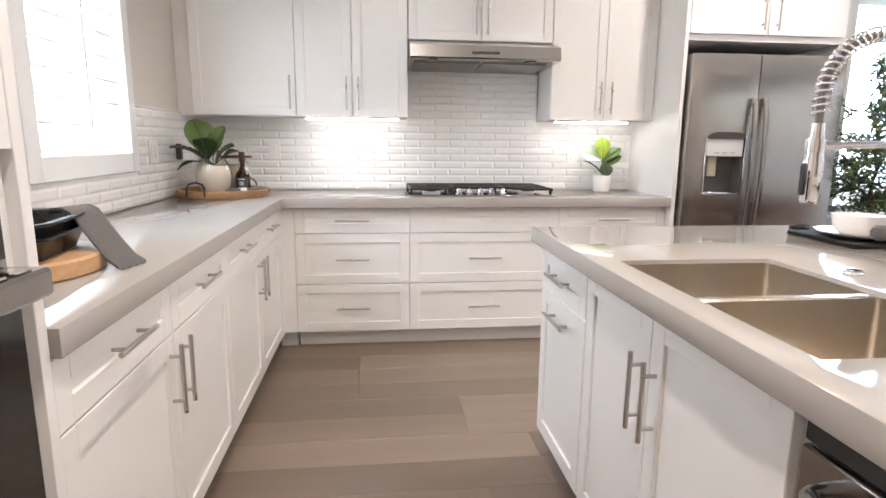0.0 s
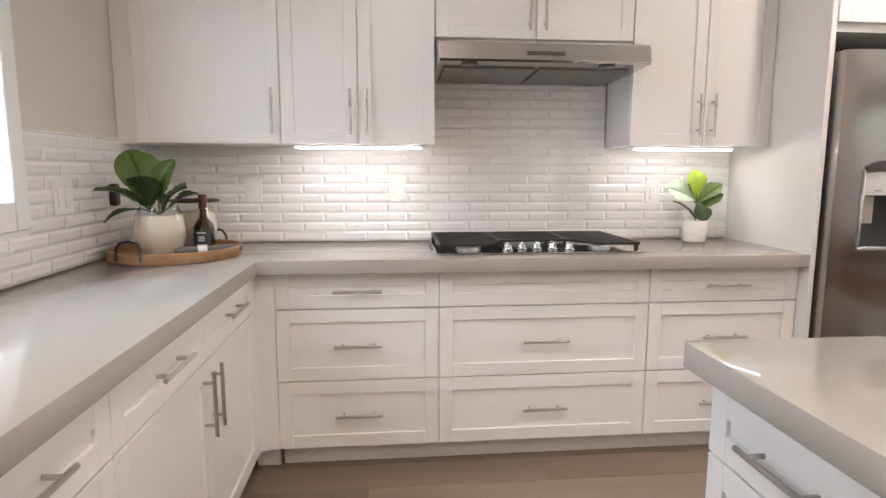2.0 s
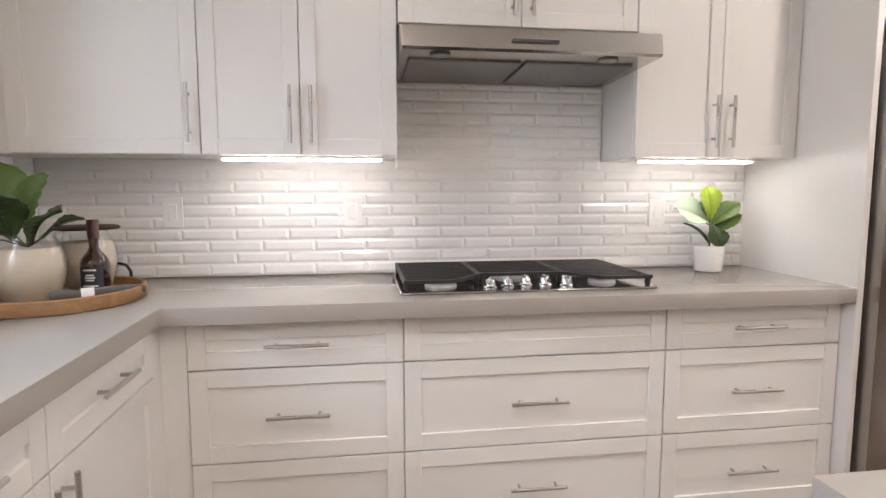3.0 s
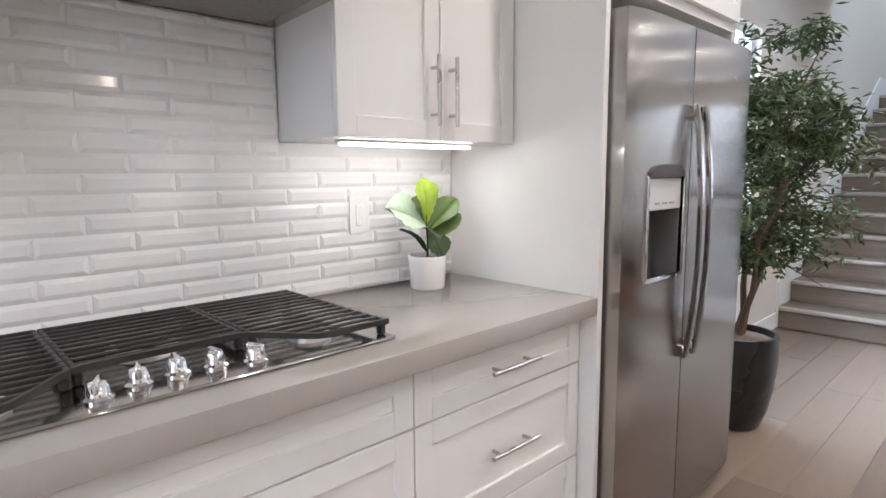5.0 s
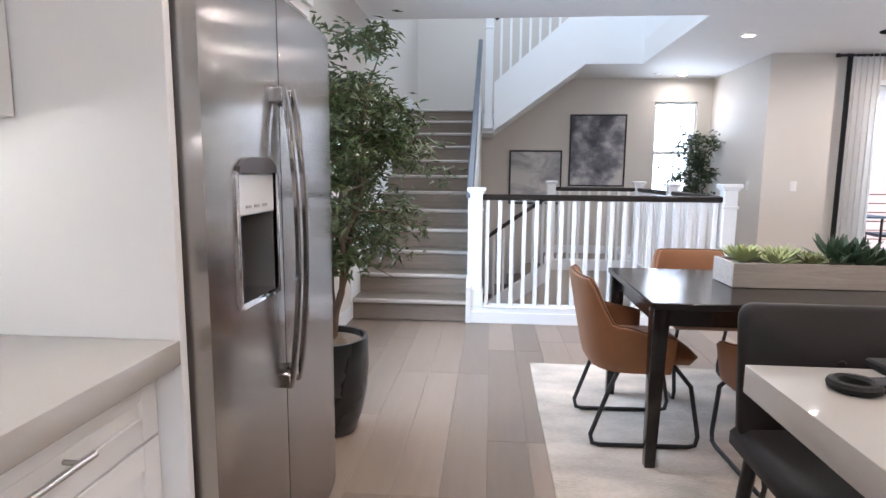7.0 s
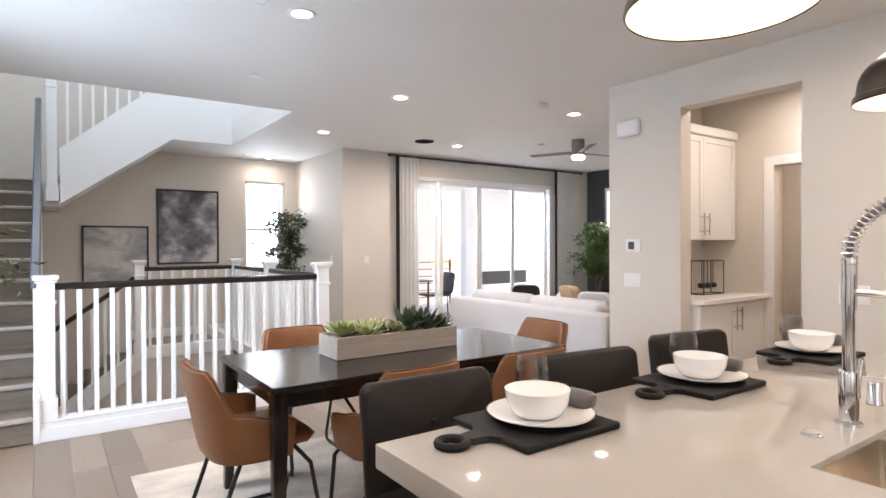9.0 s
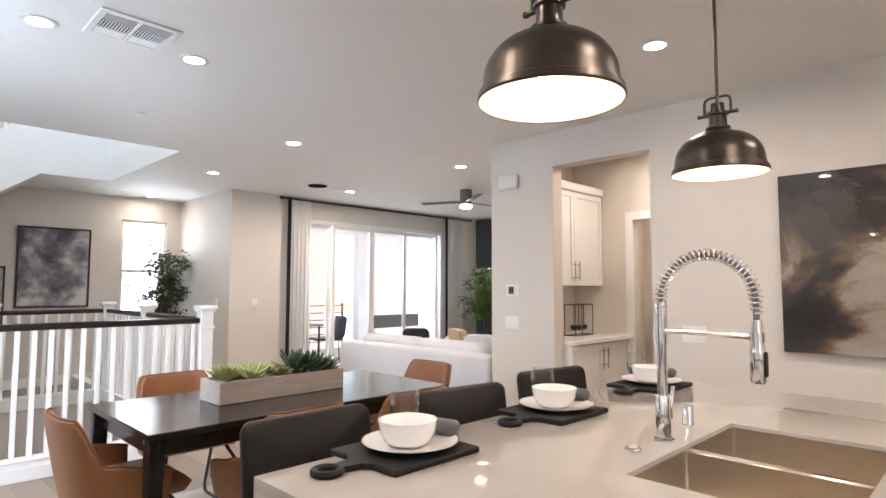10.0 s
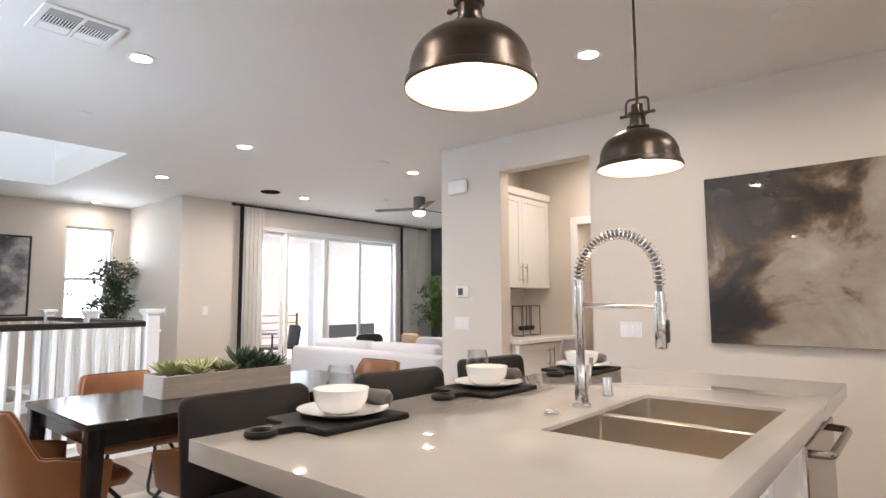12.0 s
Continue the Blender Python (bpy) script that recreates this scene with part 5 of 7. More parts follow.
# ---- leafy trees ----
def tree(name, label, at, pot_r, pot_h, height, spread, leaves, leaf_len, leaf_w, seed, mat, potmat=None, trunk_r=0.018, z_low=0.35, category="potted tree", lean=(0, 0), stems=3):
    rnd = random.Random(seed)
    c = thing(name, label, category, at)
    g = G()
    g.lathe([(0, 0), (pot_r * 0.60, 0), (pot_r * 0.68, 0.012), (pot_r * 0.84, pot_h * 0.20), (pot_r * 0.96, pot_h * 0.45), (pot_r * 1.01, pot_h * 0.70), (pot_r, pot_h * 0.97), (pot_r * 0.985, pot_h), (pot_r * 0.90, pot_h), (pot_r * 0.88, pot_h - 0.05), (0, pot_h - 0.05)], 40)
    part("pot", g, potmat or BLACKPOT, c, "black glazed pot", 60)
    g = G()
    g.lathe([(0, pot_h - 0.01), (pot_r * 0.4, pot_h - 0.012), (pot_r * 0.87, pot_h - 0.03), (pot_r * 0.87, pot_h - 0.045), (0, pot_h - 0.045)], 24)
    part("soil", g, SOIL, c, "moss and bark chips", 60)
    trunk, crown = G(), G()
    ends = []
    for s in range(stems):
        a = 2 * math.pi * s / stems + rnd.random()
        p = Vector((math.cos(a) * 0.03, math.sin(a) * 0.03, pot_h - 0.03))
        pts, rad = [p.copy()], [trunk_r]
        tgt = Vector((lean[0] + math.cos(a) * spread * 0.45, lean[1] + math.sin(a) * spread * 0.45, height * (0.80 + 0.15 * rnd.random())))
        m = 9
        for k in range(1, m + 1):
            u = k / m
            q = p.lerp(tgt, u) + Vector((rnd.uniform(-1, 1), rnd.uniform(-1, 1), 0)) * 0.03
            pts.append(q)
            rad.append(trunk_r * (1 - 0.8 * u))
        trunk.tube(pts, rad, 8)
        for k in range(3, m + 1):
            for b in range(3):
                ang = rnd.uniform(0, 2 * math.pi)
                u = k / m
                L = spread * rnd.uniform(0.45, 1.0) * (1.15 - 0.5 * abs(u - 0.55) * 2)
                d = Vector((math.cos(ang), math.sin(ang), rnd.uniform(-0.35, 0.75)))
                e = pts[k] + d * L
                midp = pts[k].lerp(e, 0.5) + Vector((0, 0, 0.06 * L))
                e.z -= 0.10 * L
                trunk.tube([pts[k], midp, e], [0.006, 0.004, 0.0018], 5)
                ends.append((pts[k], midp, e))
    part("trunk", trunk, BARK, c, "thin brown stems", 60)
    per = max(1, leaves // len(ends))
    for p0, p1, p2 in ends:
        for k in range(per):
            u = rnd.uniform(0.2, 1.05)
            q = (p0.lerp(p1, u * 2) if u < 0.5 else p1.lerp(p2, u * 2 - 1)) + Vector((rnd.gauss(0, 1), rnd.gauss(0, 1), rnd.gauss(0, 1))) * 0.035
            if q.z < pot_h + z_low:
                continue
            a = rnd.uniform(0, 2 * math.pi)
            el = rnd.uniform(-0.9, 0.6)
            d = Vector((math.cos(a) * math.cos(el), math.sin(a) * math.cos(el), math.sin(el)))
            s = d.cross(Vector((rnd.uniform(-0.4, 0.4), rnd.uniform(-0.4, 0.4), 1))).normalized()
            nn = s.cross(d)
            L = leaf_len * rnd.uniform(0.6, 1.2)
            w = leaf_w * rnd.uniform(0.7, 1.2)
            v = [q, q + d * L * 0.4 + s * w - nn * 0.003, q + d * L - nn * L * 0.12, q + d * L * 0.4 - s * w - nn * 0.003, q + d * L * 0.45 + nn * 0.004]
            crown.add(v, [(0, 1, 4), (1, 2, 4), (2, 3, 4), (3, 0, 4)])
    tagged(part("crown", crown, mat, c, "dense small narrow leaves", 0), kind="stuff")
    return c


TREELEAF = material("olive_leaf", (0.070, 0.100, 0.028), 0.42, grain=0.2, grain_scale=30, stain=0.5, stain_scale=5, rough_var=0.1)
tree("potted_tree", "tall leafy faux tree in a black glazed pot", (3.33, 3.70, 0.001), 0.195, 0.48, 1.95, 0.43, 9000, 0.060, 0.0105, 4, TREELEAF, lean=(0.10, -0.06), z_low=0.32, stems=4)
tree("hall_plant", "bushy ficus in a dark pot by the hall window", (9.62, -0.12, 0.001), 0.17, 0.62, 1.98, 0.46, 2200, 0.085, 0.02, 8, LEAFDK, z_low=0.35, category="potted plant")
tree("living_room_tree", "leafy potted tree by the dark wall", (7.55, -5.2, 0.001), 0.2, 0.5, 1.85, 0.40, 4200, 0.085, 0.018, 12, LEAF, z_low=0.15)


# ---- windows ----
def shutter_window():
    c = thing("window_1", "white plantation shutter window above the counter", "window", (XL, 0, 0), kind="structure")
    y0, y1, z0, z1 = KWIN
    g = G()
    for lo, hi in (((-0.002, y0 - 0.09, z0 - 0.09), (0.03, y0, z1 + 0.09)), ((-0.002, y1, z0 - 0.09), (0.03, y1 + 0.07, z1 + 0.09)),
                   ((-0.002, y0, z1), (0.03, y1, z1 + 0.09)), ((-0.002, y0, z0 - 0.09), (0.03, y1, z0))):
        g.box(lo, hi, 0.004)
    part("window_frame", g, TRIM, c)
    g = G()
    g.box((-0.10, y0, z0), (-0.09, y1, z1), 0)
    p = part("pane", g, PANE, c)
    p.visible_shadow = False
    n = 12
    for i in range(n):
        z = z0 + 0.05 + (z1 - z0 - 0.10) * i / (n - 1)
        g = G()
        g.box((-0.045, y0 + 0.006, -0.005), (0.045, y1 - 0.006, 0.005), 0.004)
        g.turned(pose(-0.035, 0, z, 0, 50, 0))
        part("slat", g, TRIM, c)
    g = G()
    g.box((0.010, (y0 + y1) / 2 + 0.02, z0 + 0.05), (0.022, (y0 + y1) / 2 + 0.034, z1 - 0.03), 0.002)
    part("tilt_rod", g, TRIM, c)
    return c


shutter_window()


def sash_window(name, x, y0, y1, z0, z1, mid, label):
    """An upright sash window in a wall across x."""
    c = thing(name, label, "window", (x, 0, 0), kind="structure")
    g = G()
    g.box((0.03, y0, z0), (0.08, y0 + 0.04, z1), 0.003)
    g.box((0.03, y1 - 0.04, z0), (0.08, y1, z1), 0.003)
    g.box((0.03, y0, z1 - 0.04), (0.08, y1, z1), 0.003)
    g.box((0.03, y0, z0), (0.08, y1, z0 + 0.05), 0.003)
    g.box((0.025, y0, mid - 0.025), (0.085, y1, mid + 0.025), 0.003)
    part("window_frame", g, TRIM, c)
    g = G()
    g.box((-0.03, y0 - 0.03, z0 - 0.03), (0.10, y1 + 0.03, z0), 0.004)
    part("window_sill", g, TRIM, c)
    for a, b in ((z0 + 0.05, mid - 0.025), (mid + 0.025, z1 - 0.04)):
        g = G()
        g.box((0.05, y0 + 0.04, a), (0.056, y1 - 0.04, b), 0)
        p = part("pane", g, PANE, c)
        p.visible_shadow = False
    return c


sash_window("window_2", XF, HWIN[0], HWIN[1], HWIN[2], HWIN[3], 1.61, "white sash window in the hall wall")

c = thing("window_3", "white framed dining window behind the tree", "window", (0, YS, 0), kind="structure")
x0, x1, z0, z1 = DWIN
g = G()
g.box((x0, 0.05, z0), (x0 + 0.05, 0.11, z1), 0.003)
g.box((x1 - 0.05, 0.05, z0), (x1, 0.11, z1), 0.003)
g.box((x0, 0.05, z1 - 0.05), (x1, 0.11, z1), 0.003)
g.box((x0, 0.05, z0), (x1, 0.11, z0 + 0.05), 0.003)
g.box(((x0 + x1) / 2 - 0.025, 0.05, z0), ((x0 + x1) / 2 + 0.025, 0.11, z1), 0.003)
part("window_frame", g, TRIM, c)
g = G()
g.box((x0 - 0.03, -0.03, z0 - 0.03), (x1 + 0.03, 0.05, z0), 0.004)
part("window_sill", g, TRIM, c)
for a, b in ((x0 + 0.05, (x0 + x1) / 2 - 0.025), ((x0 + x1) / 2 + 0.025, x1 - 0.05)):
    g = G()
    g.box((a, 0.075, z0 + 0.05), (b, 0.081, z1 - 0.05), 0)
    p = part("pane", g, PANE, c)
    p.visible_shadow = False

c = thing("sliding_door", "white framed four-panel sliding glass doors to the balcony", "sliding door", (XD, 0, 0), kind="structure")
y0, y1, z0, z1 = SDOOR
g = G()
g.box((0.0, y0, z1 - 0.06), (0.14, y1, z1), 0.004)
g.box((0.0, y0, z0), (0.14, y1, z0 + 0.04), 0.004)
g.box((0.0, y0, z0), (0.14, y0 + 0.05, z1), 0.004)
g.box((0.0, y1 - 0.05, z0), (0.14, y1, z1), 0.004)
part("door_frame", g, TRIM, c)
edges = [y0 + 0.05, -3.72, -2.95, -2.15, y1 - 0.05]
for k in range(4):
    a, b = edges[k], edges[k + 1]
    xo = 0.03 if k in (1, 2) else 0.08
    g = G()
    w = 0.055
    g.box((xo, a, z0 + 0.04), (xo + 0.04, a + w, z1 - 0.06), 0.003)
    g.box((xo, b - w, z0 + 0.04), (xo + 0.04, b, z1 - 0.06), 0.003)
    g.box((xo, a + w, z1 - 0.06 - 0.06), (xo + 0.04, b - w, z1 - 0.06), 0.003)
    g.box((xo, a + w, z0 + 0.04), (xo + 0.04, b - w, z0 + 0.12), 0.003)
    d = part("door_panel", g, TRIM, c)
    g = G()
    g.box((xo + 0.017, a + w, z0 + 0.12), (xo + 0.023, b - w, z1 - 0.12), 0)
    p = part("pane", g, PANE, d)
    p.visible_shadow = False

# window in the dark wall
c = thing("window_4", "white framed window in the dark living room wall", "window", (0, YL, 0), kind="structure")
g = G()
g.box((7.1, -0.09, 0.9), (7.14, -0.04, 2.4), 0.003)
g.box((7.71, -0.09, 0.9), (7.75, -0.04, 2.4), 0.003)
g.box((7.14, -0.09, 0.9), (7.71, -0.04, 0.95), 0.003)
g.box((7.14, -0.09, 2.35), (7.71, -0.04, 2.4), 0.003)
g.box((7.14, -0.09, 1.62), (7.71, -0.04, 1.66), 0.003)
part("window_frame", g, TRIM, c)


# ---- curtains ----
def curtain(y0, y1, label, mat, name="curtain", amp=0.018, waves=5, x=XD - 0.10):
    g = G()
    n = waves * 12
    v, f = [], []
    rows = 6
    for j in range(rows + 1):
        z = 0.02 + 2.69 * j / rows
        for i in range(n + 1):
            u = i / n
            ph = 2 * math.pi * waves * u
            a = amp * (0.75 + 0.25 * j / rows) * (1 + 0.15 * math.sin(7 * u + j))
            v.append((x + a * math.sin(ph), y0 + (y1 - y0) * u + 0.006 * math.sin(2 * ph), z))
            v.append((x + a * math.sin(ph) + 0.004, y0 + (y1 - y0) * u + 0.006 * math.sin(2 * ph), z))
    W = 2 * (n + 1)
    for j in range(rows):
        for i in range(n):
            a = j * W + 2 * i
            f.append((a, a + 2, a + 2 + W, a + W))
            f.append((a + 1, a + 3, a + 3 + W, a + 1 + W))
    for j in range(rows):
        for i in (0, n):
            a = j * W + 2 * i
            f.append((a, a + 1, a + 1 + W, a + W))
    g.add(v, f)
    return single(name, g, mat, label, "curtain", 60, group="curtains at the sliding doors")


curtain(-1.66, -1.325, "white floor-length curtain hanging beside the sliding doors", CURTAIN)
curtain(-1.32, -1.26, "black border panel of the curtain by the sliding doors", BLKCURT, waves=2, amp=0.02)
curtain(-5.10, -4.68, "white grommet curtain beside the sliding doors", CURTAIN)
curtain(-4.675, -4.61, "black border panel of the grommet curtain", BLKCURT, waves=2, amp=0.02)
c = thing("curtain_rod", "long black curtain rod above the sliding doors", "curtain rod", (XD - 0.10, 0, 2.69))
g = G()
g.cyl((0, -5.3, 0), (0, -1.17, 0), 0.017, seg=12)
part("rod", g, BLKMETAL, c)
for y in (-5.32, -1.15):
    g = G()
    g.lathe([(0, -0.03), (0.02, -0.02), (0.026, 0), (0.02, 0.02), (0, 0.03)], 14)
    g.turned(pose(0, y, 0, 90, 0, 0))
    part("finial", g, BLKMETAL, c)
for y in (-5.2, -3.1, -1.22):
    g = G()
    g.cyl((0, y, 0), (0.10, y, 0), 0.009, seg=8)
    part("bracket", g, BLKMETAL, c)


# ---- sofa and living room ----
def sofa():
    c = thing("sofa", "white linen three-seat sofa with its back to the dining area", "sofa", (5.22, -1.06, 0.0))
    L = 1.20
    g = G()
    g.box((-L, -0.98, 0.09), (L, -0.02, 0.40), 0.03)
    part("base", g, SOFA, c, "", 60)
    g = G()
    g.box((-L, -0.20, 0.09), (L, 0.0, 0.715), 0.035)
    part("back", g, SOFA, c, "", 60)
    for s in (-1, 1):
        g = G()
        g.box((s * L - (0.2 if s > 0 else 0), -0.98, 0.09), (s * L + (0.2 if s < 0 else 0), -0.19, 0.62), 0.035)
        part("arm", g, SOFA, c, "", 60)
    for a, b in ((-1.0, 0.0), (0.0, 1.0)):
        g = G()
        g.box((a + 0.005, -0.40, 0.46), (b - 0.005, -0.17, 0.80), 0.06)
        part("back_cushion", g, SOFA, c, "", 60)
        g = G()
        g.box((a + 0.005, -0.98, 0.40), (b - 0.005, -0.40, 0.54), 0.04)
        part("seat_cushion", g, SOFA, c, "", 60)
    for x in (-1.1, 1.1):
        for y in (-0.9, -0.1):
            g = G()
            g.cyl((x, y, 0), (x, y, 0.09), 0.02, seg=10)
            part("foot", g, BLKMETAL, c)
    return c


sofa()
for x, y, turn, mat, lab in ((4.55, -1.62, 20, SOFA, "white linen throw pillow on the sofa"), (6.20, -2.17, 40, BLKLEATHER, "dark throw pillow in the living room"), (5.67, -2.50, -20, material("tan_pillow", (0.5, 0.36, 0.22), 0.9, grain=0.2, grain_scale=200), "tan throw pillow in the living room")):
    c = thing("throw_pillow", lab, "pillow", (x, y, 0.505 if x > 5 else 0.545), turn)
    g = G()
    rounded_panel(g, 0.36, 0.32, 0.13, 0.08, 0.0, 0.25, 0.0)
    part("cushion", g, mat, c, "", 60)
c = thing("armchair", "pale upholstered armchair beyond the sofa", "armchair", (5.9, -2.75, -0.115), 200)
g = G()
g.box((-0.4, -0.4, 0.12), (0.4, 0.4, 0.54), 0.05)
part("seat", g, SOFA, c, "", 60)
g = G()
g.box((-0.4, 0.25, 0.12), (0.4, 0.45, 0.80), 0.06)
part("back", g, SOFA, c, "", 60)

# ---- pictures ----
def art_material(name, seed, stops, scale=2.2, gloss=0.35, warp=1.6, stretch=(1, 1, 1), coat=0.0, drift=(0, 0, 0)):
    m = bpy.data.materials.new(name)
    m.use_nodes = True
    n, ln = m.node_tree.nodes, m.node_tree.links
    b = n["Principled BSDF"]
    tc = n.new("ShaderNodeTexCoord")
    mp = n.new("ShaderNodeMapping")
    mp.inputs["Location"].default_value = (seed * 3.1, seed * 1.7, seed * 2.3)
    mp.inputs["Scale"].default_value = stretch
    ln.new(tc.outputs["Object"], mp.inputs[0])
    a = n.new("ShaderNodeTexNoise")
    a.inputs["Scale"].default_value, a.inputs["Detail"].default_value, a.inputs["Distortion"].default_value = scale, 10, warp
    a.inputs["Roughness"].default_value = 0.58
    ln.new(mp.outputs[0], a.inputs["Vector"])
    r = n.new("ShaderNodeValToRGB")
    el = r.color_ramp.elements
    while len(el) < len(stops):
        el.new(0.5)
    for e, (p, col) in zip(el, stops):
        e.position, e.color = p, (*col, 1)
    # a slow drift from one side to the other
    dot = n.new("ShaderNodeVectorMath")
    dot.operation = "DOT_PRODUCT"
    dot.inputs[1].default_value = drift
    ln.new(tc.outputs["Object"], dot.inputs[0])
    su = n.new("ShaderNodeMath")
    su.operation = "ADD"
    ln.new(a.outputs["Fac"], su.inputs[0])
    ln.new(dot.outputs["Value"], su.inputs[1])
    ln.new(su.outputs[0], r.inputs[0])
    ln.new(r.outputs[0], b.inputs["Base Color"])
    b.inputs["Roughness"].default_value = gloss
    b.inputs["Coat Weight"].default_value = coat
    b.inputs["Coat Roughness"].default_value = 0.03
    fine = n.new("ShaderNodeTexNoise")
    fine.inputs["Scale"].default_value = 70
    ln.new(tc.outputs["Object"], fine.inputs["Vector"])
    bp = n.new("ShaderNodeBump")
    bp.inputs["Strength"].default_value, bp.inputs["Distance"].default_value = 0.06, 0.004
    ln.new(fine.outputs["Fac"], bp.inputs["Height"])
    ln.new(bp.outputs[0], b.inputs["Normal"])
    return m


ART1 = art_material("marbled_painting", 7.3, [(0.26, (0.014, 0.011, 0.011)), (0.37, (0.04, 0.032, 0.028)), (0.43, (0.13, 0.088, 0.055)), (0.49, (0.29, 0.24, 0.195)), (0.60, (0.37, 0.325, 0.28)), (0.8, (0.56, 0.52, 0.47))], 1.55, 0.25, 0.75, (0.9, 1, 1.15), 0.6, (-0.34, 0, -0.20))
c = thing("wall_painting", "large glossy marbled grey and brown abstract painting", "painting", (0.86, YA + 0.0205, 1.525))
g = G()
g.box((-0.66, -0.02, -0.565), (0.66, 0.022, 0.565), 0.003)
part("canvas", g, ART1, c)
ART2 = art_material("grey_painting", 5.0, [(0.36, (0.05, 0.05, 0.065)), (0.48, (0.17, 0.168, 0.19)), (0.57, (0.34, 0.33, 0.345)), (0.66, (0.58, 0.55, 0.52))], 2.2, 0.5, 0.15, (1, 1.3, 1.6), 0.0, (0, -0.10, -0.06))
ART3 = art_material("pale_painting", 9.0, [(0.30, (0.20, 0.20, 0.21)), (0.48, (0.42, 0.41, 0.41)), (0.60, (0.62, 0.60, 0.57))], 2.0, 0.5, 0.6, (1, 1.0, 2.2))
for y0, y1, z0, z1, mat, lab in ((0.845, 1.69, 1.09, 2.185, ART2, "grey abstract painting in a thin black frame"), (1.825, 2.63, 0.80, 1.628, ART3, "pale grey landscape painting in a thin black frame")):
    c = thing("framed_picture", lab, "picture", (XF - 0.022, (y0 + y1) / 2, (z0 + z1) / 2), group="pictures in the hall")
    w, h = (y1 - y0) / 2, (z1 - z0) / 2
    g = G()
    for s in (-1, 1):
        g.box((-0.02, s * w - 0.012, -h - 0.012), (0.021, s * w + 0.012, h + 0.012), 0.002)
        g.box((-0.02, -w, s * h - 0.012), (0.021, w, s * h + 0.012), 0.002)
    part("frame", g, BLKMETAL, c, "thin black frame")
    g = G()
    g.box((-0.008, -w + 0.011, -h + 0.011), (0.018, w - 0.011, h - 0.011), 0)
    part("print", g, mat, c)


# ---- fixtures on walls and ceiling ----
def can_light(x, y, watts=CAN_WATTS, lit=True, z=CEILZ):
    c = thing("recessed_light", "lit white recessed ceiling light", "ceiling light", (x, y, z), group="recessed ceiling lights")
    g = G()
    g.lathe([(0.058, -0.001), (0.085, -0.003), (0.085, -0.006), (0.075, -0.010), (0.058, -0.008)], 28)
    part("trim_ring", g, WHITEPL, c)
    g = G()
    g.lathe([(0, -0.005), (0.058, -0.005), (0.058, -0.0015), (0, -0.0015)], 24)
    part("lens", g, CANGLOW, c, "glowing lens")
    lamp("recessed_lamp", "AREA", watts, pose(x, y, z - 0.012), SOFTWARM, 0.12, spread=170, disk=True)


for p in ((3.925, 1.77), (5.274, 0.297), (4.836, -1.583), (7.205, 0.24), (1.845, 0.017), (3.99, 2.538)):
    can_light(*p)
# these three are guessed: added on unseen ceiling to light the kitchen
for p in ((2.0, 2.95), (0.10, 1.7), (0.10, 0.2)):
    can_light(*p, 4.3)
can_light(9.631, 0.14, 1.2)
can_light(7.119, -1.71, 6.0)
# passage and inner-room lights, added out of view to brighten both
can_light(2.75, -1.75, 2.9)
can_light(2.75, -3.2, 3.8)
for x0, x1 in ((-0.39, 0.19), (1.19, 1.69)):
    c = thing("under_cabinet_strip", "slim lit strip light under the wall cabinet", "strip light", ((x0 + x1) / 2, 3.985, UZ))
    g = G()
    g.box(((x0 - x1) / 2, -0.02, -0.008), ((x1 - x0) / 2, 0.02, -0.0005), 0.002)
    part("housing", g, WHITEPL, c)
    g = G()
    g.box(((x0 - x1) / 2 + 0.008, -0.016, -0.016), ((x1 - x0) / 2 - 0.008, 0.016, -0.0082), 0.004)
    part("diffuser", g, STRIP, c, "glowing diffuser")

c = thing("ceiling_vent", "white slatted ceiling air vent", "air vent", (3.765, 2.16, CEILZ))
g = G()
for s in (-1, 1):
    g.box((s * 0.165 - 0.018, -0.195, -0.012), (s * 0.165 + 0.018, 0.195, -0.001), 0.003)
    g.box((-0.165, s * 0.178 - 0.018, -0.012), (0.165, s * 0.178 + 0.018, -0.001), 0.003)
g.box((-0.15, -0.008, -0.012), (0.15, 0.008, -0.001), 0.002)
part("frame", g, WHITEPL, c)
# near-black sheet: the shade behind the slats is put into its colour
g = G()
g.box((-0.15, -0.165, -0.0025), (0.15, 0.165, -0.0012), 0)
part("backing", g, material("duct_shade_sheet", (0.03, 0.03, 0.032), 0.7), c, "dark sheet standing in for the shaded duct")
for side in (-1, 1):
    g = G()
    g.box((-0.145, min(side * 0.012, side * 0.158), -0.0105), (-0.052, max(side * 0.012, side * 0.158), -0.003), 0.002)
    part("damper_plate", g, material("vent_grey", (0.34, 0.34, 0.34), 0.5), c, "grey damper plate")
    g = G()
    g.box((0.052, min(side * 0.012, side * 0.158), -0.0105), (0.145, max(side * 0.012, side * 0.158), -0.003), 0.002)
    part("face_plate", g, WHITEPL, c)
    for k in range(10):
        g = G()
        g.box((-0.05, -0.0032, -0.0015), (0.05, 0.0032, 0.0005), 0)
        g.turned(pose(0, side * (0.020 + 0.0145 * k), -0.007, -8 if side > 0 else 58, 0, 0))
        part("slat", g, WHITEPL, c)

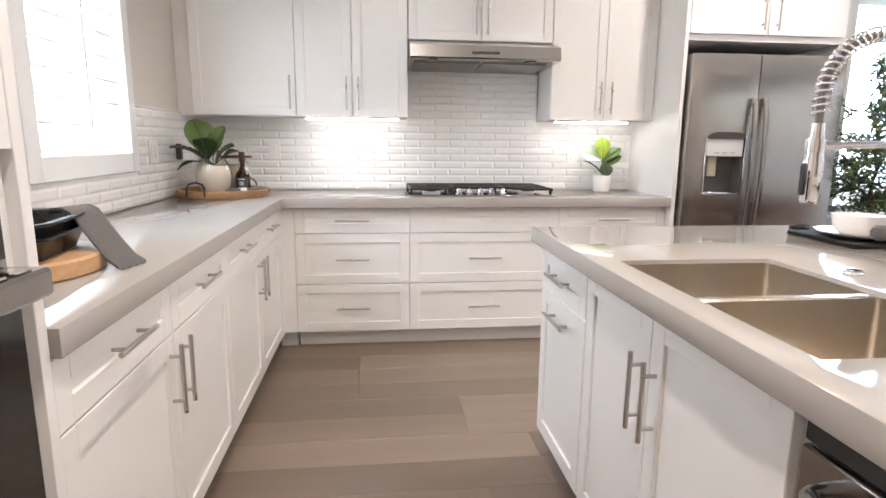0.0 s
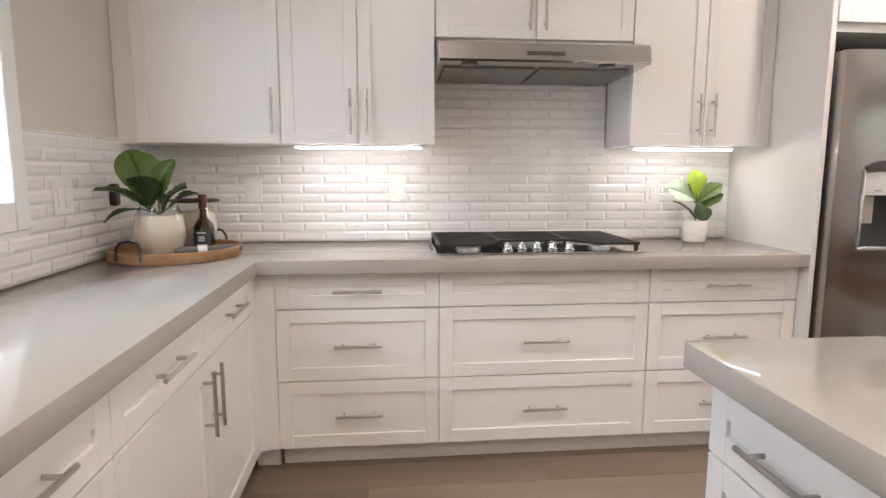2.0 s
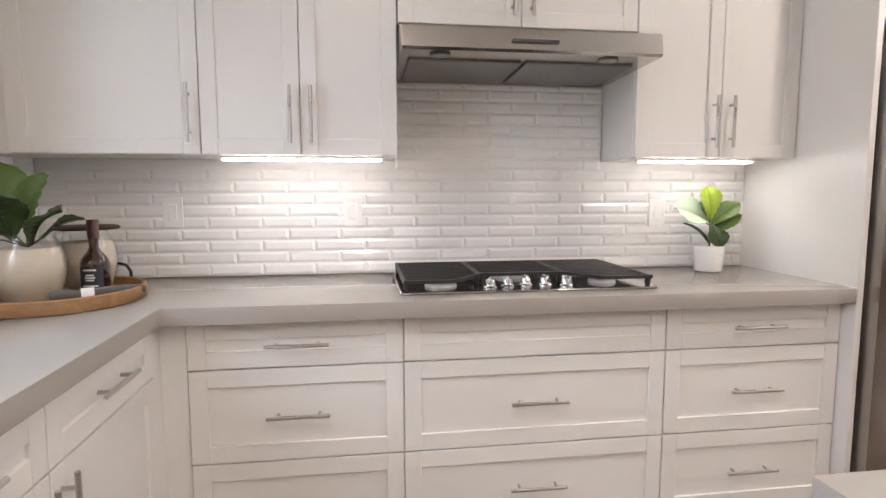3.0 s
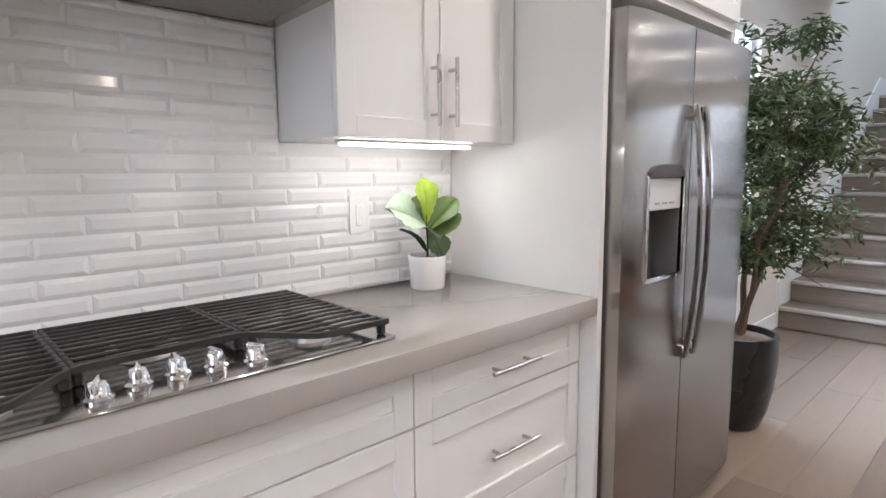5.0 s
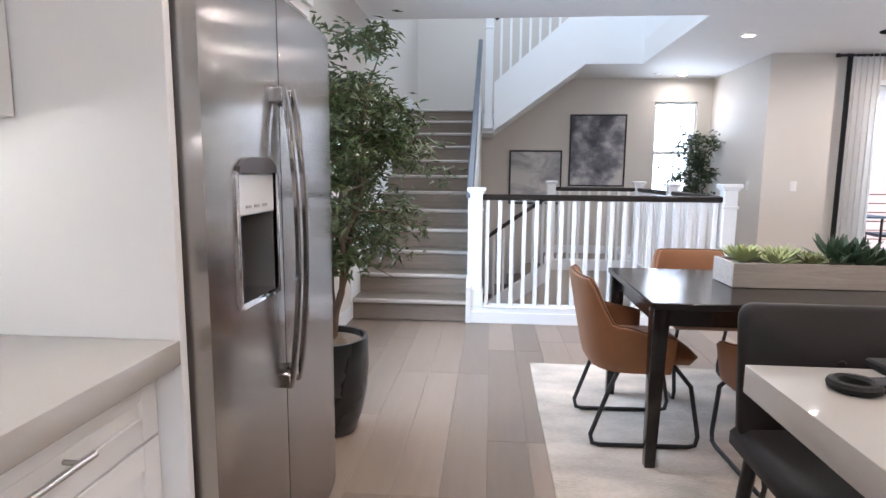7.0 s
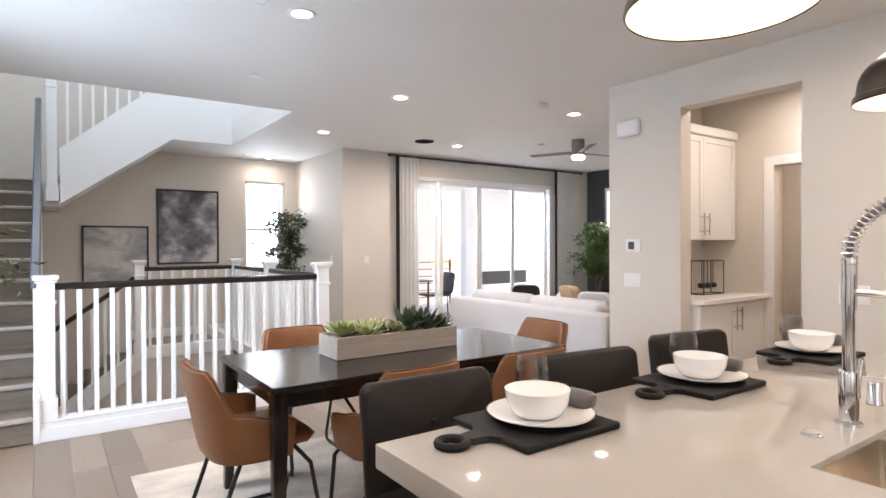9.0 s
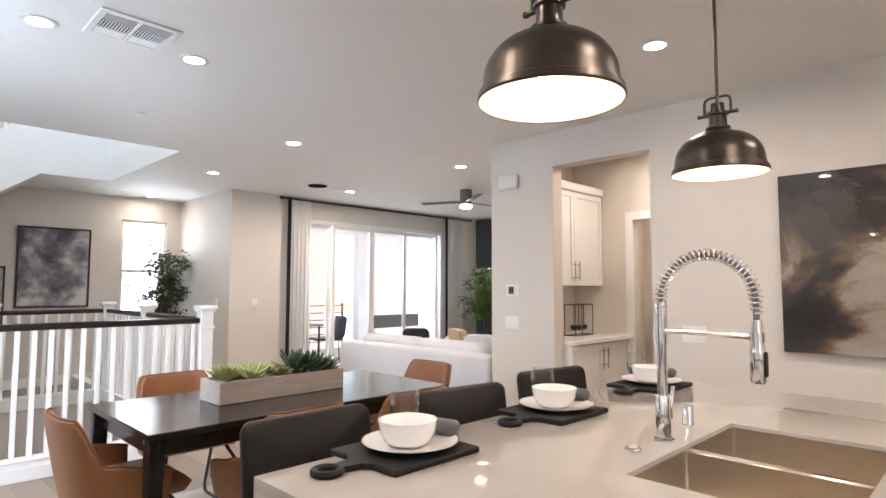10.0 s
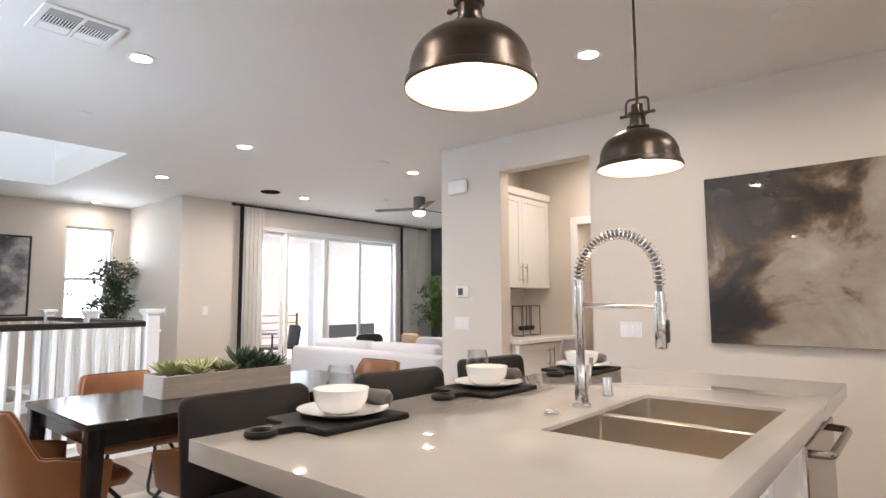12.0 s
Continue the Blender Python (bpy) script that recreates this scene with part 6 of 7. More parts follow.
for x, y, r, lab, mat in ((5.325, 1.641, 0.05, "small white smoke sensor on the ceiling", WHITEPL), (4.804, -1.028, 0.11, "round white ceiling speaker", CEIL), (0.832, -0.251, 0.10, "round white ceiling speaker", CEIL), (9.521, 0.535, 0.05, "small white sprinkler cap on the ceiling", WHITEPL), (6.39, -2.62, 0.04, "small white sprinkler cap on the ceiling", WHITEPL)):
    g = G()
    g.lathe([(0, -0.012), (r * 0.8, -0.012), (r, -0.006), (r, -0.0008), (0, -0.0008)], 28, (x, y, CEILZ))
    single("ceiling_sensor" if r < 0.08 else "ceiling_speaker", g, mat, lab, "sensor" if r < 0.08 else "speaker")
g = G()
g.lathe([(0, -0.006), (0.10, -0.006), (0.125, -0.010), (0.13, -0.0008), (0, -0.0008)], 32, (7.064, -1.131, CEILZ))
single("ceiling_speaker", g, material("black_grille", (0.008, 0.008, 0.008), 0.95, spec=0.1), "round black ceiling speaker near the curtains", "speaker")


def plate(y_or_x, z, w, h, wall, label, rockers=1, name="switch_plate", category="switch"):
    """A wall plate with rockers. wall: (axis, value, sign of its face)."""
    ax, val, sg = wall
    def place(a0, a1, z0, z1, d0, d1, b=0.0015):
        g = G()
        if ax == "y":
            g.box((a0, val + sg * d0, z0), (a1, val + sg * d1, z1), b)
        else:
            g.box((val + sg * d0, a0, z0), (val + sg * d1, a1, z1), b)
        return g
    c = thing(name, label, category, (0, 0, 0))
    part("plate", place(y_or_x - w / 2, y_or_x + w / 2, z - h / 2, z + h / 2, 0.0, 0.006), WHITEPL, c)
    for k in range(rockers):
        m = y_or_x + (k - (rockers - 1) / 2) * 0.046
        part("rocker", place(m - 0.016, m + 0.016, z - 0.033, z + 0.033, 0.0055, 0.009), WHITEPL, c)
    return c


SW = ("y", YA, 1)
plate(3.733, 1.045, 0.165, 0.118, SW, "white three-gang light switch on the greige wall", 3)
plate(2.098, 1.032, 0.165, 0.118, SW, "white triple outlet plate on the wall above the island", 3)
plate(-0.82, 1.14, 0.075, 0.118, ("x", XD, -1), "white light switch by the sliding doors")
plate(8.55, 1.14, 0.075, 0.118, ("y", -0.44, 1), "white light switch in the hall corner")
plate(0.072, 1.17, 0.075, 0.118, ("y", YB - 0.019, -1), "white outlet on the tiled backsplash", 1, "outlet", "outlet")
plate(1.392, 1.155, 0.075, 0.118, ("y", YB - 0.019, -1), "white outlet on the tiled backsplash", 1, "outlet", "outlet")
plate(-0.62, 1.17, 0.075, 0.118, ("y", YB - 0.019, -1), "white outlet on the tiled backsplash", 1, "outlet", "outlet")
plate(3.44, 1.17, 0.12, 0.118, ("x", XL + 0.019, 1), "white outlet on the tiled side wall", 2, "outlet", "outlet")
plate(0.35, 0.40, 0.075, 0.118, SW, "white low outlet on the greige wall", 1, "outlet", "outlet")
c = thing("thermostat", "white wall thermostat with a dark display", "thermostat", (3.72, YA, 1.34))
g = G()
g.box((-0.075, 0, -0.055), (0.075, 0.012, 0.055), 0.004)
part("body", g, WHITEPL, c)
g = G()
g.box((-0.015, 0.0115, -0.032), (0.045, 0.016, 0.032), 0.002)
part("display", g, material("display_grey", (0.08, 0.09, 0.10), 0.2), c, "dark grey display")
c = thing("door_chime", "white door chime box on the wall", "door chime", (3.755, YA, 2.345))
g = G()
g.box((-0.115, 0, -0.072), (0.115, 0.045, 0.072), 0.02)
part("cover", g, WHITEPL, c, "", 60)

# ceiling fan
c = thing("ceiling_fan", "grey flush ceiling fan with thin blades and lit lamp", "ceiling fan", (5.86, -2.79, CEILZ))
g = G()
g.lathe([(0, 0), (0.085, 0), (0.085, -0.20), (0.06, -0.215), (0, -0.215)], 28)
part("motor", g, material("fan_grey", (0.16, 0.155, 0.15), 0.4, 0.4), c, "grey motor drum")
g = G()
g.lathe([(0, -0.2155), (0.085, -0.2155), (0.09, -0.235), (0.07, -0.262), (0, -0.27)], 28)
part("lamp_lens", g, BULB, c, "glowing lens", 60)
for k in range(3):
    g = G()
    g.box((0.08, -0.055, -0.175), (0.66, 0.055, -0.168), 0.003)
    g.turned(pose(0, 0, 0, 8, 0, 120 * k + 25))
    part("blade", g, material("fan_blade", (0.12, 0.11, 0.105), 0.5), c, "dark thin blade")

# ---- pantry passage ----
c = thing("pantry_wall_cabinet", "white shaker wall cabinet with crown in the pantry passage", "cabinet", (3.515, -1.245, 1.385), -90)
carcass((0, 0, 0), (1.075, 0.317, 0.93), c)
for i in (0, 1):
    front("door", 0.533, 0.925, c, pose(0.002 + i * 0.537, -0.001, 0.002), "v", hpos=(0.495 if i == 0 else 0.038, 0.14))
g = G()
g.box((-0.01, -0.045, 0.93), (1.085, 0.317, 1.015), 0.012)
part("crown", g, CAB, c)
c = thing("pantry_base_cabinet", "white shaker base cabinet in the pantry passage", "cabinet", (3.225, -1.245, 0), -90)
carcass((0, 0, 0), (1.075, 0.605, 0.858), c, 0.105, (0, -1))
for i in (0, 1):
    front("door", 0.533, 0.735, c, pose(0.002 + i * 0.537, -0.001, 0.115), "v", hpos=(0.495 if i == 0 else 0.038, 0.60))
g = G()
g.box((3.175, -2.325, 0.86), (3.832, -1.235, 0.90), 0.003)
single("pantry_countertop", g, CERAM, "white countertop on the pantry base cabinet", "countertop")
c = thing("stemware_rack", "black wire rack with measuring spoons on the pantry counter", "rack", (3.50, -1.85, 0.9005))
g = G()
for x in (-0.06, 0.06):
    g.tube([(x, -0.16, 0.005), (x, 0.16, 0.005), (x, 0.16, 0.30), (x, -0.16, 0.30)], 0.005, 6, closed=True)
for y in (-0.16, 0.16):
    g.cyl((-0.06, y, 0.30), (0.06, y, 0.30), 0.005, seg=6)
    g.cyl((-0.06, y, 0.005), (0.06, y, 0.005), 0.005, seg=6)
part("wire_frame", g, BLKMETAL, c, "", 60)
for k, y in enumerate((-0.09, 0.0, 0.09)):
    g = G()
    g.cyl((0, y, 0.30), (0, y, 0.10), 0.004, seg=6)
    g.lathe([(0, 0.05), (0.03, 0.06), (0.036, 0.09), (0.03, 0.10), (0, 0.10)], 14, (0, y, 0))
    part("spoon", g, BLKMETAL, c, "", 60)
g = G()
for lo, hi in (((3.15, -2.33, 0), (3.235, -2.312, 2.13)), ((2.315, -2.33, 0), (2.40, -2.312, 2.13)), ((2.40, -2.33, 2.05), (3.15, -2.312, 2.13))):
    g.box(lo, hi, 0.004)
structure("door_trim", g, TRIM, "white casing round the inner doorway")
c = thing("inner_room_cabinet", "tan wood cabinet in the inner room", "cabinet", (2.9, -3.98, 0))
g = G()
g.box((-0.35, 0, 0), (0.5, 0.5, 0.85), 0.006)
part("body", g, material("tan_wood_cabinet", (0.48, 0.32, 0.18), 0.5, grain=0.12, grain_scale=20, stretch=(1, 1, 0.1)), c)
g = G()
g.box((-0.37, 0, 0.851), (0.52, 0.52, 0.89), 0.003)
part("top", g, CERAM, c)
c = thing("framed_picture", "tall brown abstract picture in a dark frame", "picture", (3.0, -3.978, 1.55))
g = G()
for s in (-1, 1):
    g.box((s * 0.17 - 0.015, -0.02, -0.5), (s * 0.17 + 0.015, 0.02, 0.5), 0.002)
    g.box((-0.17, -0.02, s * 0.49 - 0.015), (0.17, 0.02, s * 0.49 + 0.015), 0.002)
part("frame", g, BLKMETAL, c)
g = G()
g.box((-0.16, -0.015, -0.48), (0.16, 0.01, 0.48), 0)
part("print", g, art_material("brown_print", 3.0, [(0.3, (0.08, 0.05, 0.03)), (0.5, (0.45, 0.30, 0.17)), (0.7, (0.65, 0.5, 0.35))], 4.0), c)


# ---- outside ----
STUCCO = material("pale_stucco", (0.76, 0.77, 0.78), 0.9, grain=0.06, grain_scale=60, bump=0.3, bump_scale=90)
PINK = material("peach_stucco", (0.70, 0.52, 0.44), 0.9, grain=0.06, grain_scale=60, stain=0.06, bump=0.3, bump_scale=90)
g = G()
g.box((-60, -80, -3.2), (90, 80, -3.0), 0)
structure("ground", g, material("pale_paving", (0.42, 0.41, 0.39), 0.9, grain=0.15, grain_scale=3, stain=0.2, stain_scale=0.3), "pale paved ground outside")
g = G()
g.box((XD + WT, -8.2, -0.25), (11.6, -0.5, -0.02), 0)
structure("balcony_floor", g, material("balcony_tile", (0.55, 0.53, 0.5), 0.7, grain=0.1, grain_scale=20), "pale balcony floor")
g = G()
g.box((XD + WT, -8.2, 2.60), (11.7, -0.60, 2.9), 0)
structure("balcony_ceiling", g, STUCCO, "white balcony ceiling")
wall_y("wall_balcony", 10.95, 11.15, -8.2, -4.75, -0.02, 2.6, [], STUCCO, "white stucco balcony wall with fireplace")
g = G()
g.box((10.945, -6.6, 0.42), (10.952, -5.2, 0.72), 0)
single("outdoor_fireplace", g, BLACKPL, "black linear fireplace in the white balcony wall", "fireplace")
c = thing("balcony_railing", "thin metal cable railing at the balcony edge", "railing", (11.5, 0, 0))
for k in range(6):
    g = G()
    g.cyl((0, -4.7, 0.15 + 0.16 * k), (0, -0.6, 0.15 + 0.16 * k), 0.012, seg=6)
    part("rail", g, material("rust_rail", (0.25, 0.13, 0.09), 0.5), c)
for y in (-4.7, -3.3, -1.9, -0.6):
    g = G()
    g.box((-0.02, y - 0.02, -0.02), (0.02, y + 0.02, 1.0), 0)
    part("post", g, material("rust_rail", (0.25, 0.13, 0.09), 0.5), c)
c = thing("patio_table", "small dark patio table on the balcony", "patio table", (9.6, -2.3, -0.02))
g = G()
g.box((-0.4, -0.4, 0.70), (0.4, 0.4, 0.73), 0.004)
part("tabletop", g, material("patio_blue", (0.10, 0.16, 0.20), 0.3), c)
for sx in (-1, 1):
    for sy in (-1, 1):
        g = G()
        g.cyl((sx * 0.33, sy * 0.33, 0), (sx * 0.33, sy * 0.33, 0.70), 0.018, seg=8)
        part("leg", g, BLKMETAL, c)


def patio_chair(at, turn):
    c = thing("patio_chair", "dark woven patio chair on the balcony", "patio chair", at, turn, "patio chairs")
    g = G()
    g.box((-0.25, -0.25, 0.40), (0.25, 0.25, 0.44), 0.01)
    part("seat", g, BLKMETAL, c)
    g = G()
    rounded_panel(g, 0.5, 0.42, 0.03, 0.08, -0.06, 0.15, 0.42)
    g.turned(Matrix.Translation((0, 0.24, 0)))
    part("backrest", g, BLKMETAL, c, "", 60)
    for sx in (-1, 1):
        for sy in (-1, 1):
            g = G()
            g.cyl((sx * 0.22, sy * 0.22, 0), (sx * 0.22, sy * 0.2, 0.40), 0.012, seg=6)
            part("leg", g, BLKMETAL, c)
    return c


pc = patio_chair((9.55, -1.75, -0.02), 0)
copy_thing(pc, pose(9.75, -3.05, -0.02, 0, 0, 170))


def neighbour_house(at, w, mat, label):
    c = thing("house", label, "house", at)
    g = G()
    g.box((0, -w, 0), (9, w, 8.6), 0)
    part("wall", g, mat, c)
    g = G()
    g.prism([(-w - 0.4, 8.6), (w + 0.4, 8.6), (w * 0.2, 10.4), (-w * 0.2, 10.4)], 0, -0.4, 9.4)
    part("roof", g, material("roof_tile", (0.30, 0.20, 0.15), 0.9, grain=0.2, grain_scale=8), c)
    for y in (-4.2, -1.6, 1.2, 4.0):
        for z in (1.2, 4.4):
            if abs(y) > w - 0.8:
                continue
            g = G()
            for s in (-1, 1):
                g.box((-0.06, y + s * 0.45 - 0.05, z), (0.05, y + s * 0.45 + 0.05, z + 1.5), 0)
                g.box((-0.06, y - 0.5, z + (0 if s < 0 else 1.5) - 0.05), (0.05, y + 0.5, z + (0 if s < 0 else 1.5) + 0.05), 0)
            wdw = part("window", g, TRIM, c, "white window frame")
            g = G()
            g.box((-0.02, y - 0.4, z + 0.05), (-0.01, y + 0.4, z + 1.45), 0)
            part("pane", g, material("far_window_pane", (0.12, 0.15, 0.18), 0.1), wdw)
    return c


neighbour_house((21.0, -4.5, -3.0), 6.0, PINK, "peach stucco neighbouring house with white windows")
neighbour_house((24.0, 9.0, -3.0), 6.0, STUCCO, "white stucco neighbouring house with white windows")


# ---- oven tower beside the left counter ----
c = thing("oven_tower", "white tall cabinet housing a black built-in oven", "oven cabinet", (XL, 0.0, 0.0))
g = G()
D = -0.52 - XL
g.box((0.003, 0.52, 0.0), (D, 1.266, 0.30), 0.001)
g.box((0.003, 0.52, 1.20), (D, 1.266, 2.62), 0.001)
g.box((0.003, 1.246, 0.30), (D, 1.266, 1.20), 0.001)
g.box((0.003, 0.52, 0.30), (D, 0.57, 1.20), 0.001)
part("body", g, CAB, c, "", 30)
g = G()
g.box((0.003, 1.268, 0.0), (-0.500 - XL, 1.2965, 2.62), 0.0015)
part("side_panel", g, CAB, c)
d = front("door", 0.740, 1.38, c, pose(D + 0.001, 0.522, 1.215, 0, 0, 90), "")
oven = thing("wall_oven", "black glass built-in oven with stainless handle", "oven", (XL + D, 0.0, 0.0))
g = G()
g.box((-0.5, 0.572, 0.302), (0.004, 1.244, 1.198), 0.002)
part("housing", g, STEEL, oven)
g = G()
g.box((0.004, 0.58, 0.32), (0.022, 1.236, 0.985), 0.003)
part("door", g, BLACKGL, oven, "black glass door")
g = G()
g.box((0.004, 0.58, 1.05), (0.018, 1.222, 1.175), 0.003)
part("control_panel", g, BLACKGL, oven, "black glass control panel")
g = G()
g.box((0.002, 0.575, 0.990), (0.070, 1.243, 1.036), 0.006)
part("handle", g, STEEL, oven, "wide stainless handle ledge")
for k in range(3):
    g = G()
    g.box((0.03, 1.05 + 0.06 * k, 1.0362), (0.06, 1.09 + 0.06 * k, 1.041), 0.002)
    part("button", g, CHROME, oven)


# ---- things on the counters ----
def big_leaf(g, base, tip, width, up, droop=0.15, n=22, thick=0.0012):
    """A broad leaf from base to tip: a short stalk, a waist, a wide end, raised ribs and a wavy rim."""
    base, tip, up = Vector(base), Vector(tip), Vector(up)
    d = tip - base
    L = d.length
    t = d.normalized()
    s = t.cross(up).normalized()
    nn = s.cross(t)
    ks = (-1.0, -0.72, -0.42, -0.10, 0.0, 0.10, 0.42, 0.72, 1.0)
    m = len(ks)
    v, f = [], []
    for layer in (0, 1):
        for i in range(n + 1):
            u = i / n
            w = width * 0.60 * (math.sin(math.pi * min(1.0, u ** 1.15 * 0.97 + 0.015)) ** 0.75) * (0.62 + 0.62 * u)
            c0 = base + d * u + nn * (L * droop * math.sin(math.pi * u * 0.9) - thick * layer)
            for k in ks:
                rib = math.sin(2 * math.pi * (6.5 * u - 1.1 * abs(k)))
                lift = 0.20 * abs(k) ** 1.5 * w + 0.030 * width * rib * min(1.0, abs(k) * 2.2) + 0.05 * width * k * abs(k) * math.sin(8.0 * u + 2.0 * width * 40)
                v.append(c0 + s * (w * k) + nn * (lift - (0.004 * width / 0.06 if k == 0.0 else 0)))
    o = m * (n + 1)
    for layer in (0, 1):
        for i in range(n):
            for k in range(m - 1):
                a = layer * o + i * m + k
                f.append((a, a + 1, a + m + 1, a + m))
    for i in range(n):
        for k in (0, m - 1):
            a = i * m + k
            f.append((a, a + m, a + m + o, a + o))
    return g.add(v, f)


# round tray with plant vase, vase, bottle and napkin
TX, TY, TZ = -0.835, 3.735, 0.9155
c = thing("serving_tray", "round wooden tray with black handles on the counter", "tray", (TX, TY, TZ))
g = G()
g.lathe([(0, 0), (0.245, 0), (0.252, 0.006), (0.252, 0.040), (0.246, 0.044), (0.238, 0.040), (0.236, 0.012), (0, 0.010)], 48)
part("tray", g, TRAYWD, c, "", 50)
for a in (-110, 70):
    g = G()
    pts = [Vector((-0.055, 0, 0.015)), Vector((-0.055, 0.004, 0.06)), Vector((-0.04, 0.006, 0.082)), Vector((0, 0.008, 0.09)), Vector((0.04, 0.006, 0.082)), Vector((0.055, 0.004, 0.06)), Vector((0.055, 0, 0.015))]
    g.tube(pts, 0.0055, 8)
    g.turned(pose(0, 0, 0, 0, 0, a + 90) @ pose(0, -0.256, 0, 0, 0, 0))
    part("handle", g, BLKMETAL, c, "black bail handle", 60)


def vase(at, label, r=0.098, h=0.205, lip=True):
    c = thing("glass_vase", label, "vase", at, group="vases on the tray")
    g = G()
    prof = [(0, 0), (r * 0.66, 0), (r * 0.82, 0.02), (r * 0.98, h * 0.38), (r, h * 0.52), (r * 0.94, h * 0.72), (r * 0.80, h * 0.88), (r * 0.72, h * 0.94), (r * 0.74, h)]
    g.lathe(prof + [(p[0] - 0.003, p[1] + (0.004 if p[1] < 0.01 else 0)) if p[0] > 0.01 else (0, 0.004) for p in reversed(prof)], 40)
    part("glass", g, CLEAR, c, "", 60)
    g = G()
    g.lathe([(0, 0.006), (r * 0.62, 0.006), (r * 0.78, 0.022), (r * 0.94, h * 0.38), (r * 0.96, h * 0.52), (r * 0.91, h * 0.70), (r * 0.83, h * 0.80), (r * 0.5, h * 0.815), (0, h * 0.80)], 40)
    part("filling", g, CREAM, c, "cream filling", 60)
    return c


v1 = vase((-0.865, 3.66, TZ + 0.0125), "glass vase with cream filling and broad leaves")
v2 = vase((-0.80, 3.875, TZ + 0.0125), "covered glass vase with cream filling", 0.09, 0.20)
g = G()
g.lathe([(0, 0.202), (0.098, 0.202), (0.102, 0.206), (0.095, 0.214), (0, 0.218)], 36)
part("lid", g, material("dark_wood_lid", (0.06, 0.035, 0.022), 0.5, grain=0.2), v2, "dark wooden lid", 50)
g = G()
stem = Vector((0, 0, 0.165))
leaves = [((-0.02, -0.02, 0.20), (-0.11, 0.02, 0.41), 0.105, (0.5, -0.8, 0.2), LEAF), ((0.0, 0.0, 0.21), (0.085, -0.02, 0.375), 0.075, (-0.4, -0.8, 0.3), LEAF),
          ((-0.02, -0.03, 0.19), (-0.02, -0.13, 0.31), 0.085, (0, -0.3, 1), LEAFDK), ((0.02, -0.02, 0.18), (0.14, -0.08, 0.27), 0.08, (0, -0.4, 1), LEAFDK),
          ((-0.03, -0.02, 0.19), (-0.215, -0.05, 0.255), 0.055, (0, -0.2, 1), LEAFDK), ((0.03, 0.02, 0.19), (0.13, 0.07, 0.24), 0.05, (0, -0.2, 1), LEAFDK),
          ((-0.05, -0.03, 0.19), (-0.165, -0.09, 0.135), 0.035, (0, -0.2, 1), LEAFDK)]
for b, t, w, up, mat in leaves:
    g = G()
    big_leaf(g, b, t, w * 1.30, up)
    g.tube([stem, Vector(b)], 0.003, 6)
    part("leaf", g, mat, v1, "broad green leaf", 60)
# bottle
c = thing("sauce_bottle", "dark brown glass bottle with a label", "bottle", (-0.735, 3.775, TZ + 0.0125))
g = G()
g.lathe([(0, 0), (0.037, 0), (0.042, 0.005), (0.042, 0.10), (0.036, 0.118), (0.020, 0.138), (0.014, 0.150), (0.0135, 0.205), (0.016, 0.207), (0.016, 0.215), (0, 0.215)], 28)
part("bottle", g, material("dark_bottle", (0.035, 0.014, 0.008), 0.06, coat=0.6), c, "", 50)
g = G()
g.lathe([(0.0145, 0.180), (0.0172, 0.180), (0.0172, 0.236), (0.015, 0.238), (0, 0.238)], 20)
part("cap", g, material("bottle_wrap", (0.06, 0.02, 0.015), 0.4), c, "dark neck wrap", 50)
g = G()
v, f = [], []
for k in range(9):
    a = radians(-90 - 52 + 13 * k)
    for z in (0.018, 0.092):
        v.append((0.0428 * math.cos(a), 0.0428 * math.sin(a), z))
    for z in (0.018, 0.092):
        v.append((0.0421 * math.cos(a), 0.0421 * math.sin(a), z))
for k in range(8):
    f += [(4 * k, 4 * k + 1, 4 * k + 5, 4 * k + 4), (4 * k + 2, 4 * k + 3, 4 * k + 7, 4 * k + 6), (4 * k + 1, 4 * k + 3, 4 * k + 7, 4 * k + 5), (4 * k, 4 * k + 2, 4 * k + 6, 4 * k + 4)]
g.add(v, f)
lb = part("label", g, material("bottle_label", (0.03, 0.035, 0.05), 0.5), c, "dark label with pale crest", 60)
for z, w in ((0.080, 26), (0.064, 16), (0.056, 20), (0.048, 16), (0.030, 30)):
    g = G()
    v = []
    for k in range(5):
        a = radians(-90 - w + w * k / 2)
        v += [(0.0434 * math.cos(a), 0.0434 * math.sin(a), z), (0.0434 * math.cos(a), 0.0434 * math.sin(a), z + 0.005)]
    g.add(v, [(2 * k, 2 * k + 1, 2 * k + 3, 2 * k + 2) for k in range(4)])
    part("print_bar", g, WHITEPL, lb, "pale printed bar", 60)
c = thing("napkin", "rolled grey napkin lying on the tray", "napkin", (-0.715, 3.655, TZ + 0.032), 28)
g = G()
g.tube([(-0.09, 0, 0), (-0.07, 0, 0.002), (0, 0, 0), (0.10, 0, 0.003), (0.16, 0.02, 0.0)], [0.012, 0.019, 0.016, 0.019, 0.012], 12)
part("cloth", g, NAPKIN, c, "", 60)
g = G()
g.tube([(-0.012, 0, 0.0), (0.022, 0, 0.0)], 0.021, 16)
part("napkin_ring", g, CERAM, c, "white napkin ring", 60)

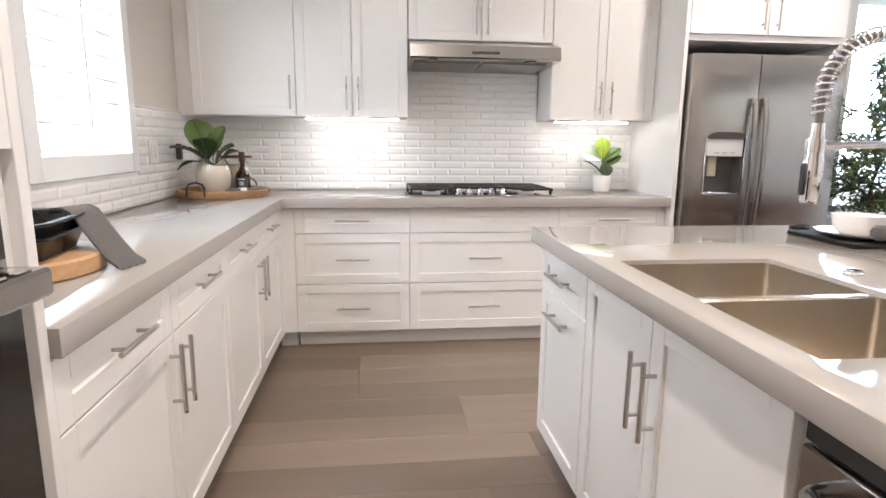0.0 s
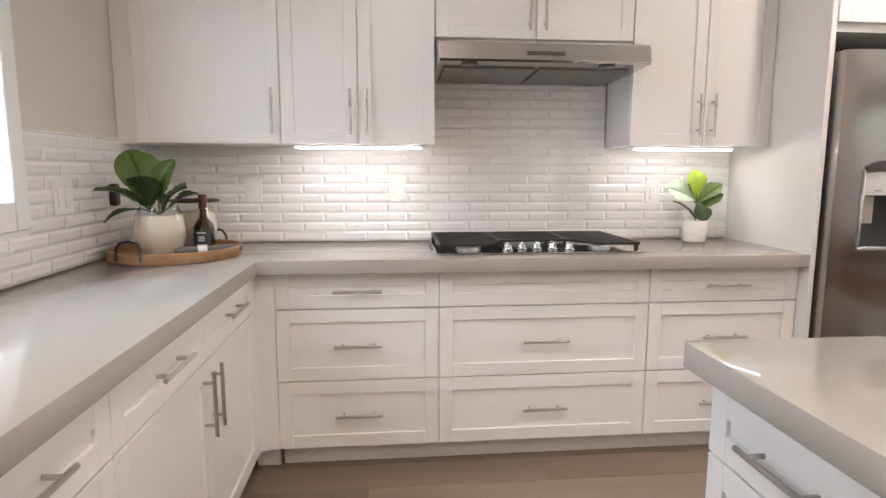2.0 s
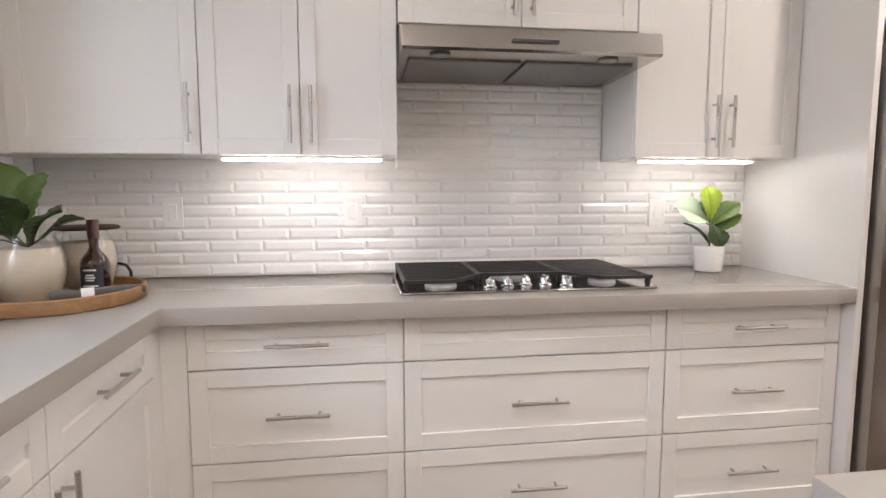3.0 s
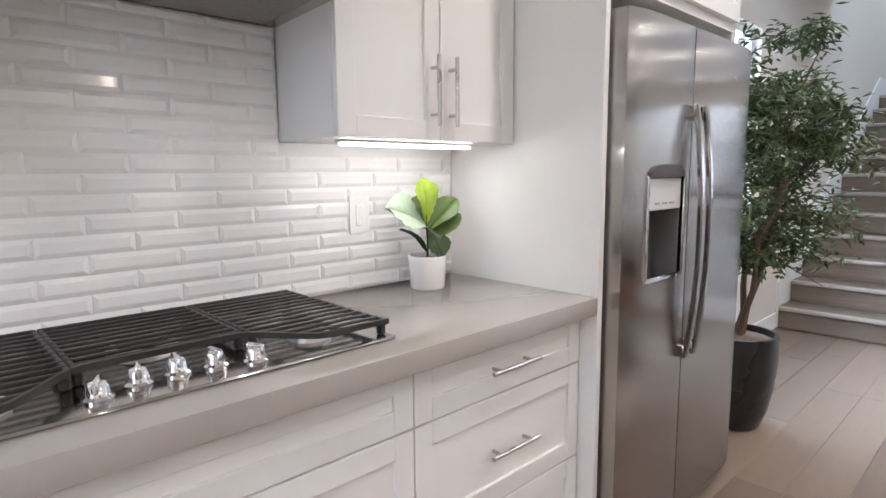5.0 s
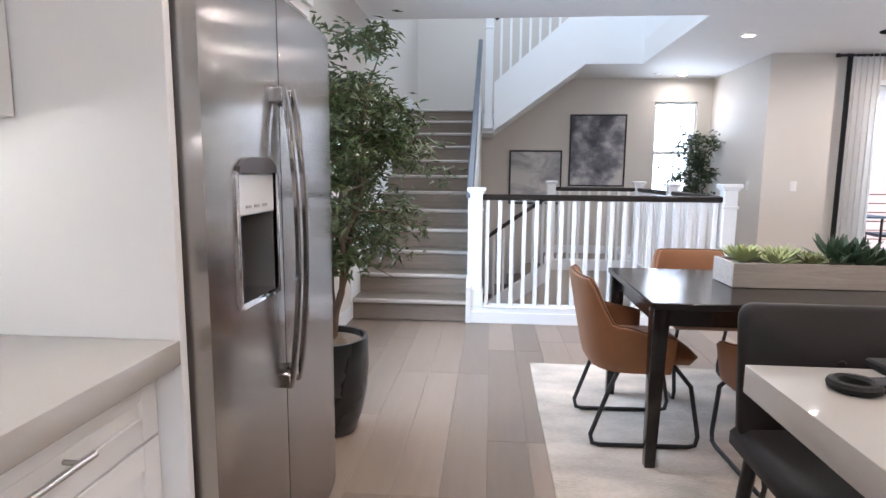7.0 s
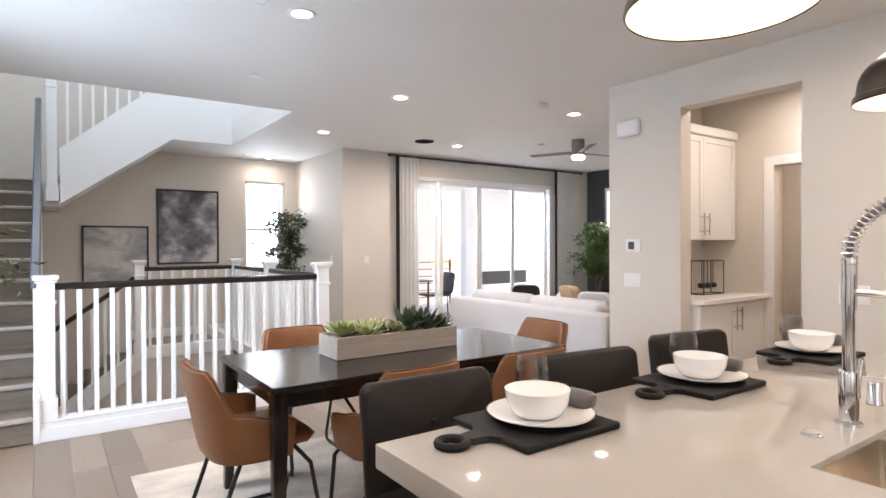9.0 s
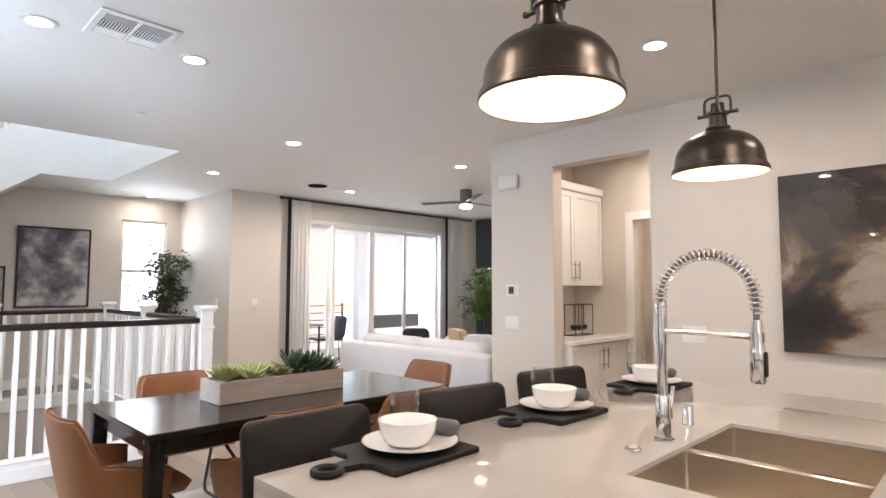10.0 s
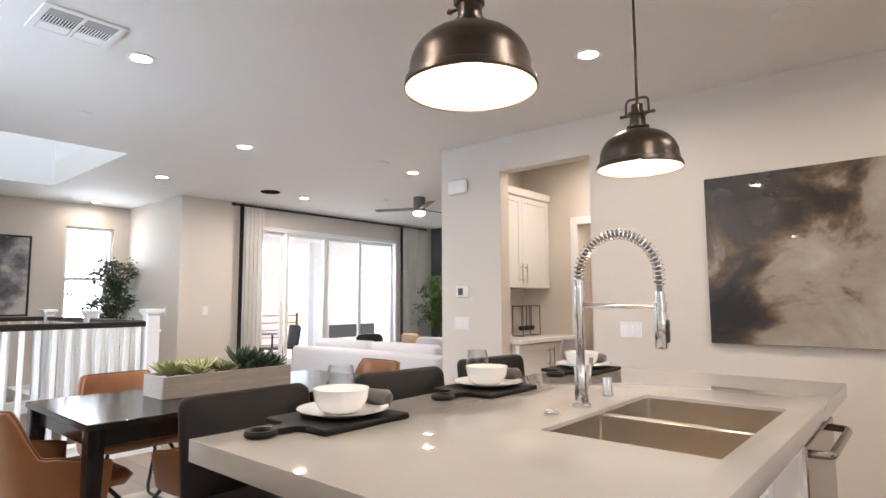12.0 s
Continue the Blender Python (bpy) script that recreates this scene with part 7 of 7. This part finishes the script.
# small potted plant by the fridge
c = thing("small_potted_plant", "small green leafy plant in a white ceramic pot", "potted plant", (1.555, 4.045, 0.9155))
g = G()
g.lathe([(0, 0), (0.050, 0), (0.056, 0.005), (0.062, 0.105), (0.0615, 0.108), (0.056, 0.108), (0.054, 0.095), (0, 0.095)], 36)
part("pot", g, CERAM, c, "white pot", 50)
g = G()
g.lathe([(0, 0.100), (0.03, 0.1), (0.054, 0.096)], 20)
part("soil", g, SOIL, c, "dark soil")
g = G()
g.tube([(0, 0, 0.09), (0.003, 0, 0.16), (-0.004, 0, 0.24)], 0.004, 6)
part("stem", g, LEAF, c)
PALE = material("pale_underleaf", (0.42, 0.52, 0.38), 0.55, stain=0.1)
for b, t, w, up, mat in (((-0.004, 0, 0.215), (-0.02, 0.01, 0.355), 0.062, (0.2, -1, 0.1), LEAFLT), ((0, 0, 0.20), (-0.16, 0.01, 0.265), 0.075, (0.1, -0.7, 0.6), PALE), ((0, 0, 0.185), (0.115, -0.02, 0.285), 0.045, (-0.5, -0.6, 0.6), LEAF),
                         ((0, -0.005, 0.14), (0.12, -0.03, 0.235), 0.042, (-0.5, -0.5, 0.7), LEAF), ((0, -0.005, 0.20), (0.015, -0.05, 0.10), 0.05, (0, -1, 0.3), LEAFDK), ((-0.003, 0, 0.12), (-0.14, -0.03, 0.20), 0.028, (0, -0.2, 1), LEAFDK), ((0, 0, 0.19), (0.02, 0.06, 0.30), 0.05, (0, 1, 0.3), LEAF)):
    g = G()
    big_leaf(g, b, t, w * 1.55, up, 0.1)
    part("leaf", g, mat, c, "", 60)

# black roasting dish on a board with a towel
c = thing("cutting_board", "round-edged light wood board on the counter", "cutting board", (-0.83, 1.74, 0.9155), 8)
g = G()
g.lathe([(0, 0), (0.205, 0), (0.212, 0.006), (0.212, 0.040), (0.206, 0.046), (0, 0.046)], 44)
part("board", g, wood("pale_board_wood", (0.58, 0.36, 0.19), (0.42, 0.24, 0.11), 3.0, 0.5), c)
c = thing("roasting_dish", "black glazed rectangular dish on the board", "dish", (-0.80, 1.735, 0.962), 8)
for z0, h, s in ((0.0, 0.05, 0.93), (0.032, 0.052, 1.0)):
    g = G()
    def rr(w, l, z, r=0.035, n=5):
        pts = []
        for cx, cy, a0 in ((w - r, l - r, 0), (-w + r, l - r, 90), (-w + r, -l + r, 180), (w - r, -l + r, 270)):
            for k in range(n + 1):
                a = radians(a0 + 90 * k / n)
                pts.append((cx + r * math.cos(a), cy + r * math.sin(a), z))
        return pts
    W2, L2 = 0.125 * s, 0.165 * s
    rings = [rr(W2 - 0.02, L2 - 0.02, z0), rr(W2 - 0.004, L2 - 0.004, z0 + h * 0.85), rr(W2 + 0.012, L2 + 0.012, z0 + h), rr(W2 + 0.012, L2 + 0.012, z0 + h + 0.006), rr(W2 - 0.010, L2 - 0.010, z0 + h + 0.004), rr(W2 - 0.026, L2 - 0.026, z0 + 0.008)]
    m = len(rings[0])
    v = [p for r in rings for p in r]
    f = [(i * m + k, i * m + (k + 1) % m, (i + 1) * m + (k + 1) % m, (i + 1) * m + k) for i in range(len(rings) - 1) for k in range(m)]
    f += [tuple(range(m)), tuple((len(rings) - 1) * m + k for k in range(m))]
    g.add(v, f)
    part("dish", g, BLACKPOT, c, "", 50)
c = thing("dish_towel", "dark grey towel draped over the black dish", "towel", (-0.70, 1.83, 0.9155), -18)
g = G()
prof = [(-0.06, 0.136), (-0.03, 0.146), (0.0, 0.147), (0.025, 0.14), (0.05, 0.112), (0.085, 0.07), (0.12, 0.03), (0.15, 0.010)]
v, f = [], []
for j in range(9):
    y = -0.042 + 0.084 * j / 8
    for k, (x, z) in enumerate(prof):
        wv = 0.004 * math.sin(3.1 * j + k)
        v.append((x, y * (1 + 0.12 * k / 7), z + wv))
        v.append((x, y * (1 + 0.12 * k / 7), max(0.001, z + wv - 0.007)))
W = 2 * len(prof)
for j in range(8):
    for k in range(len(prof) - 1):
        a = j * W + 2 * k
        f += [(a, a + 2, a + 2 + W, a + W), (a + 1, a + 3, a + 3 + W, a + 1 + W)]
for j in (0, 8):
    for k in range(len(prof) - 1):
        a = j * W + 2 * k
        f.append((a, a + 1, a + 3, a + 2))
for k in (0, len(prof) - 1):
    for j in range(8):
        a = j * W + 2 * k
        f.append((a, a + 1, a + 1 + W, a + W))
g.add(v, f)
part("cloth", g, NAPKIN, c, "", 60)
# wall plug in the corner
c = thing("wall_plug", "small dark plug-in on the tiled side wall", "plug", (XL + 0.019, 3.79, 1.165))
g = G()
g.box((0, -0.02, -0.045), (0.03, 0.02, 0.045), 0.006)
part("body", g, material("brown_plug", (0.05, 0.035, 0.03), 0.4), c)


# ---- floor planks ----
PW, PL = 0.190, 1.42
rnd = random.Random(3)
FLOOR = bpy.data.objects["floor"]
plank_meshes = {}


def plank(x0, x1, y0, y1):
    key = (round(x1 - x0, 3), round(y1 - y0, 3))
    if key not in plank_meshes:
        g = G()
        w, l, b = key[0] - 0.0010, key[1] - 0.0010, 0.0012
        v = [(0, 0, -0.011), (w, 0, -0.011), (w, l, -0.011), (0, l, -0.011), (0, 0, -b), (w, 0, -b), (w, l, -b), (0, l, -b), (b, b, 0), (w - b, b, 0), (w - b, l - b, 0), (b, l - b, 0)]
        f = [(8, 9, 10, 11)] + [(4 + k, 4 + (k + 1) % 4, 8 + (k + 1) % 4, 8 + k) for k in range(4)] + [(k, (k + 1) % 4, 4 + (k + 1) % 4, 4 + k) for k in range(4)]
        g.add(v, f)
        plank_meshes[key] = g.mesh("plank", PLANK, 0)
    ob = new("plank", plank_meshes[key])
    ob.parent = FLOOR
    ob.location = (x0 + 0.0005, y0 + 0.0005, 0)
    return ob


def lay(x0, x1, y0, y1, shift=0.0):
    """Rows of planks along x that fill a rectangle."""
    y = y0
    row = 0
    while y < y1 - 0.02:
        ye = min(y + PW, y1)
        x = x0
        step = round(rnd.choice((0.30, 0.55, 0.80, 1.05, 1.30)) + shift, 3)
        while x < x1 - 0.02:
            xe = min(x + step, x1)
            if x1 - xe < 0.12:
                xe = x1
            plank(x, xe, y, ye)
            x, step = xe, PL
        y, row = ye, row + 1


lay(-0.61, 5.46, YA + 0.016, 4.11)
lay(5.46, 9.96, -1.07, 0.91)
lay(8.48, 9.96, 0.91, 2.09)


# ---- backsplash tiles ----
TH, TW, TT = 0.0468, 0.205, 0.009
tile_meshes = {}


def tile_mesh(w, h):
    key = (round(w, 3), round(h, 3))
    if key not in tile_meshes:
        g = G()
        a, b = key[0] - 0.0014, key[1] - 0.0014
        e = 0.011
        ex, ez = min(e, a * 0.3), min(e, b * 0.3)
        v = [(0, 0, 0), (a, 0, 0), (a, 0, b), (0, 0, b), (0, -0.005, 0), (a, -0.005, 0), (a, -0.005, b), (0, -0.005, b), (ex, -TT, ez), (a - ex, -TT, ez), (a - ex, -TT, b - ez), (ex, -TT, b - ez)]
        f = [(8, 9, 10, 11)] + [(4 + k, 4 + (k + 1) % 4, 8 + (k + 1) % 4, 8 + k) for k in range(4)] + [(k, (k + 1) % 4, 4 + (k + 1) % 4, 4 + k) for k in range(4)]
        g.add(v, f)
        tile_meshes[key] = g.mesh("tile", TILE, 0)
    return tile_meshes[key]


def tiled(name, label, length, ztop, place, skip, grout):
    """Running-bond tiles over a wall: place(u, z) gives a pose, skip says where none lie."""
    base = structure(name, grout, GROUT, label)
    z, row = 0.917, 0
    while z < ztop - 0.01:
        h = min(TH, ztop - z)
        u = -TW / 2 if row % 2 else 0.0
        while u < length - 0.005:
            a, b = max(u, 0.0), min(u + TW, length)
            for s0, s1 in skip(a, b, z, z + h):
                if s1 - s0 > 0.012:
                    ob = new("tile", tile_mesh(s1 - s0, h))
                    ob.parent = base
                    ob.matrix_basis = place(s0 + 0.001, z + 0.001)
            u += TW
        z += h
        row += 1
    return base


g = G()
g.box((XL + 0.012, YB - 0.0135, 0.916), (1.812, YB - 0.0005, UZ - 0.002), 0)
g.box((0.245, YB - 0.0135, UZ - 0.002), (1.128, YB - 0.0005, 1.688), 0)


def skip_back(a, b, z0, z1):
    if z0 >= UZ - TH:
        a, b = max(a, 0.245 - XL - 0.012), min(b, 1.128 - XL - 0.012)
    return [(a, b)] if b > a else []


tiled("backsplash", "white bevelled subway tile backsplash", 1.812 - XL - 0.012, 1.688, lambda u, z: pose(XL + 0.012 + u, YB - 0.010, z), skip_back, g)
g = G()
y0, y1 = 1.30, YB - 0.02
wy0, wy1, wz0 = KWIN[0] - 0.092, KWIN[1] + 0.072, KWIN[2] - 0.092
g.box((XL + 0.0005, y0, 0.916), (XL + 0.0135, y1, wz0 - 0.001), 0)
g.box((XL + 0.0005, wy1 + 0.001, wz0 - 0.001), (XL + 0.0135, y1, 1.395), 0)
g.box((XL + 0.0005, y0, wz0 - 0.001), (XL + 0.0135, wy0 - 0.001, 1.395), 0)


def skip_side(a, b, z0, z1):
    if z1 <= wz0 + 0.004:
        return [(a, b)]
    out = []
    if a < wy0 - y0:
        out.append((a, min(b, wy0 - y0)))
    if b > wy1 - y0:
        out.append((max(a, wy1 - y0), b))
    return out


tiled("backsplash_side", "white bevelled subway tile on the side wall", y1 - y0, 1.395, lambda u, z: pose(XL + 0.010, y0 + u, z, 0, 0, 90), skip_side, g)
